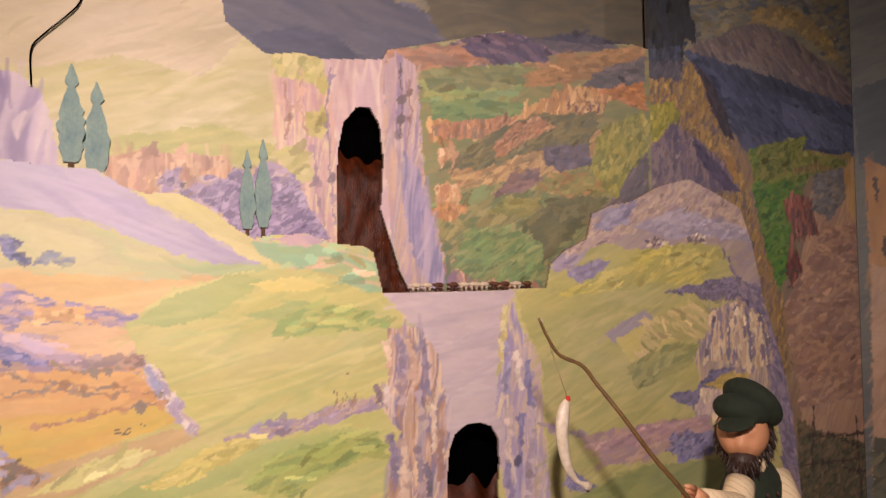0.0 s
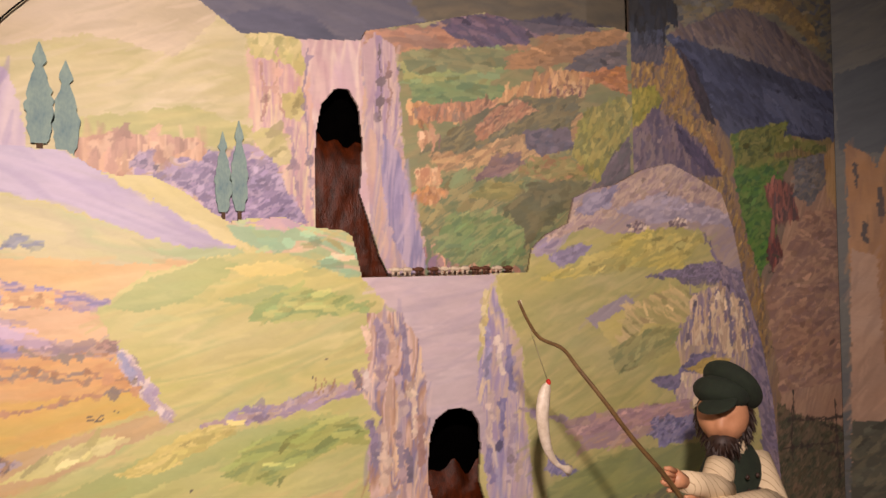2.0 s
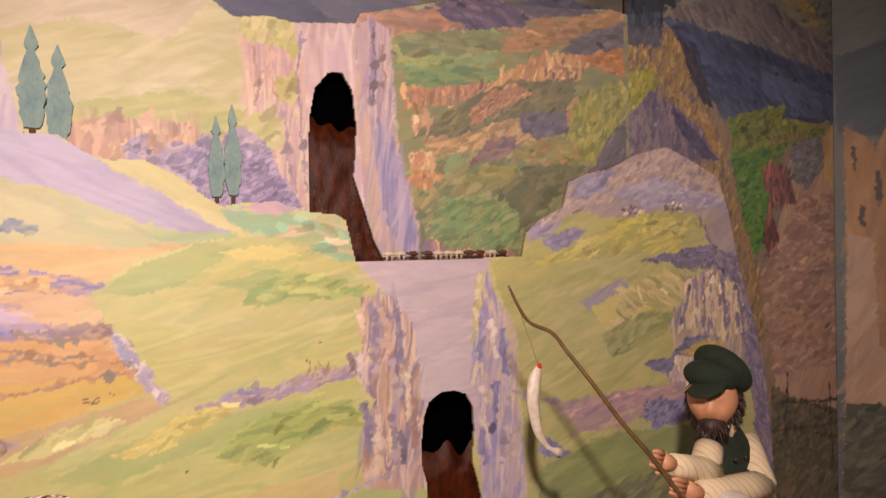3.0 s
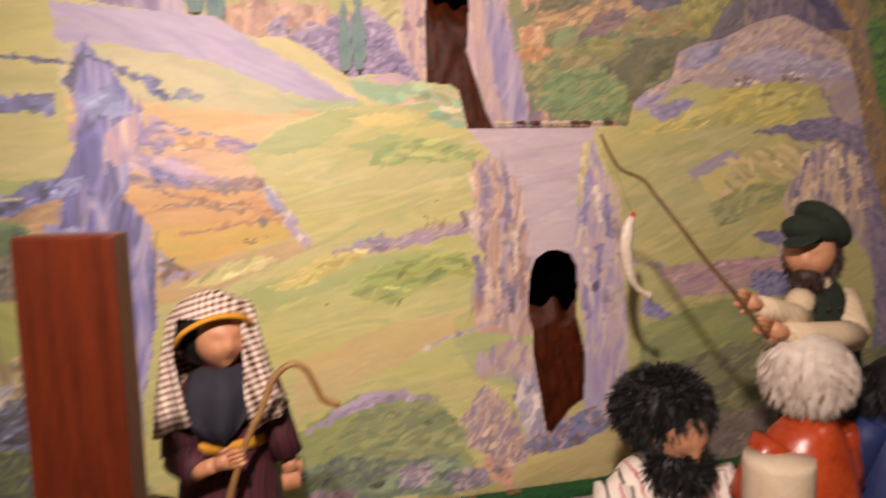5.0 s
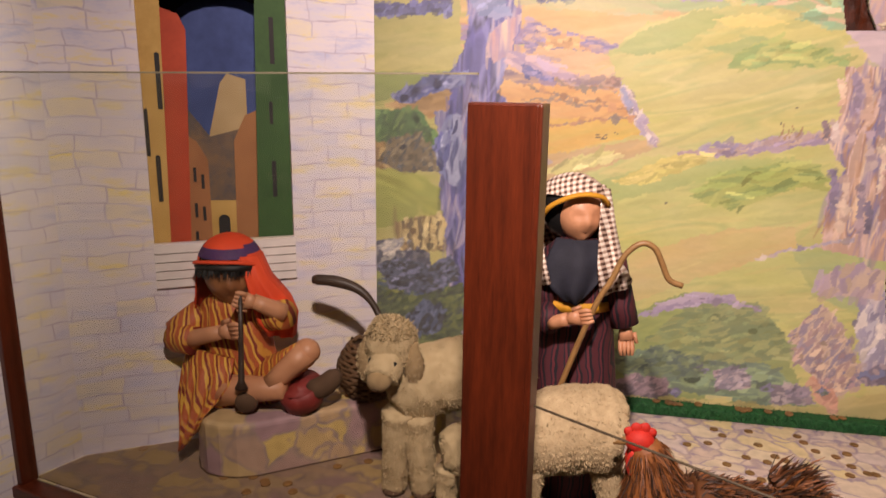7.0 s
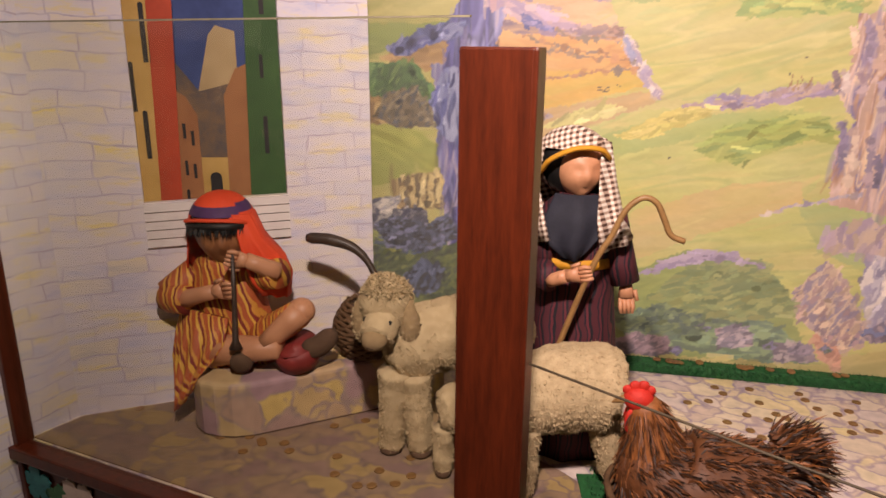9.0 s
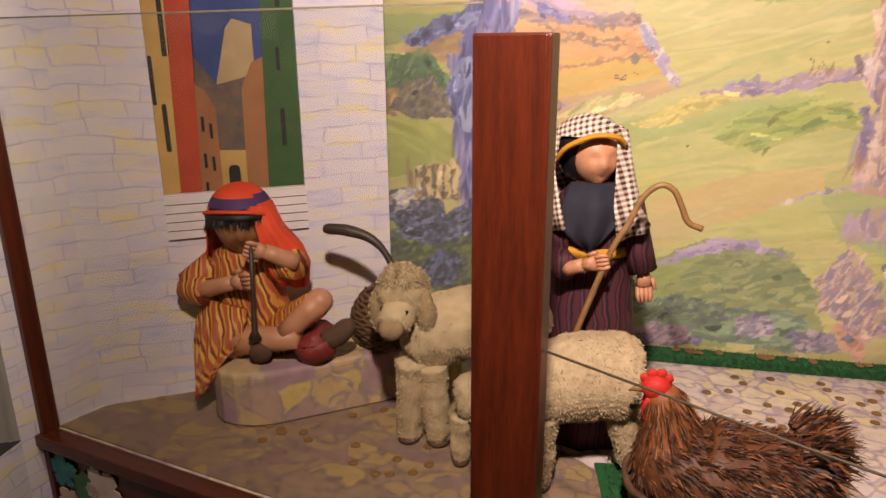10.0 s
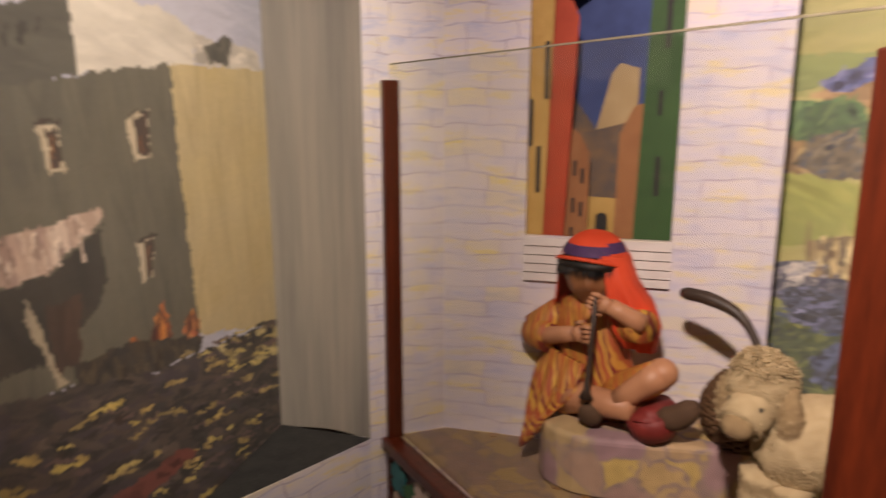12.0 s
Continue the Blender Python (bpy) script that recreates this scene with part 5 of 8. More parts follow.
def painted_brick(name="painted_brick"):
    """White flat with painted lilac bricks, some of them yellow or blue-grey."""
    m, nt, b = material(name, 0.65)
    co = nt.nodes.new("ShaderNodeTexCoord")
    nz = node(nt, "ShaderNodeTexNoise", Scale=7.0, Detail=4.0)
    nt.links.new(co.outputs["UV"], nz.inputs["Vector"])
    mix = nt.nodes.new("ShaderNodeMix")
    mix.data_type = "VECTOR"
    mix.inputs[0].default_value = 0.05
    nt.links.new(co.outputs["UV"], mix.inputs[4])
    nt.links.new(nz.outputs["Color"], mix.inputs[5])
    br = node(nt, "ShaderNodeTexBrick", Scale=1.0, Mortar_Size=0.0028, Mortar_Smooth=0.6, Bias=0.0, Brick_Width=0.125, Row_Height=0.041)
    br.offset = 0.45
    br.squash = 0.8
    br.squash_frequency = 3
    br.inputs["Color1"].default_value = (0, 0, 0, 1)
    br.inputs["Color2"].default_value = (1, 1, 1, 1)
    br.inputs["Mortar"].default_value = (0.5, 0.5, 0.5, 1)
    nt.links.new(mix.outputs[1], br.inputs["Vector"])
    tone = ramp(nt, br.outputs["Color"], [(0.0, "d3c8d4"), (0.35, "dcd0d4"), (0.6, "c7c2d4"), (0.82, "e0d3cf"), (1.0, "e3d093")])
    patch = node(nt, "ShaderNodeTexNoise", Scale=5.0, Detail=6.0, Roughness=0.7)
    lie = nt.nodes.new("ShaderNodeMapping")
    lie.inputs["Scale"].default_value = (1.0, 3.4, 1.0)
    nt.links.new(co.outputs["UV"], lie.inputs[0])
    nt.links.new(lie.outputs[0], patch.inputs["Vector"])
    wash = ramp(nt, patch.outputs[0], [(0.36, "b4b6d6"), (0.46, "dcd2da"), (0.55, "e4d8d0"), (0.62, "ecd67c")])
    m1 = nt.nodes.new("ShaderNodeMix")
    m1.data_type = "RGBA"
    m1.inputs[0].default_value = 0.55
    nt.links.new(tone.outputs[0], m1.inputs[6])
    nt.links.new(wash.outputs[0], m1.inputs[7])
    fade = node(nt, "ShaderNodeTexNoise", Scale=16.0, Detail=3.0)
    nt.links.new(co.outputs["UV"], fade.inputs["Vector"])
    fr = ramp(nt, fade.outputs[0], [(0.35, (0.05, 0.05, 0.05, 1)), (0.65, (0.85, 0.85, 0.85, 1))])
    mul = nt.nodes.new("ShaderNodeMath")
    mul.operation = "MULTIPLY"
    nt.links.new(br.outputs["Fac"], mul.inputs[0])
    nt.links.new(fr.outputs[0], mul.inputs[1])
    m2 = nt.nodes.new("ShaderNodeMix")
    m2.data_type = "RGBA"
    m2.inputs[7].default_value = (*srgb("b4a4b4"), 1)
    nt.links.new(mul.outputs[0], m2.inputs[0])
    nt.links.new(m1.outputs[2], m2.inputs[6])
    nt.links.new(m2.outputs[2], b.inputs["Base Color"])
    bump(nt, b, patch.outputs[0], 0.12)
    return m


BRICK = painted_brick()
COBBLE = cobbles()
PLINTH = cobbles("painted_plinth_cobbles", ("b09878", "c0a470", "a08084", "c8ac68", "b49478"), 13.0, ("94807c", "a48c78"))


def flat(name, a, b, z0, z1, thick, mat, label, hole=None, into=None):
    """An upright board from a to b on plan, with an opening cut out; UV in metres."""
    a, b = Vector((*a, 0)), Vector((*b, 0))
    d = (b - a).normalized()
    n = Vector((-d.y, d.x, 0)) if into is None else Vector((*into, 0)).normalized()
    w = (b - a).length
    bm = bmesh.new()
    outer = [(0, z0), (w, z0), (w, z1), (0, z1)]
    loops = [outer] + ([hole] if hole else [])
    for depth in (0.0, thick):
        vs, es = [], []
        for lp in loops:
            ring = [bm.verts.new(a + d * u + Vector((0, 0, v)) + n * depth) for u, v in lp]
            es += [bm.edges.new((ring[k], ring[(k + 1) % len(ring)])) for k in range(len(ring))]
            vs.append(ring)
        bmesh.ops.triangle_fill(bm, edges=es, use_beauty=True)
        if depth == 0.0:
            first = vs
    for r0, r1 in zip(first, vs):
        for k in range(len(r0)):
            j = (k + 1) % len(r0)
            bm.faces.new((r0[k], r0[j], r1[j], r1[k]))
    bmesh.ops.recalc_face_normals(bm, faces=bm.faces)
    uv = bm.loops.layers.uv.new("UVMap")
    for f in bm.faces:
        for lo in f.loops:
            p = lo.vert.co - a
            lo[uv].uv = (p.dot(d) + p.dot(n), p.z)
    return tagged(part(name, bm, mat), label, "", "", "structure")


EDGE, CORNER, LPOST, POST = (-1.341, 1.801), (-2.044, 1.372), (-2.098, 1.232), (-0.882, 0.955)
WIN0, WIN1, WINZ, SPRING = 0.238, 0.603, 1.07, 1.79
rad = (WIN1 - WIN0) / 2
arch = [(WIN0, WINZ), (WIN1, WINZ)] + [(WIN0 + rad + rad * math.cos(t * math.pi / 20), SPRING + rad * math.sin(t * math.pi / 20)) for t in range(0, 21)]
WD = Vector((CORNER[0] - EDGE[0], CORNER[1] - EDGE[1], 0)).normalized()
WN = Vector((WD.y, -WD.x, 0))
if WN.y < 0:
    WN = -WN
flat("wall_brick", EDGE, CORNER, FLOORZ, 2.75, 0.02, BRICK, "white board wall painted with lilac and yellow bricks", arch, (WN.x, WN.y))
flat("wall_brick_side", CORNER, LPOST, FLOORZ, 2.75, 0.02, BRICK, "narrow return of the painted brick wall", None, (-1, 0.2))

FLOORMAT = [(-2.08, 1.25), (-0.88, 0.975), (-0.62, 0.915), (-0.615, 1.05), (-0.63, 1.20), (-0.68, 1.30), (-0.76, 1.37), (-0.85, 1.43), (-0.98, 1.58), (-1.10, 1.72), (-1.36, 1.775), (-2.03, 1.365)]
bm = bmesh.new()
polyplate(bm, [(-2.10, 1.25), (-0.87, 0.96), (0.7, 0.6), (2.7, 0.6), (2.7, 2.4), (-1.6, 2.4), (-1.6, 1.9), (-2.10, 1.5)], lambda u, v, w: Vector((u, v, FLOORZ - w)), 0.04)
tagged(part("floor", bm, COBBLE), "stage floor painted with pale cobbles", "", "", "structure")
bm = bmesh.new()
# cobble tones darker than on the plinth and the rest of the floor
FRONTMAT = cobbles("dull_painted_cobbles", ("8a7258", "967c58", "806660", "a08654", "866e5e"), 15.0, ("76625a", "846c58"))
polyplate(bm, FLOORMAT, lambda u, v, w: Vector((u, v, FLOORZ + 0.004 - w)), 0.004)
tagged(part("floor_front", bm, FRONTMAT), "board painted with dull yellow and pink cobbles", "", "", "structure")
bm = bmesh.new()
box(bm, (0, -0.5, -0.05), (9, 7, 0.1))
tagged(part("ground", bm, plain("hall_floor_tile", "5a4a3c", "75614e", 0.5, 6, 0.1)), "brown hall floor", "", "", "structure")
DARKWALL = plain("dim_plaster", "6e5c4c", "806c5a", 0.85, 3, 0.2)
for nm, c, s in (("wall_south", (0, -2.6, 1.6), (7.2, 0.1, 3.4)), ("wall_east", (3.3, 0.2, 1.6), (0.1, 5.6, 3.4)), ("wall_west", (-3.6, 0.2, 1.6), (0.1, 5.6, 3.4)), ("wall_north", (-0.1, 2.95, 1.6), (7.2, 0.1, 3.4))):
    bm = bmesh.new()
    box(bm, c, s)
    tagged(part(nm, bm, DARKWALL), "dim plaster wall", "", "", "structure")
bm = bmesh.new()
box(bm, (-0.1, 0.2, 3.3), (7.2, 5.7, 0.1))
tagged(part("ceiling", bm, plain("dark_ceiling", "241f1c", "302a26", 0.9, 3, 0.1)), "dark ceiling", "", "", "structure")
RD = Vector((0.62, -0.785, 0)).normalized()
canvas("scenery_return", RETURN, ((2.178, 2.226, 0), RD, (RD.y * -1, RD.x, 0)), (0.0, 0.8, FLOORZ, 3.0), 0.006, label="dim painted return of the backdrop with sandy houses")

# black sheets added for the darkness, and wet brown rock, behind the two openings
for nm, c, s in (("dark_sheet_high", (-0.06, 2.20, 1.85), (0.34, 0.03, 0.75)), ("dark_sheet_low", (0.19, 2.2, 0.95), (0.4, 0.03, 0.9))):
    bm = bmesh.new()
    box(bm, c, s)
    tagged(part(nm, bm, BLACK), "black sheet added for the darkness inside the opening", "", "", "structure")

# ---- post, rail and glass at the front of the stage ----
pd = Vector((POST[0] - LPOST[0], POST[1] - LPOST[1], 0)).normalized()
pn = Vector((-pd.y, pd.x, 0))
ang = math.degrees(math.atan2(pd.y, pd.x))


def posts(name, at, width, depth, z0, z1, label):
    root = tagged(new(name), label, "post")
    root.location = (*at, 0)
    bm = bmesh.new()
    box(bm, (0, 0, (z0 + z1) / 2), (width, depth, z1 - z0), ang, 0.004)
    part("shaft", bm, WOOD, root)
    if width > 0.1:
        for k, s in ((0.44, 0.006), (0.478, 0.008)):
            bm = bmesh.new()
            q = pd * width * k - pn * (depth / 2 - 0.003)
            box(bm, (q.x, q.y, (z0 + z1) / 2), (s, 0.012, z1 - z0 - 0.004), ang, 0.003)
            part("moulding", bm, WOOD, root)
    return root


posts("corner_post", POST, 0.118, 0.045, 0.3, 1.462, "red-brown varnished wooden post beside the glass")
posts("corner_post", LPOST, 0.03, 0.045, 0.3, 1.466, "slim red-brown wooden post against the brick wall")


# ---- mesh helpers for the figures and things ----
def tube(bm, path, radii, mat=0, seg=12, caps=True):
    """A loft of rings along path; a radius may be a pair (across, along depth y)."""
    path = [Vector(p) for p in path]
    rings = []
    for k, p in enumerate(path):
        d = (path[min(k + 1, len(path) - 1)] - path[max(k - 1, 0)]).normalized()
        side = d.cross(Vector((0, 1, 0)))
        if side.length < 0.05:
            side = Vector((1, 0, 0))
        side.normalize()
        deep = side.cross(d).normalized()
        r = radii[k]
        ra, rb = (r, r) if not isinstance(r, (tuple, list)) else r
        rings.append([bm.verts.new(p + side * ra * math.cos(t) + deep * rb * math.sin(t)) for t in (2 * math.pi * j / seg for j in range(seg))])
    fs = []
    for a, b in zip(rings, rings[1:]):
        for j in range(seg):
            fs.append(bm.faces.new((a[j], a[(j + 1) % seg], b[(j + 1) % seg], b[j])))
    if caps:
        fs += [bm.faces.new(rings[0][::-1]), bm.faces.new(rings[-1])]
    for f in fs:
        f.material_index, f.smooth = mat, True
    bmesh.ops.recalc_face_normals(bm, faces=fs)
    return rings


def smooth_path(pts, n=24):
    """Points on a Catmull-Rom curve through pts."""
    p = [Vector(q) for q in pts]
    p = [p[0] * 2 - p[1]] + p + [p[-1] * 2 - p[-2]]
    res = []
    for k in range(n):
        f = k / (n - 1) * (len(p) - 3)
        i = min(int(f), len(p) - 4)
        t = f - i
        a, b, c, d = p[i:i + 4]
        res.append(0.5 * ((2 * b) + (c - a) * t + (2 * a - 5 * b + 4 * c - d) * t * t + (3 * b - a - 3 * c + d) * t ** 3))
    return res


def ell(bm, c, r, mat=0, u=16, v=12, keep=None, turn=None):
    made = bmesh.ops.create_uvsphere(bm, u_segments=u, v_segments=v, radius=1.0, matrix=Matrix.Translation(c) @ (turn or Matrix()) @ Matrix.Diagonal((*r, 1)))
    fs = {f for w in made["verts"] for f in w.link_faces}
    drop = []
    for f in fs:
        f.material_index, f.smooth = mat, True
        if keep and not keep(f.calc_center_median() - Vector(c)):
            drop.append(f)
    if drop:
        bmesh.ops.delete(bm, geom=drop, context="FACES")
    return made["verts"]


def spikes(bm, seats, length, width, mats, rng, lean=(0, 0, 0), curl=0.3):
    """Thin tapering tufts; seats are (place, normal)."""
    lean = Vector(lean)
    for p, n in seats:
        n = Vector(n)
        d = (n + lean + Vector((rng.uniform(-1, 1), rng.uniform(-1, 1), rng.uniform(-1, 1))) * curl).normalized()
        s = d.cross(Vector((rng.uniform(-1, 1), rng.uniform(-1, 1), rng.uniform(-1, 1)))).normalized()
        L = length * rng.uniform(0.6, 1.3)
        p = Vector(p) - n * 0.003
        mid = p + d * L * 0.55 + Vector((0, 0, -1)) * L * 0.06
        end = p + d * L + Vector((0, 0, -1)) * L * 0.25
        a, b = bm.verts.new(p - s * width), bm.verts.new(p + s * width)
        c, e = bm.verts.new(mid + s * width * 0.8), bm.verts.new(mid - s * width * 0.8)
        g = bm.verts.new(end)
        mi = rng.choice(mats)
        for f in (bm.faces.new((a, b, c, e)), bm.faces.new((e, c, g))):
            f.material_index, f.smooth = mi, True


def seats_on(bm, rng, n, keep=None):
    """Random seats over the faces a mesh has so far."""
    bm.faces.ensure_lookup_table()
    fs = [f for f in bm.faces if keep is None or keep(f)]
    areas = np.cumsum([f.calc_area() for f in fs])
    res = []
    for _ in range(n):
        f = fs[int(np.searchsorted(areas, rng.uniform(0, areas[-1]) * 0.9999))]
        vs = [v.co for v in f.verts]
        w = [rng.random() + 0.05 for _ in vs]
        t = sum(w)
        res.append((sum((v * (x / t) for v, x in zip(vs, w)), Vector()), f.normal.copy()))
    return res


def roughen(bm, amount, scale, keep=None):
    for v in bm.verts:
        if keep is None or keep(v):
            v.co += noise.noise_vector(v.co * scale) * amount


# green border at the foot of the scenery
bm = bmesh.new()
box(bm, (0.0, 1.974, FLOORZ + 0.017), (2.6, 0.046, 0.036), 0, 0.008)
rng = random.Random(3)
spikes(bm, [((rng.uniform(-1.25, 1.25), 1.951, FLOORZ + rng.uniform(0.004, 0.034)), (0, -1, 0.3)) for _ in range(5000)] + [((rng.uniform(-1.25, 1.25), rng.uniform(1.952, 1.996), FLOORZ + 0.034), (0, -0.2, 1)) for _ in range(5000)], 0.011, 0.0016, [0], rng, (0, 0, 0), 0.7)
GREEN = plain("green_tinsel", "0f3a1c", "2a6a34", 0.7, 60, 1.0)
tagged(part("border_trim", bm, GREEN), "dark green fringe along the foot of the scenery", "", "", "structure")


def stripes(name, colours, pitch, rough=0.75, axis=0, tilt=0.0):
    """Woven cloth with upright bands; colours is [(position, hex), ...] over one pitch."""
    m, nt, b = material(name, rough)
    co = nt.nodes.new("ShaderNodeTexCoord")
    nz = node(nt, "ShaderNodeTexNoise", Scale=14.0, Detail=2.0)
    nt.links.new(co.outputs["Object"], nz.inputs["Vector"])
    mix = nt.nodes.new("ShaderNodeMix")
    mix.data_type = "VECTOR"
    mix.inputs[0].default_value = 0.03
    nt.links.new(co.outputs["Object"], mix.inputs[4])
    nt.links.new(nz.outputs["Color"], mix.inputs[5])
    mp = nt.nodes.new("ShaderNodeMapping")
    mp.inputs["Rotation"].default_value = (0, tilt, 0)
    nt.links.new(mix.outputs[1], mp.inputs[0])
    sp = nt.nodes.new("ShaderNodeSeparateXYZ")
    nt.links.new(mp.outputs[0], sp.inputs[0])
    dv = nt.nodes.new("ShaderNodeMath")
    dv.operation = "DIVIDE"
    dv.inputs[1].default_value = pitch
    nt.links.new(sp.outputs[axis], dv.inputs[0])
    fr = nt.nodes.new("ShaderNodeMath")
    fr.operation = "FRACT"
    nt.links.new(dv.outputs[0], fr.inputs[0])
    r = ramp(nt, fr.outputs[0], colours)
    r.color_ramp.interpolation = "CONSTANT"
    nt.links.new(r.outputs[0], b.inputs["Base Color"])
    fine = node(nt, "ShaderNodeTexNoise", Scale=260.0, Detail=2.0)
    nt.links.new(co.outputs["Object"], fine.inputs["Vector"])
    bump(nt, b, fine.outputs[0], 0.3, 0.001)
    return m


def checks(name, dark, light, pitch):
    m, nt, b = material(name, 0.85)
    co = nt.nodes.new("ShaderNodeTexCoord")
    mp = nt.nodes.new("ShaderNodeMapping")
    mp.inputs["Rotation"].default_value = (0.2, 0.25, 0.3)
    nt.links.new(co.outputs["Object"], mp.inputs[0])
    sp = nt.nodes.new("ShaderNodeSeparateXYZ")
    nt.links.new(mp.outputs[0], sp.inputs[0])
    facs = []
    for k in (0, 2):
        dv = nt.nodes.new("ShaderNodeMath")
        dv.operation = "DIVIDE"
        dv.inputs[1].default_value = pitch
        nt.links.new(sp.outputs[k], dv.inputs[0])
        fr = nt.nodes.new("ShaderNodeMath")
        fr.operation = "FRACT"
        nt.links.new(dv.outputs[0], fr.inputs[0])
        gt = nt.nodes.new("ShaderNodeMath")
        gt.operation = "GREATER_THAN"
        gt.inputs[1].default_value = 0.5
        nt.links.new(fr.outputs[0], gt.inputs[0])
        facs.append(gt)
    add = nt.nodes.new("ShaderNodeMath")
    add.operation = "ADD"
    nt.links.new(facs[0].outputs[0], add.inputs[0])
    nt.links.new(facs[1].outputs[0], add.inputs[1])
    hv = nt.nodes.new("ShaderNodeMath")
    hv.operation = "MULTIPLY"
    hv.inputs[1].default_value = 0.5
    nt.links.new(add.outputs[0], hv.inputs[0])
    r = ramp(nt, hv.outputs[0], [(0.0, light), (0.5, "b39a88"), (1.0, dark)])
    nt.links.new(r.outputs[0], b.inputs["Base Color"])
    return m


SKIN = plain("doll_skin", "b07a58", "c08a66", 0.5, 18, 0.05)
DARKSKIN = plain("doll_skin_brown", "7a4c30", "94623c", 0.45, 18, 0.05)
BLACKHAIR = plain("black_hair", "050506", "14110f", 0.6, 40, 0.3)
BROWNHAIR = plain("brown_hair", "1c100a", "3a2216", 0.6, 40, 0.3)
WHITEHAIR = plain("white_hair", "b5a596", "d6cabb", 0.6, 40, 0.3)
NAVY = plain("navy_cloth", "14141f", "1f1f2c", 0.8, 40, 0.4)
MUSTARD = plain("mustard_cloth", "b07a10", "c98f1c", 0.75, 40, 0.3)
ORANGE = plain("orange_cloth", "c63a16", "dc4a20", 0.7, 20, 0.3)
PURPLE = plain("purple_braid", "3a1f4c", "4c2a5c", 0.7, 60, 0.3)
SATIN = plain("orange_satin", "8a2c10", "c4522a", 0.3, 14, 0.2)
GREENFELT = plain("dark_green_felt", "10180e", "1c2818", 0.9, 60, 0.5)
LINEN = stripes("striped_linen", [(0.0, "cdb896"), (0.75, "a08868"), (0.85, "cdb896")], 0.016, 0.85, 0, 0.6)
ROBE = stripes("maroon_striped_robe", [(0.0, "4a1a22"), (0.5, "1d1420"), (0.62, "5a2028"), (0.8, "17111a")], 0.026)
TUNIC = stripes("red_gold_striped_tunic", [(0.0, "a8542c"), (0.4, "d0a040"), (0.6, "7c2a20"), (0.8, "c48a38")], 0.03, 0.6, 0, 0.35)
SHIRT = stripes("white_striped_shirt", [(0.0, "ded2c6"), (0.42, "b8342c"), (0.5, "ded2c6"), (0.9, "2a2220")], 0.05, 0.8)
KEFFIYEH = checks("checked_headcloth", "4a2c20", "e4d6c8", 0.0125)
WOOL = plain("cream_wool", "a28c68", "c2ac86", 0.95, 60, 1.0)
WOOLDARK = plain("grey_wool", "80684a", "98805c", 0.95, 30, 0.6)
HOOF = plain("brown_felt", "4a3424", "5c4430", 0.9, 30, 0.4)
WICKER = plain("wicker", "9a6a2c", "c08c44", 0.6, 60, 0.4)
DARKWICKER = plain("dark_wicker", "4a3420", "6a4c30", 0.7, 60, 0.5)
CANE = plain("bent_cane", "7a5a34", "9a7444", 0.5, 40, 0.2)
DARKCANE = plain("dark_cane", "2c2018", "45342a", 0.5, 40, 0.2)
FEATHERS = [plain("brown_feather", "4a2811", "6a3e1d", 0.6, 60, 0.3), plain("rust_feather", "744019", "965c2c", 0.6, 60, 0.3), plain("dark_feather", "22140b", "3a2315", 0.6, 60, 0.3)]
RED = plain("red_felt", "a81c10", "c82a18", 0.7, 40, 0.4)
COIN = plain("coin_metal", "7a5632", "b08a58", 0.4, 80, 0.1, 0.5)
REDPOT = plain("red_pot", "6a1f1c", "8c2f2a", 0.6, 30, 0.3)
TEAL = plain("cypress_paint", "5c7880", "8fa394", 0.7, 30, 0.3, stretch=(1, 1, 0.5))


def limb(bm, a, b, ra, rb, mat, seg=12, flat=1.0):
    a, b = Vector(a), Vector(b)
    tube(bm, [a.lerp(b, t) for t in (0, 0.33, 0.66, 1)], [(r, r * flat) for r in (ra, ra * 0.6 + rb * 0.4, ra * 0.3 + rb * 0.7, rb)], mat, seg)


def mitt(bm, wrist, tip, mat, r=0.018):
    """A plain doll's palm with four finger rolls."""
    w, t = Vector(wrist), Vector(tip)
    d = (t - w).normalized()
    s = d.cross(Vector((0, 1, 0))).normalized()
    m = w.lerp(t, 0.5)
    tube(bm, [w, m], [r * 0.7, (r, r * 0.6)], mat, 8)
    for k in (-1.5, -0.5, 0.5, 1.5):
        tube(bm, [m + s * k * r * 0.45, m.lerp(t, 0.6) + s * k * r * 0.5, t + s * k * r * 0.42], [r * 0.3, r * 0.28, r * 0.18], mat, 6)
    tube(bm, [w.lerp(m, 0.5) + s * r, m + s * r * 1.3 + d * r * 0.4], [r * 0.3, r * 0.2], mat, 6)


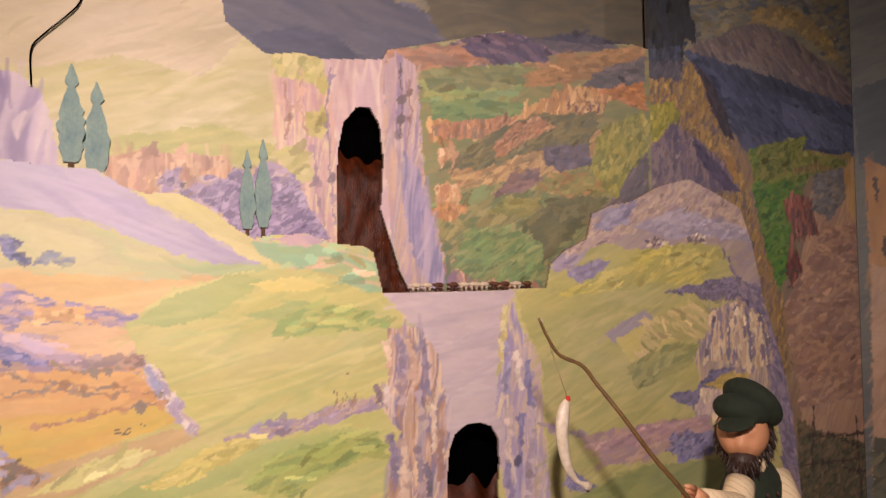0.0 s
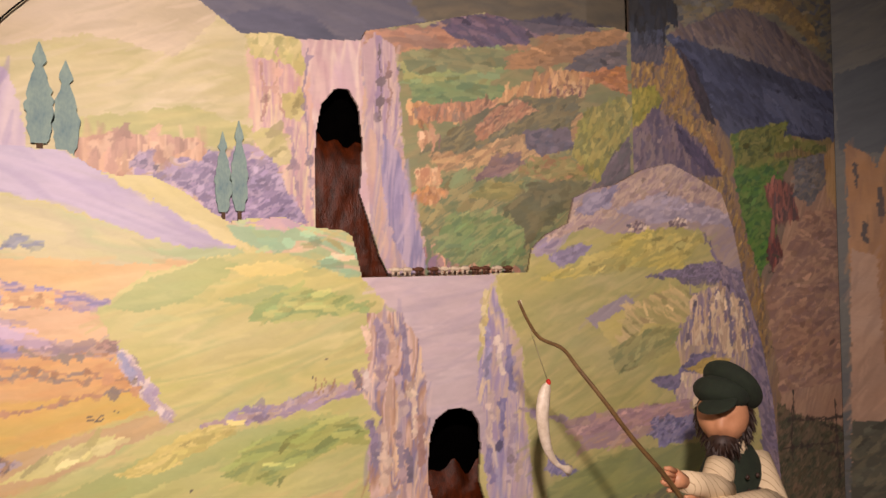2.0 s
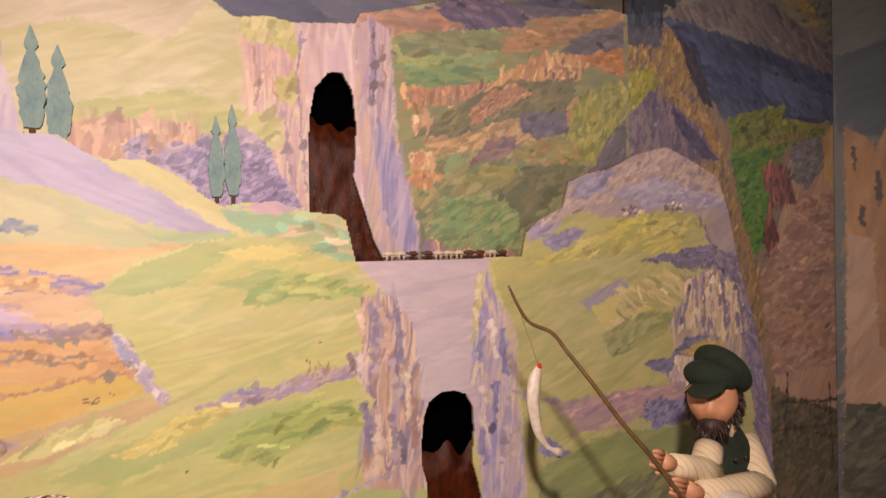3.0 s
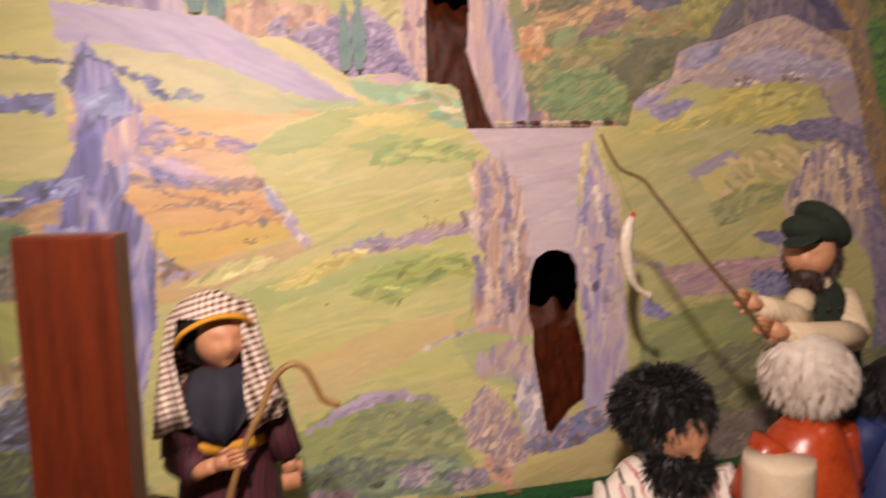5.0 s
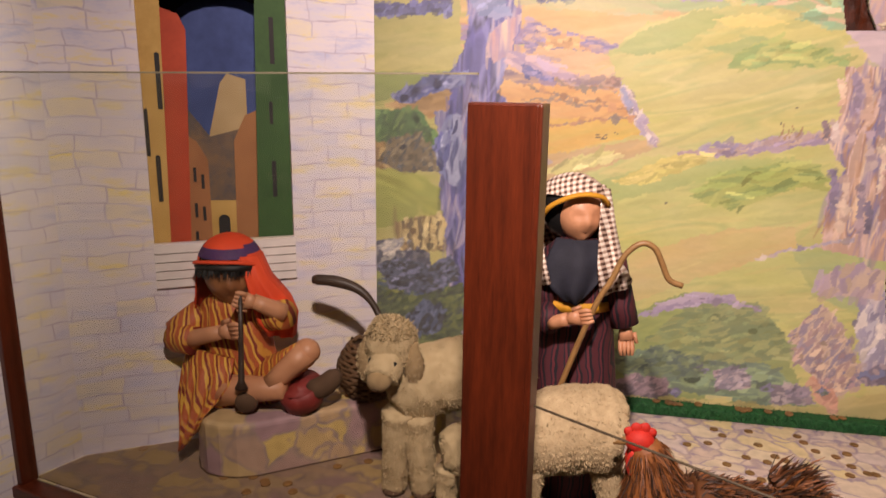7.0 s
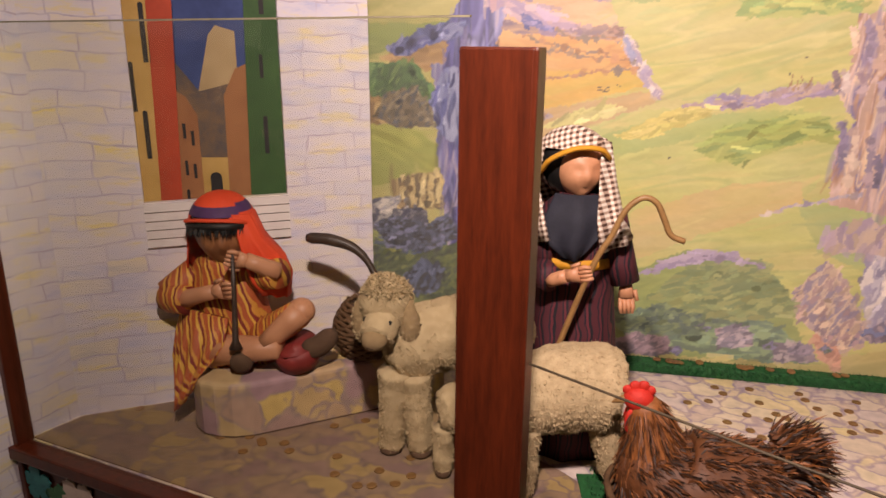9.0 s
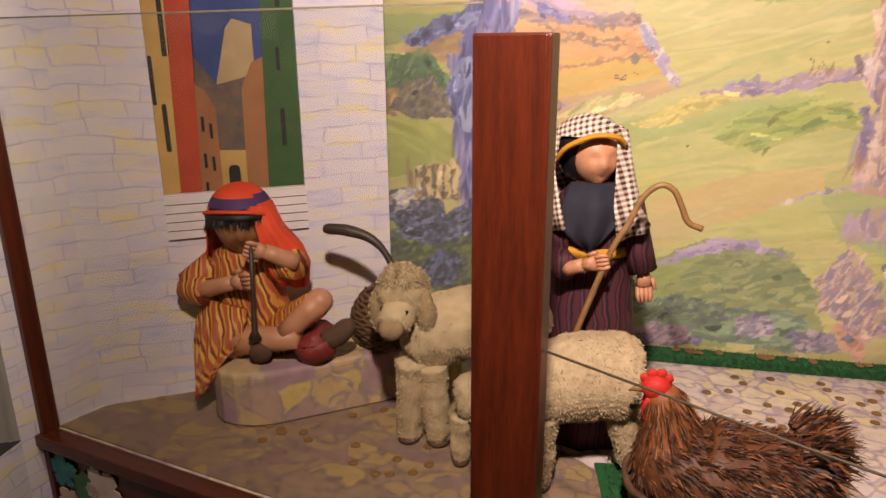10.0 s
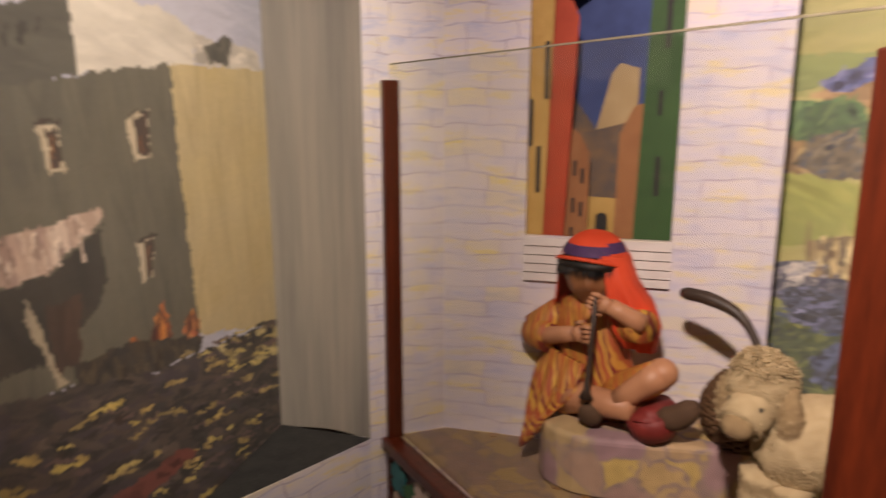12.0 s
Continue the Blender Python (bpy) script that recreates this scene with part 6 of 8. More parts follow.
def head(bm, c, r, face, skin):
    """Plain doll's head: brow, nose, cheeks and chin in soft relief, turned towards face."""
    c, f = Vector(c), Vector(face).normalized()
    side = f.cross(Vector((0, 0, 1))).normalized()
    up = side.cross(f)

    def swell(a, h, a0, h0, w):
        return math.exp(-((a - a0) ** 2 + (h - h0) ** 2) / (w * w))

    for v in ell(bm, c, (1, 1, 1), skin, 40, 30):
        d = v.co - c
        a, b, h = d.dot(side), d.dot(f), d.dot(up)
        k = 1.0
        if b > 0:
            k += 0.20 * swell(a * 1.5, h, 0, -0.16, 0.17) + 0.07 * swell(a, h * 1.6, 0, 0.02, 0.3)
            for s in (-1, 1):
                k += 0.07 * swell(a, h, s * 0.42, -0.26, 0.22) - 0.11 * swell(a, h, s * 0.34, 0.08, 0.14)
                k += 0.04 * swell(a, h * 1.5, s * 0.3, 0.42, 0.25)
            k += 0.05 * swell(a * 0.6, h, 0, -0.46, 0.07) - 0.08 * swell(a * 0.5, h, 0, -0.54, 0.06) + 0.06 * swell(a * 0.7, h, 0, -0.62, 0.07) + 0.10 * swell(a, h, 0, -0.86, 0.2)
        narrow = 0.90 - 0.16 * max(0.0, -h) ** 1.5
        v.co = c + (side * a * narrow + f * b * 0.92 + up * h * 1.08) * r * k


def drape(bm, rows, mat, thick=0.006, folds=5, deep=0.006):
    """Cloth hung between rows of points, with soft folds; each row has the same number of points."""
    n = 24
    grid = []
    for k, row in enumerate(rows):
        pts = smooth_path(row, n)
        grid.append([p + Vector((0, -1, 0)) * deep * math.sin(j / (n - 1) * folds * 2 * math.pi + k * 0.3) * min(1, k / 2) for j, p in enumerate(pts)])
    front = [[bm.verts.new(p) for p in r] for r in grid]
    back = [[bm.verts.new(p + Vector((0, thick, 0))) for p in r] for r in grid]
    fs = []
    for g in (front, back):
        for a, b in zip(g, g[1:]):
            for j in range(n - 1):
                fs.append(bm.faces.new((a[j], a[j + 1], b[j + 1], b[j])))
    for k in range(len(rows) - 1):
        for j in (0, n - 1):
            fs.append(bm.faces.new((front[k][j], front[k + 1][j], back[k + 1][j], back[k][j])))
    for k in (0, -1):
        for j in range(n - 1):
            fs.append(bm.faces.new((front[k][j], front[k][j + 1], back[k][j + 1], back[k][j])))
    for f in fs:
        f.material_index, f.smooth = mat, True
    bmesh.ops.recalc_face_normals(bm, faces=fs)


# ---- shepherd with a crook, behind the lambs ----
def shepherd():
    rng = random.Random(1)
    bm = bmesh.new()
    mats = [SKIN, ROBE, NAVY, KEFFIYEH, MUSTARD, BLACKHAIR]
    x, y = -0.762, 1.52
    tube(bm, [(x, y, 0.5), (x, y, 0.62), (x + 0.0, y, 0.82), (x, y, 0.985), (x, y, 1.06), (x, y, 1.115), (x, y, 1.145)],
         [(0.13, 0.10), (0.125, 0.10), (0.108, 0.085), (0.09, 0.07), (0.098, 0.07), (0.075, 0.055), (0.04, 0.04)], 1, 28)
    for v in bm.verts:
        a = math.atan2(v.co.y - y, v.co.x - x)
        k = max(0.0, min(1.0, (0.98 - v.co.z) / 0.4))
        v.co.x += math.cos(a) * 0.008 * k * math.sin(a * 7)
        v.co.y += math.sin(a) * 0.008 * k * math.sin(a * 7)
    # navy bib with a point
    drape(bm, [[(x - 0.05, y - 0.06, 1.15), (x, y - 0.075, 1.15), (x + 0.045, y - 0.06, 1.15)],
               [(x - 0.075, y - 0.072, 1.09), (x, y - 0.095, 1.09), (x + 0.07, y - 0.07, 1.09)],
               [(x - 0.075, y - 0.08, 1.05), (x - 0.01, y - 0.10, 1.04), (x + 0.055, y - 0.08, 1.06)],
               [(x - 0.03, y - 0.088, 1.015), (x, y - 0.10, 1.005), (x + 0.02, y - 0.09, 1.02)]], 2, 0.01, 2, 0.004)
    tube(bm, [(x - 0.0, y, 0.978), (x, y, 1.0)], [(0.095, 0.078), (0.095, 0.078)], 4, 24)
    head(bm, (x + 0.0, y - 0.014, 1.202), 0.061, (0.35, -0.9, -0.05), 0)
    ell(bm, (x - 0.02, y + 0.012, 1.215), (0.071, 0.066, 0.078), 5, 16, 12)
    # headcloth: a hood and two falls
    ell(bm, (x - 0.018, y + 0.014, 1.216), (0.086, 0.08, 0.078), 3, 30, 22, lambda d: not (d.y < -0.005 and d.x * 0.35 - d.y > 0.025 and d.z < 0.030))
    drape(bm, [[(x - 0.085, y - 0.04, 1.26), (x - 0.10, y - 0.01, 1.25), (x - 0.09, y + 0.06, 1.25)],
               [(x - 0.085, y - 0.075, 1.17), (x - 0.115, y - 0.03, 1.17), (x - 0.11, y + 0.05, 1.17)],
               [(x - 0.065, y - 0.105, 1.09), (x - 0.125, y - 0.06, 1.08), (x - 0.13, y + 0.04, 1.08)],
               [(x - 0.055, y - 0.11, 1.055), (x - 0.13, y - 0.07, 1.02), (x - 0.135, y + 0.04, 0.99)]], 3, 0.008, 3, 0.008)
    drape(bm, [[(x + 0.045, y - 0.05, 1.27), (x + 0.068, y - 0.01, 1.26), (x + 0.06, y + 0.05, 1.25)],
               [(x + 0.045, y - 0.075, 1.18), (x + 0.085, y - 0.03, 1.17), (x + 0.08, y + 0.05, 1.17)],
               [(x + 0.045, y - 0.10, 1.10), (x + 0.105, y - 0.05, 1.09), (x + 0.10, y + 0.05, 1.09)],
               [(x + 0.055, y - 0.11, 1.03), (x + 0.125, y - 0.06, 1.05), (x + 0.12, y + 0.05, 1.06)]], 3, 0.008, 3, 0.008)
    drape(bm, [[(x - 0.08, y + 0.05, 1.26), (x, y + 0.09, 1.27), (x + 0.06, y + 0.05, 1.26)],
               [(x - 0.12, y + 0.05, 1.10), (x, y + 0.10, 1.10), (x + 0.10, y + 0.05, 1.10)],
               [(x - 0.13, y + 0.05, 0.98), (x, y + 0.11, 0.95), (x + 0.11, y + 0.05, 1.0)]], 3, 0.008, 4, 0.008)
    band = [(x - 0.084, y - 0.040, 1.196), (x - 0.062, y - 0.072, 1.228), (x - 0.008, y - 0.082, 1.254), (x + 0.042, y - 0.068, 1.252), (x + 0.062, y - 0.040, 1.232)]
    tube(bm, smooth_path(band, 16), [(0.006, 0.011)] * 16, 4, 8)
    # arms
    limb(bm, (x + 0.075, y - 0.01, 1.10), (x + 0.12, y - 0.02, 0.94), 0.038, 0.034, 1)
    mitt(bm, (x + 0.122, y - 0.025, 0.942), (x + 0.128, y - 0.045, 0.872), 0, 0.019)
    limb(bm, (x - 0.08, y - 0.02, 1.09), (x - 0.085, y - 0.07, 0.98), 0.04, 0.036, 1)
    limb(bm, (x - 0.085, y - 0.07, 0.98), (x - 0.045, y - 0.12, 0.965), 0.036, 0.03, 1)
    limb(bm, (x - 0.05, y - 0.12, 0.965), (x - 0.012, y - 0.14, 0.985), 0.016, 0.015, 0)
    mitt(bm, (x - 0.012, y - 0.14, 0.985), (x + 0.04, y - 0.155, 1.0), 0, 0.019)
    return tagged(part("shepherd_doll", bm, mats), "shepherd doll in a checked headcloth and maroon striped robe", "doll")


shepherd()
bm = bmesh.new()
crook = smooth_path([(-0.54, 1.37, 1.079), (-0.569, 1.37, 1.092), (-0.585, 1.37, 1.125), (-0.603, 1.37, 1.158), (-0.631, 1.37, 1.167), (-0.663, 1.37, 1.139), (-0.687, 1.37, 1.083), (-0.719, 1.37, 1.02), (-0.771, 1.38, 0.862), (-0.85, 1.39, 0.60), (-0.88, 1.395, 0.502)], 50)
tube(bm, crook, [0.0065] * 50, 0, 10)
tagged(part("shepherd_crook", bm, CANE), "bent cane crook held by the shepherd doll", "crook")


# ---- flute player on the plinth ----
def flute_player():
    rng = random.Random(41)
    bm = bmesh.new()
    mats = [DARKSKIN, SKIN, TUNIC, ORANGE, PURPLE, BLACKHAIR, HOOF]
    c = Vector((-1.650, 1.50, 1.005))
    tube(bm, [(-1.655, 1.53, 0.645), (-1.655, 1.53, 0.69), (-1.66, 1.525, 0.78), (-1.665, 1.52, 0.86), (-1.66, 1.515, 0.915), (-1.655, 1.51, 0.95)],
         [(0.135, 0.085), (0.13, 0.085), (0.105, 0.075), (0.10, 0.068), (0.075, 0.052), (0.036, 0.036)], 2, 28)
    for v in bm.verts:
        a = math.atan2(v.co.y - 1.53, v.co.x + 1.655)
        v.co.x += 0.006 * math.cos(a) * math.sin(a * 9 + v.co.z * 8)
        v.co.y += 0.006 * math.sin(a) * math.sin(a * 9 + v.co.z * 8)
    # skirt of the tunic falling over the edge of the plinth
    drape(bm, [[(-1.785, 1.50, 0.80), (-1.73, 1.45, 0.80), (-1.62, 1.43, 0.79)],
               [(-1.80, 1.48, 0.73), (-1.73, 1.405, 0.72), (-1.62, 1.40, 0.73)],
               [(-1.80, 1.46, 0.67), (-1.73, 1.375, 0.655), (-1.645, 1.385, 0.69)],
               [(-1.775, 1.43, 0.60), (-1.735, 1.355, 0.59), (-1.675, 1.365, 0.655)],
               [(-1.765, 1.41, 0.575), (-1.738, 1.35, 0.562), (-1.69, 1.355, 0.62)]], 2, 0.012, 5, 0.012)
    head(bm, c, 0.075, (0.42, -0.88, -0.12), 0)
    ell(bm, c + Vector((-0.012, 0.018, 0.016)), (0.074, 0.066, 0.078), 5, 16, 12)
    fringe = smooth_path([c + Vector(p) for p in ((-0.072, -0.03, 0.022), (-0.045, -0.060, 0.026), (0.0, -0.072, 0.030), (0.045, -0.060, 0.028), (0.068, -0.025, 0.028))], 12)
    tube(bm, fringe, [0.012] * 12, 5, 8)
    spikes(bm, [(p + Vector((rng.uniform(-0.006, 0.006), -0.008, -0.004)), (0, -0.3, -1)) for p in fringe for _ in range(16)], 0.02, 0.0022, [5], rng, (0, 0, 0), 0.3)
    # orange headcloth with a purple band above its rolled brim
    top = c + Vector((-0.004, 0.012, 0.022))
    ell(bm, top, (0.085, 0.084, 0.082), 3, 36, 28, lambda d: not (d.y < 0.004 and d.z < 0.014 - d.y * 0.15))
    for g in bm.faces:
        d = g.calc_center_median() - top
        if g.material_index == 3 and d.y < 0.03 and 0.036 < d.z - 0.12 * d.y < 0.058:
            g.material_index = 4
    brim = [c + Vector(p) for p in ((-0.088, 0.0, 0.022), (-0.066, -0.052, 0.036), (-0.005, -0.080, 0.046), (0.056, -0.054, 0.042), (0.082, 0.0, 0.028))]
    tube(bm, smooth_path(brim, 20), [(0.005, 0.008)] * 20, 3, 8)
    drape(bm, [[c + Vector((0.052, -0.045, 0.055)), c + Vector((0.080, -0.005, 0.05)), c + Vector((0.065, 0.05, 0.05))],
               [c + Vector((0.066, -0.045, -0.01)), c + Vector((0.105, 0.0, -0.01)), c + Vector((0.085, 0.06, -0.01))],
               [c + Vector((0.080, -0.045, -0.07)), c + Vector((0.150, 0.01, -0.06)), c + Vector((0.12, 0.07, -0.06))],
               [c + Vector((0.090, -0.035, -0.12)), c + Vector((0.165, 0.02, -0.11)), c + Vector((0.14, 0.07, -0.11))],
               [c + Vector((0.110, -0.02, -0.16)), c + Vector((0.158, 0.02, -0.175)), c + Vector((0.14, 0.07, -0.17))]], 3, 0.008, 4, 0.007)
    drape(bm, [[c + Vector((-0.082, -0.025, 0.03)), c + Vector((-0.086, 0.02, 0.04)), c + Vector((-0.05, 0.07, 0.04))],
               [c + Vector((-0.088, -0.028, -0.05)), c + Vector((-0.102, 0.02, -0.05)), c + Vector((-0.07, 0.07, -0.05))],
               [c + Vector((-0.095, -0.02, -0.10)), c + Vector((-0.125, 0.02, -0.115)), c + Vector((-0.08, 0.07, -0.11))]], 3, 0.008, 3, 0.005)
    # arms and hands on the flute
    limb(bm, (-1.745, 1.515, 0.885), (-1.800, 1.475, 0.828), 0.040, 0.046, 2)
    limb(bm, (-1.800, 1.475, 0.826), (-1.735, 1.448, 0.826), 0.046, 0.038, 2)
    limb(bm, (-1.76, 1.452, 0.826), (-1.640, 1.425, 0.868), 0.025, 0.019, 1)
    mitt(bm, (-1.645, 1.425, 0.866), (-1.580, 1.402, 0.884), 1, 0.024)
    limb(bm, (-1.57, 1.515, 0.885), (-1.492, 1.48, 0.908), 0.040, 0.040, 2)
    limb(bm, (-1.495, 1.476, 0.912), (-1.555, 1.43, 0.955), 0.025, 0.019, 1)
    mitt(bm, (-1.550, 1.432, 0.950), (-1.592, 1.400, 0.968), 1, 0.024)
    # crossed legs and felt shoes
    limb(bm, (-1.58, 1.51, 0.70), (-1.435, 1.465, 0.812), 0.056, 0.036, 2)
    ell(bm, (-1.430, 1.463, 0.818), (0.036, 0.034, 0.034), 1, 14, 10)
    limb(bm, (-1.428, 1.46, 0.82), (-1.515, 1.425, 0.735), 0.034, 0.026, 1)
    limb(bm, (-1.70, 1.47, 0.70), (-1.65, 1.43, 0.70), 0.052, 0.048, 2)
    limb(bm, (-1.67, 1.435, 0.70), (-1.475, 1.425, 0.728), 0.044, 0.028, 1)
    tube(bm, smooth_path([(-1.425, 1.455, 0.715), (-1.385, 1.46, 0.728), (-1.345, 1.465, 0.768)], 8), [0.018, 0.026, 0.028, 0.029, 0.028, 0.027, 0.024, 0.012], 6, 12)
    tube(bm, smooth_path([(-1.578, 1.425, 0.715), (-1.574, 1.405, 0.692), (-1.568, 1.385, 0.682)], 8), [0.016, 0.024, 0.027, 0.029, 0.030, 0.029, 0.026, 0.014], 6, 12)
    return tagged(part("flute_player_doll", bm, mats), "seated doll in an orange headcloth playing a flute", "doll")


flute_player()
bm = bmesh.new()
tube(bm, [(-1.577, 1.408, 0.985), (-1.577, 1.398, 0.86), (-1.577, 1.388, 0.755), (-1.577, 1.386, 0.735)], [0.005, 0.006, 0.008, 0.017], 0, 14)
tagged(part("wooden_flute", bm, DARKCANE), "dark wooden flute held by the seated doll", "flute")

bowl = tagged(new("red_bowl"), "red cloth-lined bowl beside the seated doll", "bowl")
bowl.matrix_world = Matrix.Translation((-1.445, 1.478, 0.660)) @ pose(0, 0, 0, 18, -6, 0)
bm = bmesh.new()
tube(bm, [(0, 0, 0.0), (0, 0, 0.010), (0, 0, 0.04), (0, 0, 0.070), (0, 0, 0.074), (0, 0, 0.068), (0, 0, 0.03)], [0.030, 0.050, 0.060, 0.058, 0.054, 0.050, 0.040], 0, 32)
roughen(bm, 0.004, 40)
part("shell", bm, REDPOT, bowl)
bm = bmesh.new()
ell(bm, (0, 0, 0.050), (0.050, 0.050, 0.016), 0, 24, 12)
roughen(bm, 0.012, 38)
part("lining", bm, plain("red_lining_cloth", "8c1c1c", "a83430", 0.75, 30, 0.4), bowl, "creased dark red cloth lining")

# plinth with a rounded corner, in front of the brick wall
bm = bmesh.new()
pl = [(-1.262, 1.562), (-1.535, 1.367), (-1.58, 1.349), (-1.625, 1.344), (-1.665, 1.352), (-1.70, 1.378), (-1.725, 1.415), (-1.738, 1.455), (-1.742, 1.54), (-1.345, 1.788), (-1.17, 1.88), (-1.11, 1.72), (-1.15, 1.60)]
polyplate(bm, pl, lambda u, v, w: Vector((u, v, 0.652 - w)), 0.151)
rimtop = [e for e in bm.edges if all(abs(v.co.z - 0.652) < 1e-4 for v in e.verts)]
bmesh.ops.bevel(bm, geom=rimtop, offset=0.014, segments=3, affect="EDGES", profile=0.5)
tagged(part("plinth", bm, PLINTH), "low plinth painted with yellow and pink cobbles against the wall", "plinth")
# dark contact line added round the foot to set the plinth off
bm = bmesh.new()
polyplate(bm, [(u - 0.002, v - 0.003) for u, v in pl], lambda u, v, w: Vector((u, v, 0.5075 - w)), 0.003)
tagged(part("plinth_foot_line", bm, HOOF), "thin dark line added where the plinth meets the floor", "", "", "structure")

bm = bmesh.new()
b0 = Vector((-1.305, 1.60, 0.653))
for k in range(14):
    t = k / 13
    r = 0.035 + 0.05 * math.sin(math.pi * (0.15 + 0.75 * t))
    z = 0.008 + t * 0.14
    ring = [b0 + Vector((r * math.cos(a), r * math.sin(a), z + 0.004 * math.sin(a * 12 + k * math.pi))) for a in (2 * math.pi * j / 36 for j in range(37))]
    tube(bm, ring, [0.0068] * 37, 0, 6, False)
tube(bm, [b0, b0 + Vector((0, 0, 0.07)), b0 + Vector((0, 0, 0.14))], [0.05, 0.078, 0.05], 0, 20)
tagged(part("wicker_jar", bm, DARKWICKER), "round dark wicker jar on the plinth", "basket")
bm = bmesh.new()
tube(bm, smooth_path([(-1.20, 1.50, 0.502), (-1.222, 1.52, 0.80), (-1.262, 1.545, 0.905), (-1.309, 1.55, 0.962), (-1.376, 1.55, 0.984), (-1.442, 1.55, 0.986)], 24), [0.009] * 12 + [0.010, 0.011, 0.012, 0.013, 0.014, 0.015, 0.016, 0.016, 0.015, 0.015, 0.015, 0.010], 0, 10)
tagged(part("curved_stick", bm, DARKCANE), "dark curved stick leaning beside the sheep", "stick")


# ---- woolly sheep ----
def sheep(label, body, legs, face=None, wool=0.02, n=2600, seed=3):
    rng = random.Random(seed)
    bm = bmesh.new()
    path, radii = body
    N = 44
    rad = [float(np.interp(k / (N - 1), np.linspace(0, 1, len(radii)), radii)) * min(1, math.sin(math.pi * (0.04 + 0.92 * k / (N - 1))) * 2.2) ** 0.5 for k in range(N)]
    tube(bm, smooth_path(path, N), rad, 0, 44)
    for top, foot, r in legs:
        top, low = Vector(top), Vector(foot) + Vector((0, 0, 0.02))
        tube(bm, [top.lerp(low, k / 19) for k in range(20)], [r * (1.3 - 0.35 * k / 19) for k in range(20)], 0, 20)
    if face:
        hc, nose = Vector(face[0]), Vector(face[1])
        ell(bm, hc + Vector((0, 0.006, 0.008)), (0.060, 0.058, 0.068), 0, 40, 28)
        tube(bm, [(hc - Vector((0, 0, 0.01))).lerp(nose, k / 11) for k in range(12)], [0.046 - 0.008 * k / 11 for k in range(12)], 0, 20)
        side = (nose - hc).cross(Vector((0, 0, 1))).normalized()
        for s in (-1, 1):
            ell(bm, hc + side * s * 0.06 - Vector((0, 0, 0.035)), (0.024, 0.026, 0.058), 1, 14, 10)
    roughen(bm, 0.006, 30)
    roughen(bm, 0.003, 80)
    bm.normal_update()
    spikes(bm, seats_on(bm, rng, n * 11), wool * 0.36, 0.0016, [0], rng, (0, 0, -0.5), 0.9)
    if face:
        tops = [(q, m) for q, m in seats_on(bm, rng, 6000, lambda g: (g.calc_center_median() - hc).length < 0.085 and g.calc_center_median().z > hc.z + 0.038)]
        spikes(bm, tops[:3000], 0.013, 0.0016, [0], rng, (0, -0.2, 0.0), 0.8)
    if face:
        f = (nose - hc).normalized()
        for s in (-1, 1):
            ell(bm, hc + f * 0.062 + side * s * 0.026 + Vector((0, 0, 0.022)), (0.010, 0.010, 0.010), 3, 8, 6)
        ell(bm, nose + f * 0.004, (0.030, 0.030, 0.026), 1, 14, 10)
        ell(bm, nose + f * 0.032 + Vector((0, 0, 0.006)), (0.010, 0.006, 0.006), 2, 10, 8)
    for top, foot, r in legs:
        ell(bm, Vector(foot) + Vector((0, 0, 0.014)), (r * 1.0, r * 1.15, 0.014), 2, 10, 8)
    return tagged(part("toy_sheep", bm, [WOOL, WOOLDARK, HOOF, BLACKHAIR]), label, "sheep", "sheep in the stable yard")


sheep("cream woolly toy sheep standing beside the plinth",
      ([(-1.165, 1.36, 0.74), (-1.10, 1.42, 0.79), (-1.0, 1.47, 0.80), (-0.90, 1.50, 0.79), (-0.85, 1.51, 0.76)], [0.06, 0.085, 0.09, 0.085, 0.05]),
      [((-1.16, 1.36, 0.73), (-1.175, 1.375, 0.50), 0.03), ((-1.115, 1.37, 0.72), (-1.10, 1.375, 0.50), 0.03), ((-0.92, 1.47, 0.74), (-0.92, 1.47, 0.50), 0.03), ((-0.88, 1.53, 0.74), (-0.87, 1.54, 0.50), 0.03)],
      ((-1.18, 1.365, 0.885), (-1.188, 1.30, 0.835)), 0.02, 3200, 3)
sheep("cream woolly toy sheep with its back turned",
      ([(-0.90, 1.28, 0.735), (-0.82, 1.30, 0.745), (-0.74, 1.33, 0.75), (-0.68, 1.34, 0.745), (-0.655, 1.345, 0.74)], [0.075, 0.09, 0.095, 0.095, 0.08]),
      [((-0.685, 1.32, 0.70), (-0.645, 1.33, 0.53), 0.03), ((-0.67, 1.40, 0.68), (-0.66, 1.41, 0.53), 0.028), ((-0.85, 1.25, 0.68), (-0.85, 1.25, 0.50), 0.032), ((-0.86, 1.33, 0.68), (-0.86, 1.34, 0.50), 0.03)],
      None, 0.021, 3000, 4)
sheep("small woolly toy lamb between the sheep",
      ([(-1.04, 1.30, 0.66), (-1.0, 1.32, 0.67), (-0.95, 1.33, 0.67), (-0.92, 1.33, 0.66)], [0.05, 0.06, 0.06, 0.05]),
      [((-1.03, 1.30, 0.63), (-1.03, 1.30, 0.50), 0.02), ((-0.95, 1.33, 0.63), (-0.95, 1.33, 0.50), 0.02)],
      None, 0.018, 1200, 5)


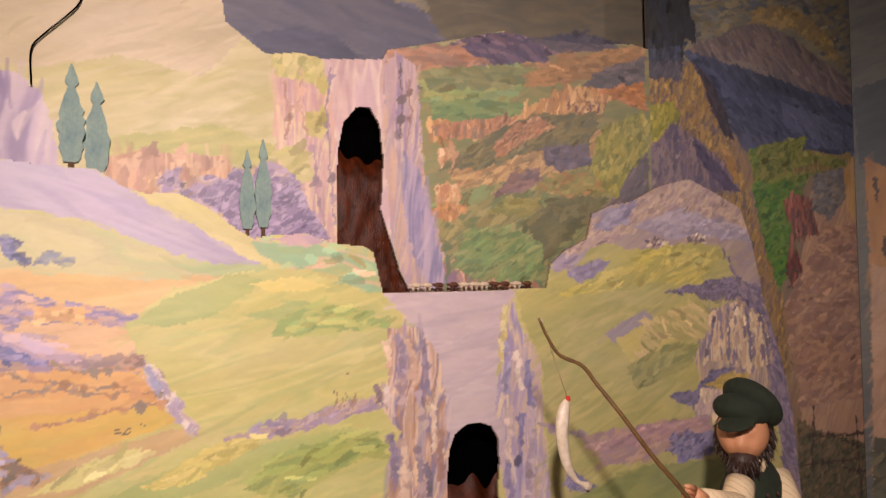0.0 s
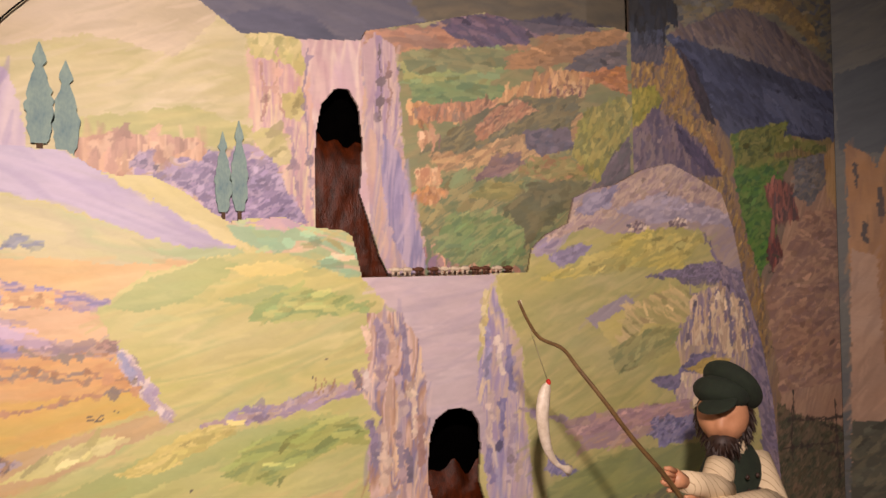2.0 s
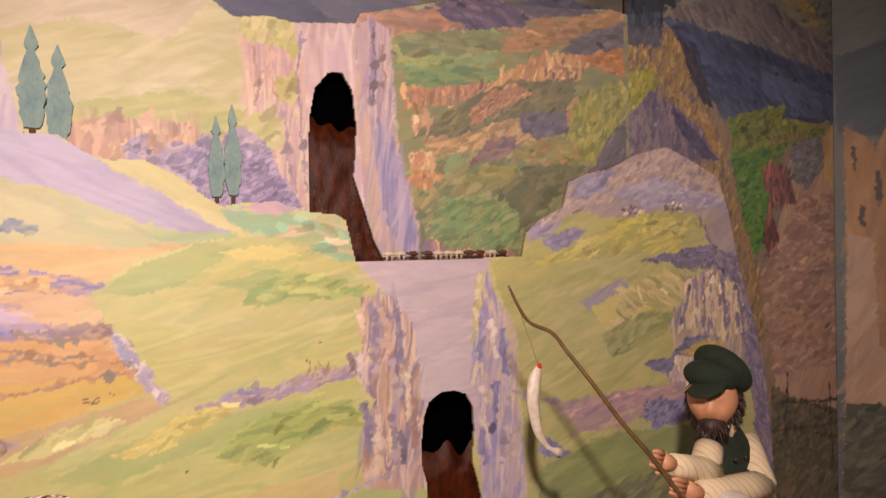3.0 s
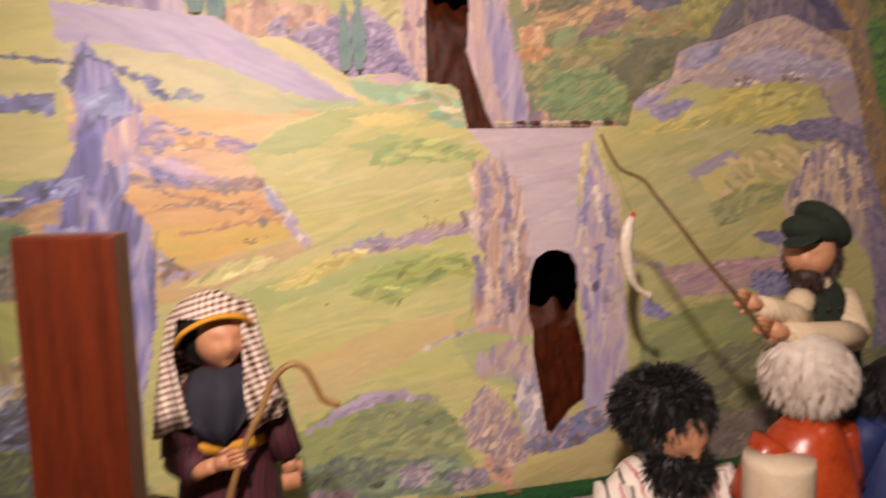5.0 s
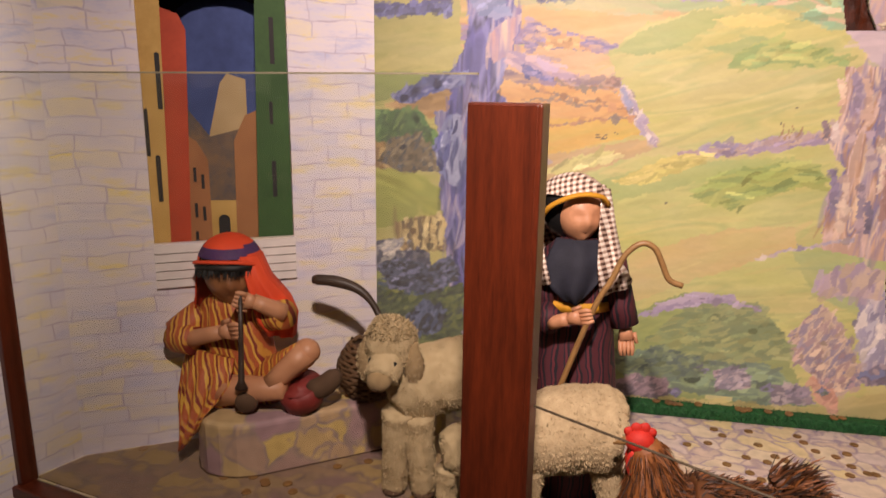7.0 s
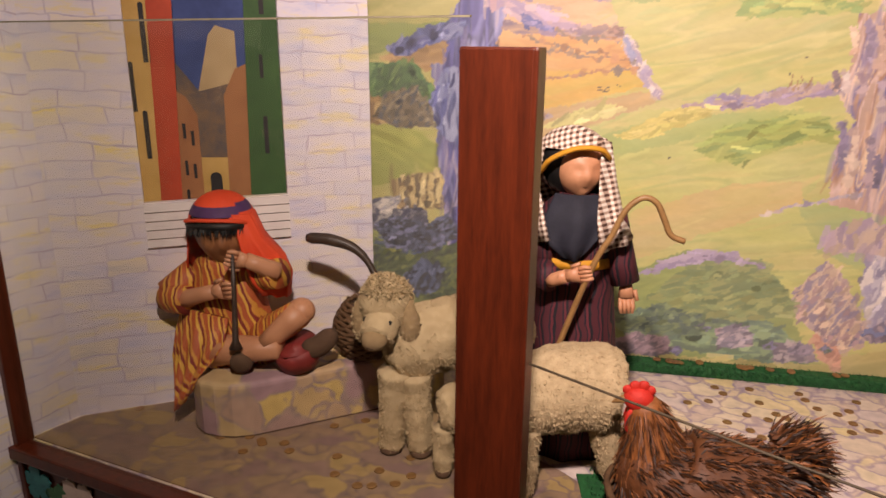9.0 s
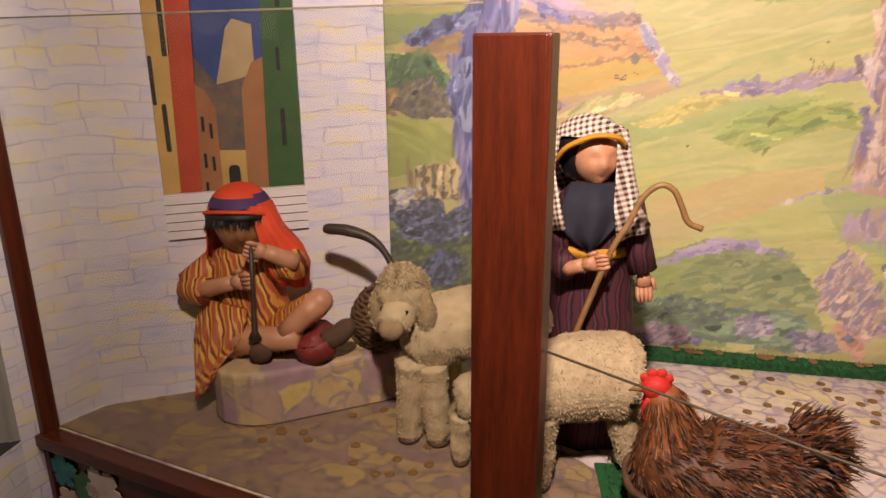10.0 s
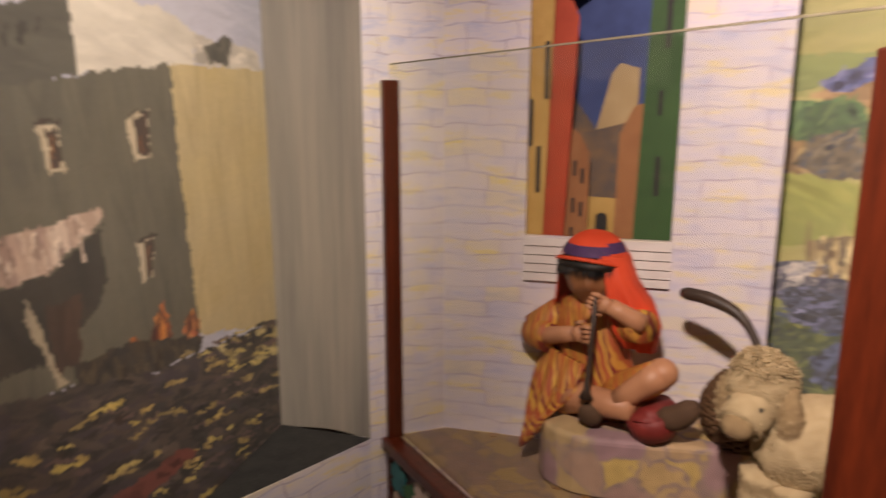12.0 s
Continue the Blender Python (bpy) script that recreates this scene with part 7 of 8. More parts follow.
# ---- hen on a nest ----
def hen():
    rng = random.Random(7)
    bm = bmesh.new()
    tube(bm, smooth_path([(-0.605, 1.2, 0.70), (-0.56, 1.2, 0.63), (-0.47, 1.2, 0.615), (-0.38, 1.2, 0.64), (-0.31, 1.2, 0.67)], 12), [0.05, 0.075, 0.09, 0.1, 0.108, 0.11, 0.105, 0.098, 0.088, 0.075, 0.06, 0.03], 0, 18)
    tube(bm, smooth_path([(-0.585, 1.2, 0.68), (-0.595, 1.2, 0.745), (-0.615, 1.2, 0.80)], 8), [0.062, 0.056, 0.05, 0.045, 0.04, 0.036, 0.034, 0.026], 1, 14)
    bm.normal_update()
    body = seats_on(bm, rng, 16000, lambda f: f.material_index == 0)
    neck = seats_on(bm, rng, 4200, lambda f: f.material_index == 1)
    spikes(bm, body, 0.030, 0.0017, [0, 0, 1, 2, 2], rng, (1.3, 0, -0.3), 0.5)
    spikes(bm, neck, 0.034, 0.0016, [0, 0, 1, 1, 2], rng, (0.5, 0, -1.4), 0.35)
    tail = [((-0.33 + rng.uniform(-0.03, 0.03), 1.2 + rng.uniform(-0.05, 0.05), 0.69 + rng.uniform(-0.04, 0.05)), (0.85, rng.uniform(-0.3, 0.3), rng.uniform(-0.05, 0.75))) for _ in range(2200)]
    spikes(bm, tail, 0.062, 0.0028, [0, 0, 1, 2, 2], rng, (0, 0, 0.25), 0.55)
    hc = Vector((-0.622, 1.195, 0.803))
    ell(bm, hc, (0.03, 0.024, 0.026), 3, 12, 8)
    for k, (dx, dz, r) in enumerate(((-0.022, 0.018, 0.010), (-0.008, 0.026, 0.012), (0.008, 0.028, 0.012), (0.022, 0.020, 0.010))):
        ell(bm, hc + Vector((dx, 0, dz)), (r, 0.006, r), 3, 10, 8)
    for s in (-1, 1):
        ell(bm, hc + Vector((-0.012, s * 0.012, -0.045)), (0.013, 0.006, 0.028), 3, 10, 8)
    tube(bm, [hc + Vector((-0.025, 0, -0.002)), hc + Vector((-0.05, 0, -0.012))], [0.010, 0.002], 4, 8)
    return tagged(part("hen_figure", bm, FEATHERS + [RED, CANE]), "brown feathered hen figure sitting in a nest basket", "hen")


hen()
nest = tagged(new("nest_basket"), "low wicker nest basket under the hen", "basket")
for k in range(9):
    bm = bmesh.new()
    r = 0.15 + 0.005 * k
    ring = [Vector((-0.47 + r * 1.05 * math.cos(a), 1.19 + r * 0.8 * math.sin(a), 0.512 + k * 0.012 + 0.003 * math.sin(a * 14 + k * math.pi))) for a in (2 * math.pi * j / 48 for j in range(49))]
    tube(bm, ring, [0.008] * 49, 0, 6, False)
    part("strand", bm, DARKWICKER, nest)
bm = bmesh.new()
box(bm, (-0.47, 1.2, 0.503), (0.46, 0.40, 0.006), 8, 0.002)
rng = random.Random(5)
spikes(bm, [((-0.47 + rng.uniform(-0.23, 0.23), 1.2 + rng.uniform(-0.2, 0.2), 0.508), (0, 0, 1)) for _ in range(1500)], 0.018, 0.002, [0], rng, (0, 0, 0), 0.5)
tagged(part("artificial_grass", bm, GREEN), "dark green artificial grass under the nest", "", "", "stuff")


# ---- figures in the middle of the stage ----
def basket_man():
    rng = random.Random(11)
    bm = bmesh.new()
    mats = [SKIN, SHIRT, BLACKHAIR]
    x, y = 0.258, 1.5
    tube(bm, [(x, y + 0.02, 0.5), (x, y + 0.02, 0.62), (x, y + 0.01, 0.72), (x, y, 0.79), (x, y, 0.83)], [(0.19, 0.13), (0.185, 0.125), (0.165, 0.105), (0.12, 0.08), (0.05, 0.05)], 1, 24)
    for s in (-1, 1):
        limb(bm, (x + s * 0.13, y, 0.76), (x + s * 0.19, y - 0.08, 0.60), 0.055, 0.05, 1)
        limb(bm, (x + s * 0.19, y - 0.08, 0.60), (x + s * 0.12, y - 0.18, 0.60), 0.05, 0.04, 1)
        mitt(bm, (x + s * 0.12, y - 0.18, 0.60), (x + s * 0.07, y - 0.22, 0.62), 0, 0.02)
    head(bm, (x + 0.01, y - 0.03, 0.885), 0.078, (0.15, -0.9, -0.4), 0)
    ell(bm, (x - 0.003, y + 0.01, 0.945), (0.115, 0.1, 0.088), 2, 18, 12)
    ell(bm, (x + 0.0, y - 0.06, 0.812), (0.075, 0.05, 0.055), 2, 14, 10)
    bm.normal_update()
    spikes(bm, seats_on(bm, rng, 9000, lambda f: f.material_index == 2), 0.034, 0.0017, [2], rng, (0, 0, -0.5), 0.7)
    return tagged(part("basket_weaver_doll", bm, mats), "black-haired bearded doll in a striped shirt holding a basket", "doll")


basket_man()


def wicker_tray(centre, tilt_m, r0):
    root = tagged(new("wicker_tray"), "shallow golden wicker basket held by the bearded doll", "basket")
    root.matrix_world = Matrix.Translation(centre) @ tilt_m
    bm = bmesh.new()
    for k in range(15):
        r = 0.012 + r0 * k / 14
        h = 0.05 * (k / 14) ** 2.2
        ring = [Vector((r * math.cos(a), r * math.sin(a), h + 0.003 * math.sin(a * 20 + k * math.pi))) for a in (2 * math.pi * j / 60 for j in range(61))]
        tube(bm, ring, [0.0056] * 61, 0, 6, False)
    part("weave", bm, WICKER, root)
    bm = bmesh.new()
    for j in range(30):
        a = 2 * math.pi * j / 30
        tube(bm, [(r0 * t * math.cos(a), r0 * t * math.sin(a), 0.05 * t ** 2.2 - 0.002) for t in (0.08, 0.4, 0.7, 1.05)], [0.003] * 4, 0, 5)
    part("ribs", bm, WICKER, root)
    bm = bmesh.new()
    ring = [Vector(((r0 + 0.018) * math.cos(a), (r0 + 0.018) * math.sin(a), 0.056)) for a in (2 * math.pi * j / 60 for j in range(61))]
    tube(bm, ring, [0.009] * 61, 0, 8, False)
    part("rim", bm, WICKER, root)


wicker_tray((0.21, 1.335, 0.585), pose(0, 0, 0, 62, 0, 10), 0.135)


def seated_back(x, y, top, hair, cloth, label, seed):
    rng = random.Random(seed)
    bm = bmesh.new()
    mats = [SKIN, cloth, hair]
    tube(bm, [(x, y, 0.5), (x, y, 0.66), (x, y, 0.80), (x, y, 0.88), (x, y, 0.93)], [(0.16, 0.13), (0.15, 0.12), (0.12, 0.1), (0.09, 0.075), (0.04, 0.04)], 1, 24)
    roughen(bm, 0.012, 14)
    for s in (-1, 1):
        limb(bm, (x + s * 0.09, y, 0.87), (x + s * 0.15, y + 0.02, 0.72), 0.05, 0.042, 1)
        limb(bm, (x + s * 0.15, y + 0.02, 0.72), (x + s * 0.08, y + 0.12, 0.68), 0.042, 0.035, 1)
        mitt(bm, (x + s * 0.08, y + 0.12, 0.68), (x + s * 0.05, y + 0.17, 0.69), 0, 0.02)
    head(bm, (x, y + 0.02, top - 0.1), 0.078, (0.3, 0.8, -0.2), 0)
    ell(bm, (x, y - 0.002, top - 0.088), (0.1, 0.094, 0.09), 2, 18, 12)
    bm.normal_update()
    spikes(bm, seats_on(bm, rng, 7000, lambda f: f.material_index == 2), 0.030, 0.0015, [2], rng, (0, 0, -1.5), 0.35)
    return tagged(part("seated_doll", bm, mats), label, "doll", "dolls seated round the well")


seated_back(0.575, 1.4, 1.125, WHITEHAIR, SATIN, "white-haired doll in an orange satin robe", 21)
seated_back(0.89, 1.42, 1.035, BLACKHAIR, plain("blue_cloth", "16204a", "24346a", 0.6, 30, 0.3), "dark-haired doll in blue seated beside the others", 22)

bm = bmesh.new()
tube(bm, [(0.45, 1.34, 0.5), (0.45, 1.34, 0.84), (0.45, 1.34, 0.858), (0.45, 1.34, 0.85), (0.45, 1.34, 0.80)], [0.075, 0.078, 0.076, 0.062, 0.06], 0, 30)
tagged(part("cream_drum", bm, plain("cream_card", "c9b596", "dccbb0", 0.7, 20, 0.2)), "cream cylinder with an open top beside the seated doll", "drum")


def fisherman():
    rng = random.Random(31)
    bm = bmesh.new()
    mats = [SKIN, LINEN, GREENFELT, BROWNHAIR]
    y = 1.52
    tube(bm, [(0.78, y, 0.5), (0.78, y, 0.8), (0.765, y, 0.95), (0.755, y, 1.06), (0.745, y, 1.15), (0.735, y, 1.205), (0.725, y, 1.23)], [(0.12, 0.1), (0.115, 0.1), (0.11, 0.09), (0.1, 0.08), (0.092, 0.072), (0.06, 0.05), (0.04, 0.04)], 2, 24)
    tube(bm, [(0.735, y, 1.20), (0.722, y, 1.235)], [(0.055, 0.05), (0.042, 0.042)], 1, 16)
    c = Vector((0.705, y - 0.01, 1.297))
    head(bm, c, 0.066, (-0.75, -0.6, -0.1), 0)
    ell(bm, c + Vector((0.028, 0.02, -0.01)), (0.066, 0.064, 0.08), 3, 16, 12)
    ell(bm, c + Vector((-0.025, -0.022, -0.058)), (0.034, 0.032, 0.03), 3, 14, 10)
    bm.normal_update()
    spikes(bm, seats_on(bm, rng, 3000, lambda f: f.material_index == 3), 0.022, 0.0016, [3], rng, (0, 0, -1.4), 0.3)
    # flat cap with a peak
    ell(bm, c + Vector((0.040, 0.004, 0.070)), (0.078, 0.074, 0.040), 2, 24, 14, None, pose(0, 0, 0, 0, 48, 0))
    ell(bm, c + Vector((-0.004, 0.0, 0.056)), (0.066, 0.066, 0.040), 2, 20, 12, None, pose(0, 0, 0, 0, 16, 0))
    ell(bm, c + Vector((-0.056, -0.036, 0.040)), (0.046, 0.046, 0.007), 2, 18, 8, None, pose(0, 0, 0, 0, -24, 0))
    for k in range(3):
        for dx in (-0.022, 0.012):
            ell(bm, (0.728 + dx, y - 0.078 + k * -0.003, 1.165 - k * 0.032), (0.006, 0.004, 0.006), 3, 8, 6)
    # sleeves gathered at the wrists
    limb(bm, (0.815, y - 0.01, 1.18), (0.77, y - 0.09, 1.095), 0.036, 0.040, 1)
    limb(bm, (0.77, y - 0.09, 1.095), (0.55, y - 0.115, 1.125), 0.040, 0.026, 1)
    limb(bm, (0.66, y - 0.04, 1.19), (0.61, y - 0.07, 1.15), 0.034, 0.036, 1)
    limb(bm, (0.63, y - 0.07, 1.145), (0.485, y - 0.10, 1.195), 0.036, 0.024, 1)
    mitt(bm, (0.55, y - 0.115, 1.125), (0.465, y - 0.115, 1.155), 0, 0.022)
    mitt(bm, (0.485, y - 0.10, 1.195), (0.42, y - 0.105, 1.22), 0, 0.022)
    bmesh.ops.translate(bm, verts=bm.verts[:], vec=(-0.035, 0, 0))
    return tagged(part("fisherman_doll", bm, mats), "fisherman doll in a green cap and waistcoat holding a rod", "doll")


fisherman()
bm = bmesh.new()
rod = smooth_path([(0.46, 1.40, 1.12), (0.385, 1.41, 1.22), (0.32, 1.43, 1.30), (0.26, 1.45, 1.385), (0.215, 1.48, 1.455), (0.185, 1.49, 1.495), (0.135, 1.5, 1.520), (0.105, 1.5, 1.560), (0.085, 1.5, 1.60)], 40)
tube(bm, rod, [0.0062 - 0.003 * k / 39 for k in range(40)], 0, 8)
tagged(part("fishing_rod", bm, plain("rod_wood", "4c3820", "70542f", 0.5, 40, 0.3)), "crooked wooden fishing rod held by the fisherman doll", "rod")
bm = bmesh.new()
fx = smooth_path([(0.222, 1.6, 1.405), (0.211, 1.6, 1.375), (0.205, 1.6, 1.325), (0.216, 1.6, 1.26), (0.241, 1.6, 1.218), (0.277, 1.6, 1.197)], 18)
tube(bm, fx, [(r * 0.72, r * 0.55) for r in (0.006, 0.014, 0.018, 0.02, 0.022, 0.022, 0.022, 0.021, 0.02, 0.018, 0.016, 0.014, 0.012, 0.010, 0.008, 0.007, 0.012, 0.018)], 0, 12)
ell(bm, (0.222, 1.598, 1.405), (0.006, 0.006, 0.008), 1, 8, 6)
tube(bm, [(0.222, 1.6, 1.405), (0.09, 1.5, 1.60)], [0.0006, 0.0006], 0, 5)
tagged(part("fish_figure", bm, [plain("pale_fish", "b8a68e", "e0d4c4", 0.4, 60, 0.3), RED]), "pale fish hanging from the rod on a thread", "fish")


# ---- scenery pieces ----
def wet_rock(name, outline, y, label):
    """Brown wet rock behind an opening: a bulging, rough sheet with depth."""
    bm = bmesh.new()
    (x0, x1), (z0, z1) = outline
    nx, nz = 56, 64
    grid = []
    for j in range(nz):
        v = j / (nz - 1)
        row = []
        for i in range(nx):
            u = i / (nx - 1)
            bulge = 0.015 * math.sin(math.pi * u) ** 0.6
            p = Vector((x0 + (x1 - x0) * u, y, z0 + (z1 - z0) * v))
            n1 = noise.noise(Vector((p.x * 40, 1.0, p.z * 12))) * 0.010 + noise.noise(Vector((p.x * 90, 4.0, p.z * 60))) * 0.006
            top = max(0.0, v - 0.85) / 0.15
            p.y += -bulge + n1 * 0.55 + top * top * 0.03
            p.z += top * noise.noise(Vector((p.x * 22, 7.0, 0.0))) * 0.05
            row.append(bm.verts.new(p))
        grid.append(row)
    for a, b in zip(grid, grid[1:]):
        for i in range(nx - 1):
            f = bm.faces.new((a[i], a[i + 1], b[i + 1], b[i]))
            f.smooth = True
    return tagged(part(name, bm, WETROCK), label, "", "", "structure")


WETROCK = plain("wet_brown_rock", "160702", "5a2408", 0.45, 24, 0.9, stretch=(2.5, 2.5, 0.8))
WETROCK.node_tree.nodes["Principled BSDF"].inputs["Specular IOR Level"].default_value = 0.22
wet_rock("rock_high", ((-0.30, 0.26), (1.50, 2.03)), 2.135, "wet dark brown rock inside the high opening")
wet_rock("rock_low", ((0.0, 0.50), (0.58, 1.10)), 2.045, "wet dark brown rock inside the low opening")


def cypress(x, z0, z1, w, y, seed):
    rng = random.Random(seed)
    root = tagged(new("cypress_cutout"), "painted cut-out of a blue-green cypress tree", "tree", "cypress cut-outs on the hill")
    root.location = (x, y, z0)
    h = z1 - z0
    bm = bmesh.new()
    ups, downs = [], []
    for k in range(22):
        t = k / 21
        r = w * (0.5 * math.sin(math.pi * min(1, t * 1.02 + 0.16)) ** 0.8 if t < 0.8 else 0.5 * 0.55 * (1 - t) / 0.2 + 0.02)
        ups.append((r * rng.uniform(0.85, 1.12), h * (0.14 + 0.86 * t)))
        downs.append((-r * rng.uniform(0.85, 1.12), h * (0.14 + 0.86 * t)))
    polyplate(bm, ups + downs[::-1], lambda u, v, d: Vector((u, d, v)), 0.006)
    part("crown", bm, TEAL, root)
    bm = bmesh.new()
    polyplate(bm, [(-w * 0.14, -0.02), (w * 0.14, -0.02), (w * 0.1, h * 0.2), (-w * 0.1, h * 0.2)], lambda u, v, d: Vector((u, d + 0.001, v)), 0.005)
    part("trunk", bm, HOOF, root)


cypress(-0.818, 1.93, 2.20, 0.058, 2.078, 1)
cypress(-0.765, 1.905, 2.162, 0.055, 2.078, 2)
cypress(-0.418, 1.785, 2.022, 0.040, 2.078, 3)
cypress(-0.378, 1.785, 2.053, 0.042, 2.078, 4)

COWS = [plain("cow_cream", "c4b098", "dccab0", 0.8, 40, 0.2), plain("cow_brown", "4a2c1c", "6a402a", 0.8, 40, 0.2)]
rng = random.Random(8)
for k in range(11):
    bm = bmesh.new()
    x = 0.035 + 0.036 * k + rng.uniform(-0.006, 0.006)
    y, z = 2.045, 1.652
    tube(bm, [(x - 0.013, y, z + 0.012), (x - 0.006, y, z + 0.014), (x + 0.008, y, z + 0.013), (x + 0.014, y, z + 0.011)], [0.004, 0.0065, 0.0065, 0.004], 0, 8)
    ell(bm, (x - 0.017, y, z + 0.014), (0.005, 0.003, 0.004), 0, 8, 6)
    for dx in (-0.009, -0.005, 0.006, 0.010):
        tube(bm, [(x + dx, y, z + 0.01), (x + dx, y, z - 0.005)], [0.0016, 0.0012], 0, 5)
    tagged(part("cow_figure", bm, COWS[rng.random() < 0.4]), "tiny cow figure crossing the bridge", "cow", "cows on the bridge")
bm = bmesh.new()
box(bm, (0.22, 2.046, 1.643), (0.62, 0.05, 0.008), 0, 0.001)
tagged(part("ledge", bm, BACKING), "narrow ledge behind the bridge", "", "", "structure")
bm = bmesh.new()
tube(bm, smooth_path([(-0.899, 2.072, 2.14), (-0.9, 2.072, 2.22), (-0.877, 2.072, 2.257), (-0.838, 2.072, 2.299), (-0.803, 2.072, 2.343), (-0.792, 2.072, 2.393)], 18), [0.002] * 18, 0, 6)
tagged(part("dark_wire", bm, BLACK), "thin dark bent wire before the scenery", "wire")

# ---- the street behind the arched window ----
E0 = Vector((*EDGE, 0))


def win(u, v, w):
    return E0 + WD * u + WN * (0.022 + w * 0.42) + Vector((0, 0, v))


def flat_piece(name, pts, depth, mat, label, holes=(), holemat=None):
    root = tagged(new(name), label, "scenery flat", "street flats behind the window")
    bm = bmesh.new()
    polyplate(bm, pts, lambda u, v, w: win(u, v, depth + w), 0.006)
    part("board", bm, mat, root)
    for (u0, u1, v0, v1, arched) in holes:
        bm = bmesh.new()
        um, r = (u0 + u1) / 2, (u1 - u0) / 2
        p = [(u0, v0), (u1, v0)] + ([(um + r * math.cos(a), v1 - r * 0.6 + r * math.sin(a)) for a in (math.pi * k / 8 for k in range(9))] if arched else [(u1, v1), (u0, v1)])
        polyplate(bm, p, lambda u, v, w: win(u, v, depth - 0.003 + w), 0.0029)
        part("window", bm, holemat or BLACK, root)


YEL = plain("yellow_house_paint", "b8924a", "cfa860", 0.7, 12, 0.2)
REDP = plain("red_house_paint", "a83a1c", "c04a28", 0.7, 12, 0.2)
BRN = plain("brown_house_paint", "94603a", "ac7548", 0.7, 12, 0.2)
GRN = plain("green_house_paint", "2c4a22", "3c5c2c", 0.7, 12, 0.2)
DKW = plain("dark_window_paint", "1c1a1c", "2c2624", 0.7, 20, 0.1)
flat_piece("yellow_house_flat", [(0.69, 0.95), (0.565, 0.95), (0.545, 1.75), (0.56, 1.80), (0.69, 1.95)], 0.02, YEL, "yellow painted house flat behind the window", [(0.572, 0.584, 1.18, 1.30, True), (0.556, 0.568, 1.42, 1.56, True), (0.594, 0.604, 1.30, 1.42, True)], DKW)
flat_piece("red_house_flat", [(0.62, 0.95), (0.515, 0.95), (0.488, 1.62), (0.505, 1.66), (0.62, 1.70)], 0.09, REDP, "red painted house flat behind the window", [(0.566, 0.577, 1.14, 1.26, True), (0.552, 0.562, 1.42, 1.54, True)], DKW)
flat_piece("brown_house_flat", [(0.60, 0.95), (0.452, 0.95), (0.452, 1.28), (0.478, 1.33), (0.60, 1.42)], 0.19, BRN, "brown painted house flat with small windows", [(0.485, 0.493, 1.22, 1.26, False), (0.465, 0.473, 1.20, 1.24, False), (0.487, 0.495, 1.12, 1.16, False), (0.466, 0.474, 1.11, 1.15, False), (0.489, 0.497, 1.04, 1.08, False)], DKW)
flat_piece("gate_house_flat", [(0.46, 0.95), (0.355, 0.95), (0.355, 1.155), (0.46, 1.16)], 0.30, YEL, "cream gate house flat with a dark arch", [(0.40, 0.432, 1.0, 1.11, True)], DKW)
flat_piece("brown_tower_flat", [(0.385, 0.95), (0.30, 0.95), (0.30, 1.42), (0.345, 1.40), (0.378, 1.33)], 0.26, BRN, "brown house flat beside the green house")
flat_piece("green_house_flat", [(0.335, 0.95), (0.15, 0.95), (0.15, 1.95), (0.28, 1.95), (0.312, 1.80)], 0.03, GRN, "green painted house flat behind the window", [(0.275, 0.287, 1.18, 1.28, False), (0.278, 0.288, 1.38, 1.44, False), (0.268, 0.280, 1.54, 1.66, False)], DKW)
flat_piece("hill_flat", [(0.60, 0.95), (0.25, 0.95), (0.25, 1.33), (0.36, 1.36), (0.44, 1.34), (0.52, 1.45), (0.60, 1.43)], 0.34, plain("hill_paint", "4a4a50", "8a6a48", 0.7, 18, 0.3), "dark painted hill flat behind the houses")
flat_piece("pale_tower_flat", [(0.447, 1.32), (0.37, 1.32), (0.335, 1.34), (0.335, 1.50), (0.385, 1.515), (0.405, 1.49)], 0.36, plain("pale_tower_paint", "b09468", "c9ad80", 0.7, 18, 0.2), "pale painted tower on the hill")
bm = bmesh.new()
polyplate(bm, [(0.02, 0.9), (0.82, 0.9), (0.82, 2.2), (0.02, 2.2)], lambda u, v, w: win(u, v, 0.42 + w), 0.01)
tagged(part("window_sky", bm, plain("night_blue_paint", "2c3c70", "4a5c98", 0.7, 5, 0.1)), "blue painted sky board behind the houses", "", "", "structure")
bm = bmesh.new()
ring = [(0.02, 2.3), (0.02, 1.55), (0.235, 1.55), (0.25, 1.62)] + [(0.39 + 0.14 * math.cos(math.pi - math.pi * k / 10), 1.62 + 0.1 * math.sin(math.pi * k / 10)) for k in range(0, 11)] + [(0.56, 1.55), (0.82, 1.55), (0.82, 2.3)]
polyplate(bm, ring, lambda u, v, w: win(u, v, 0.24 + w), 0.008)
tagged(part("window_border", bm, BLACK), "dark arched cloth border over the street", "", "", "structure")

# white stepped sill under the window
SILLP = plain("white_sill_paint", "c4b8b4", "dcd2cc", 0.6, 14, 0.2)
root = tagged(new("window_sill"), "white ribbed sill panel under the arched window", "", "", "structure")
for k in range(5):
    bm = bmesh.new()
    z = 0.953 + k * 0.0235
    u0, u1 = 0.236, 0.605
    polyplate(bm, [(u0, z), (u1, z), (u1, z + 0.0205), (u0, z + 0.0205)], lambda u, v, w: E0 + WD * u - WN * (0.012 - w * 1.0 - (v - z) * 0.25) + Vector((0, 0, v)), 0.010)
    part("slat", bm, SILLP, root)

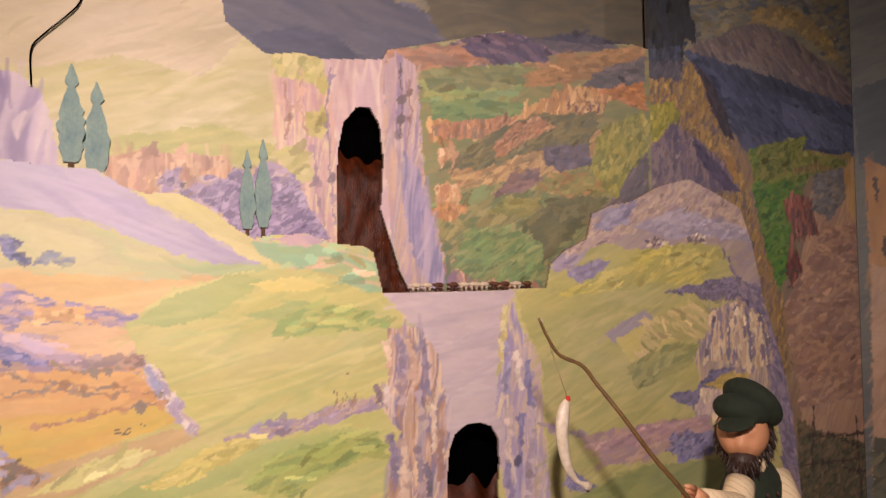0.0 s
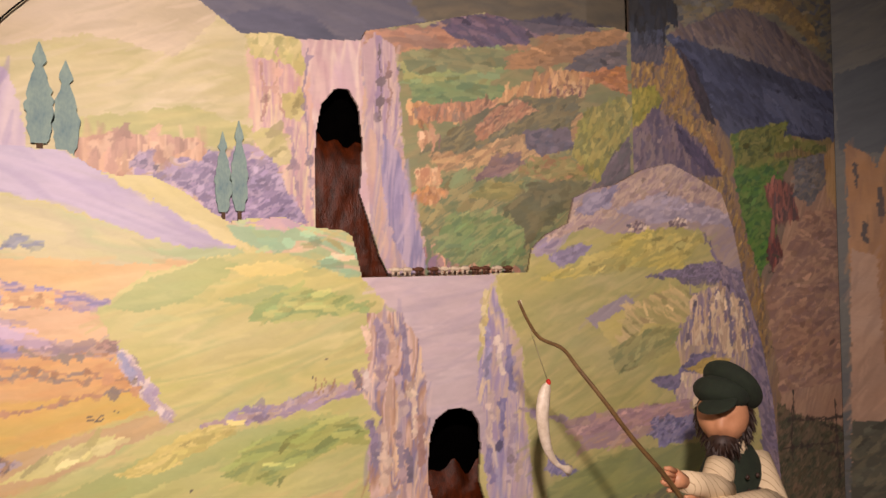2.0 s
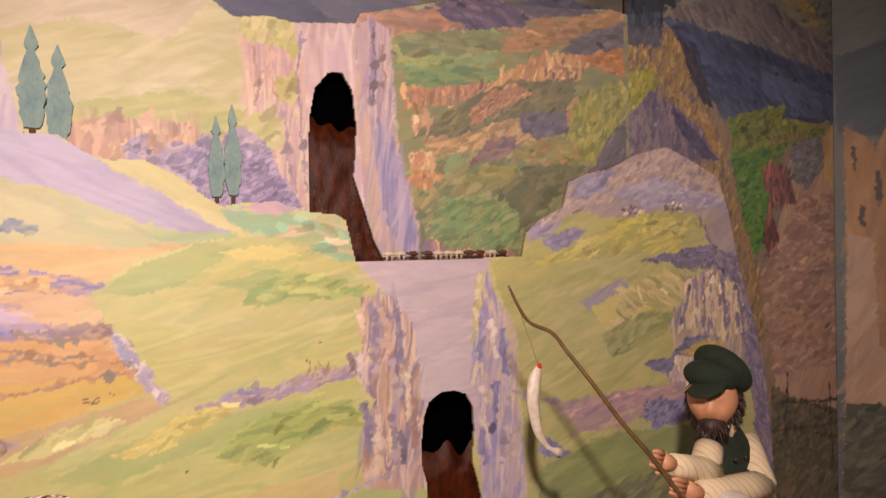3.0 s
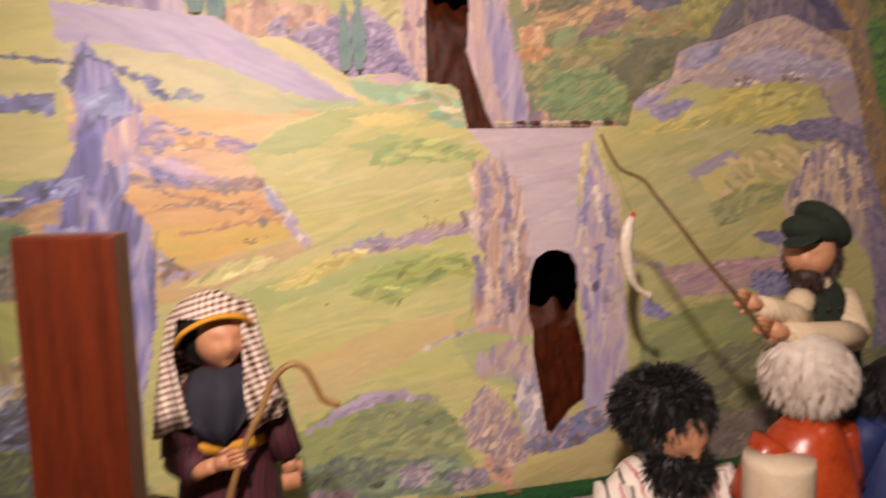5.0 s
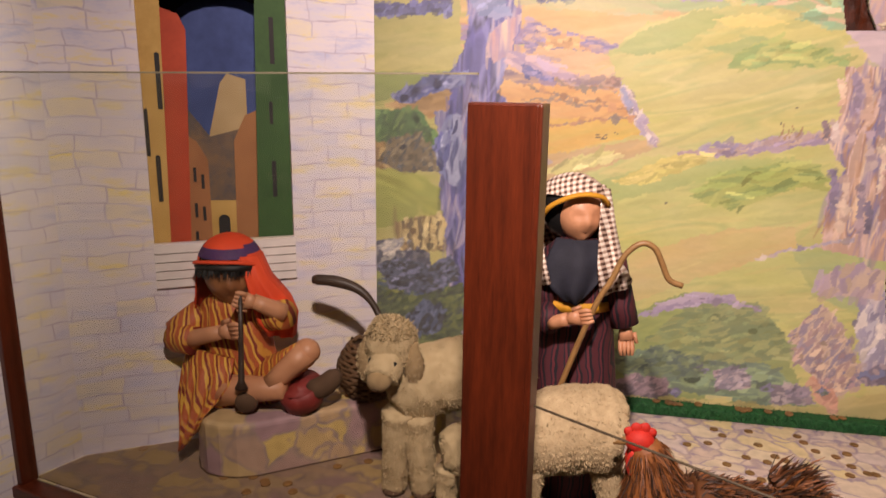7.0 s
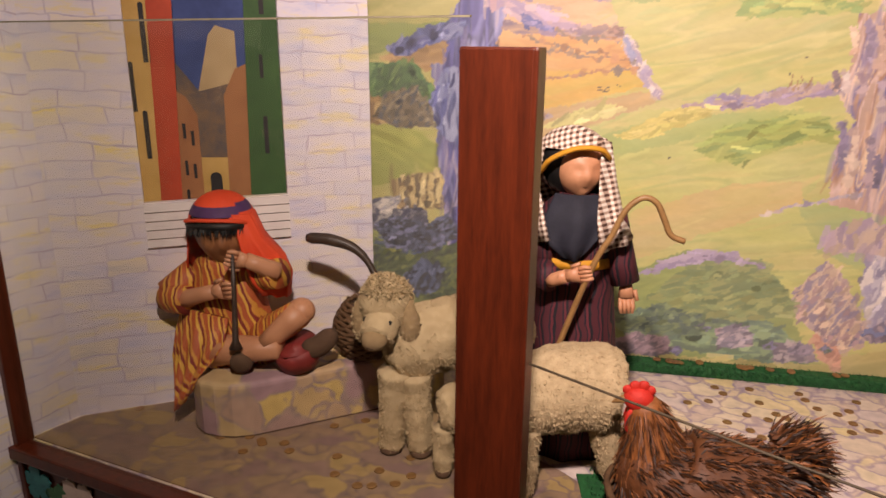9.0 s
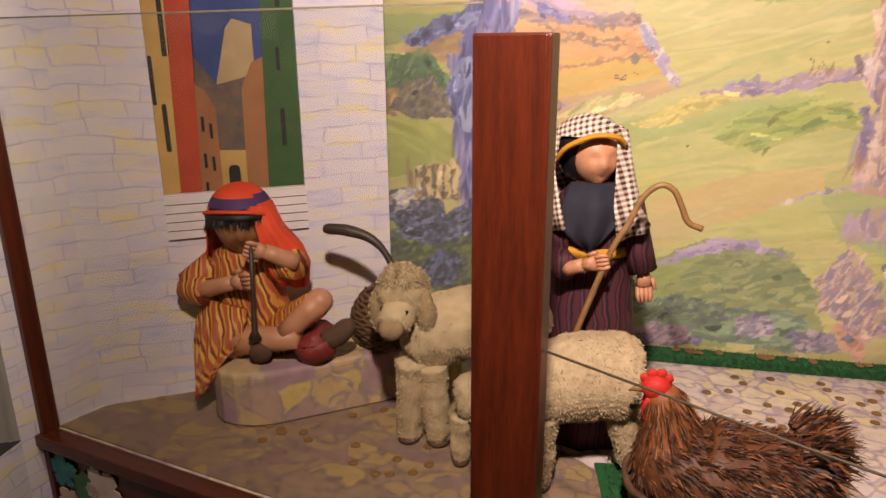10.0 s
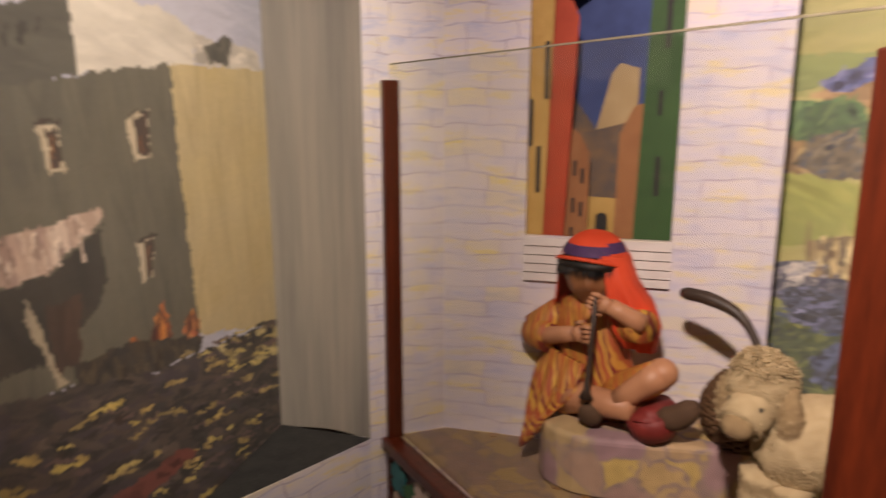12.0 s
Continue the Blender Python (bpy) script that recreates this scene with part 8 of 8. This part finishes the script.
# ---- front glass with its rail, leaves and cord ----
def glass():
    m = bpy.data.materials.new("clear_glass")
    m.use_nodes = True
    nt = m.node_tree
    nt.nodes.clear()
    o = nt.nodes.new("ShaderNodeOutputMaterial")
    tr = nt.nodes.new("ShaderNodeBsdfTransparent")
    tr.inputs[0].default_value = (0.93, 0.94, 0.92, 1)
    gl = nt.nodes.new("ShaderNodeBsdfGlossy")
    gl.inputs["Roughness"].default_value = 0.02
    fc = nt.nodes.new("ShaderNodeLayerWeight")
    fc.inputs[0].default_value = 0.5
    pw = nt.nodes.new("ShaderNodeMath")
    pw.operation = "POWER"
    pw.inputs[1].default_value = 4.0
    nt.links.new(fc.outputs["Facing"], pw.inputs[0])
    lw = nt.nodes.new("ShaderNodeMath")
    lw.operation = "MULTIPLY_ADD"
    lw.inputs[1].default_value = 0.3
    lw.inputs[2].default_value = 0.02
    nt.links.new(pw.outputs[0], lw.inputs[0])
    mx = nt.nodes.new("ShaderNodeMixShader")
    nt.links.new(lw.outputs[0], mx.inputs[0])
    nt.links.new(tr.outputs[0], mx.inputs[1])
    nt.links.new(gl.outputs[0], mx.inputs[2])
    nt.links.new(mx.outputs[0], o.inputs[0])
    return m


GLASS = glass()
A = Vector((*LPOST, 0)) + pd * 0.012
Bp = Vector((*POST, 0)) - pd * 0.05
root = tagged(new("glass_screen"), "clear glass screen between the two wooden posts", "glass")
bm = bmesh.new()
mid = (A + Bp) / 2
box(bm, (mid.x, mid.y, 1.0025), ((Bp - A).length, 0.005, 1.0), ang)
pane = part("pane", bm, GLASS, root)
pane.visible_shadow = False
bm = bmesh.new()
box(bm, (mid.x, mid.y, 1.504), ((Bp - A).length, 0.005, 0.003), ang)
edge = part("top_edge", bm, plain("glass_edge", "6a6450", "8a826a", 0.3, 30, 0.0), root, "dull green edge of the glass")
edge.visible_shadow = False
root = tagged(new("front_rail"), "red-brown wooden rail under the glass", "rail")
front = -pn if pn.y > 0 else pn
bm = bmesh.new()
c = mid + front * 0.012
box(bm, (c.x, c.y, 0.485), ((Bp - A).length + 0.06, 0.05, 0.035), ang, 0.005)
part("rail", bm, WOOD, root)
bm = bmesh.new()
c = mid + front * 0.002
box(bm, (c.x, c.y, 0.31), ((Bp - A).length + 0.06, 0.02, 0.32), ang, 0.003)
part("panel", bm, WOOD, root)


def leaf(at, size, turn, mat, label):
    bm = bmesh.new()
    pts = []
    for k in range(40):
        a = 2 * math.pi * k / 40
        r = size * (0.62 + 0.38 * abs(math.cos(a * 2.5)) ** 0.7) * (1 if k % 2 else 0.9)
        pts.append((r * math.cos(a + turn), r * math.sin(a + turn)))
    p0 = Vector(at)
    polyplate(bm, pts, lambda u, v, w: p0 + pd * u + Vector((0, 0, v)) + front * (0.016 + w), 0.003)
    tagged(part("paper_leaf", bm, mat), label, "leaf", "paper leaves on the panel")


pl0 = Vector((*LPOST, 0))
leaf(pl0 + pd * 0.055 + Vector((0, 0, 0.405)), 0.055, 0.4, plain("blue_green_leaf", "1c5a66", "3a8a86", 0.6, 25, 0.3), "blue-green paper leaf fixed to the wooden panel")
leaf(pl0 + pd * 0.13 + Vector((0, 0, 0.37)), 0.055, 1.4, plain("green_leaf", "2c5a3c", "4a7a4c", 0.6, 25, 0.3), "green paper leaf fixed to the wooden panel")
leaf(pl0 + pd * 0.20 + Vector((0, 0, 0.39)), 0.07, 2.2, plain("pale_leaf", "c0a898", "dccabc", 0.7, 25, 0.3), "pale paper leaf fixed to the wooden panel")
leaf(pl0 + pd * 0.06 + Vector((0, 0, 0.31)), 0.05, 0.9, plain("cream_leaf", "b89c84", "d0b8a0", 0.7, 25, 0.3), "cream paper leaf fixed to the wooden panel")

stake = posts("barrier_post", (0.6, 0.44), 0.04, 0.04, 0.0, 0.9, "slim red-brown post with a thin cord to the glass post")
bm = bmesh.new()
tube(bm, [(-1.426, 0.506, 0.977), (-1.05, 0.37, 0.927), (-0.65, 0.235, 0.875), (0.0, 0.0, 0.8)], [0.0022] * 4, 0, 8)
part("cord", bm, plain("grey_cord", "3c3024", "54462f", 0.7, 60, 0.3), stake, "thin grey-brown cord")

# ---- coins thrown on the stage ----
bm = bmesh.new()
bmesh.ops.create_cone(bm, cap_ends=True, segments=18, radius1=0.0122, radius2=0.0118, depth=0.002)
coin = tagged(part("coin", bm, COIN), "copper coin lying on the painted floor", "coin", "coins thrown on the stage")
spots = [(-1.42, 1.319), (-1.136, 1.419), (-1.12, 1.351), (-1.976, 1.45), (-2.033, 1.41), (-1.903, 1.48), (-1.904, 1.43), (-1.545, 1.36), (-1.351, 1.452), (-1.279, 1.495), (-1.278, 1.25), (-1.213, 1.219), (-1.181, 1.225), (-1.102, 1.279), (-0.36, 1.80), (-0.27, 1.74), (-0.22, 1.82), (-0.19, 1.76), (-0.33, 1.69), (-0.13, 1.72), (-0.42, 1.78), (0.0, 1.75), (0.03, 1.72), (-0.02, 1.70)]
rng = random.Random(2)
spots += [(rng.uniform(-0.55, 0.08), rng.uniform(1.5, 1.9)) for _ in range(22)] + [(rng.uniform(-1.9, -1.1), rng.uniform(1.22, 1.36)) for _ in range(8)]
for k, (x, y) in enumerate(spots):
    m = pose(x, y, (0.5056 if x < -0.62 and y < 1.6 else 0.5014) + 0.0002 * (k % 3), rng.uniform(-2, 2), rng.uniform(-2, 2), 0)
    if k == 0:
        coin.matrix_basis = m
    else:
        copy_thing(coin, m)
for k in range(16):
    copy_thing(coin, pose(rng.uniform(-0.5, 0.15), 1.968 + rng.uniform(-0.01, 0.006), 0.5405, rng.uniform(-3, 12), rng.uniform(-8, 8), 0))

# ---- painted street and niche outside the glass ----
JAMB0, JAMB1 = Vector((-2.12, 1.165, 0)), Vector((-2.36, 1.03, 0))
MD = Vector((0.55, -0.83, 0)).normalized()
MN = Vector((-MD.y, MD.x, 0))
if MN.x > 0:
    MN = -MN
canvas("wall_mural", MURAL, (JAMB1, MD, MN), (0.0, 1.15, 0.2, 2.3), 0.005, label="mural of a grey street with jars, an awning and white houses")
flat("wall_outer", LPOST, (-2.12, 1.165), 0.0, 2.75, 0.03, BRICK, "white painted brick edge outside the glass", None, (-1, 0.3))
flat("wall_under_niche", (-2.12, 1.165), (-2.085, 0.68), 0.0, 0.505, 0.03, BRICK, "white painted brick wall under the niche", None, (-1, 0.1))
# niche shelf, coloured grey-black for the shadow that lies on it
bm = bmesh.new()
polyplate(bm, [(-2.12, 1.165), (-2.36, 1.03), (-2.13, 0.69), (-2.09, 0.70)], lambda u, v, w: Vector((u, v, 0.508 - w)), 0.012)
tagged(part("niche_shelf", bm, plain("shadowed_shelf_grey", "1c1c20", "3a3836", 0.7, 18, 0.3)), "shelf of the niche, its shadow put in as a dark colour", "", "", "structure")
# grey jamb, softly curved
GREY = plain("grey_wash_plaster", "8a8480", "c4b8aa", 0.8, 2.2, 0.1, stretch=(4, 4, 0.22))
bm = bmesh.new()
cols = []
for k in range(9):
    t = k / 8
    p = JAMB0.lerp(JAMB1, t) + Vector((0.55, -0.83, 0)).normalized() * -0.03 * math.sin(math.pi * t)
    cols.append((bm.verts.new(p + Vector((0, 0, 0.5))), bm.verts.new(p + Vector((0, 0, 2.5)))))
for a, b in zip(cols, cols[1:]):
    bm.faces.new((a[0], b[0], b[1], a[1])).smooth = True
bmesh.ops.solidify(bm, geom=bm.faces[:], thickness=0.01)
tagged(part("niche_jamb", bm, GREY), "curved grey-washed side of the niche", "", "", "structure")
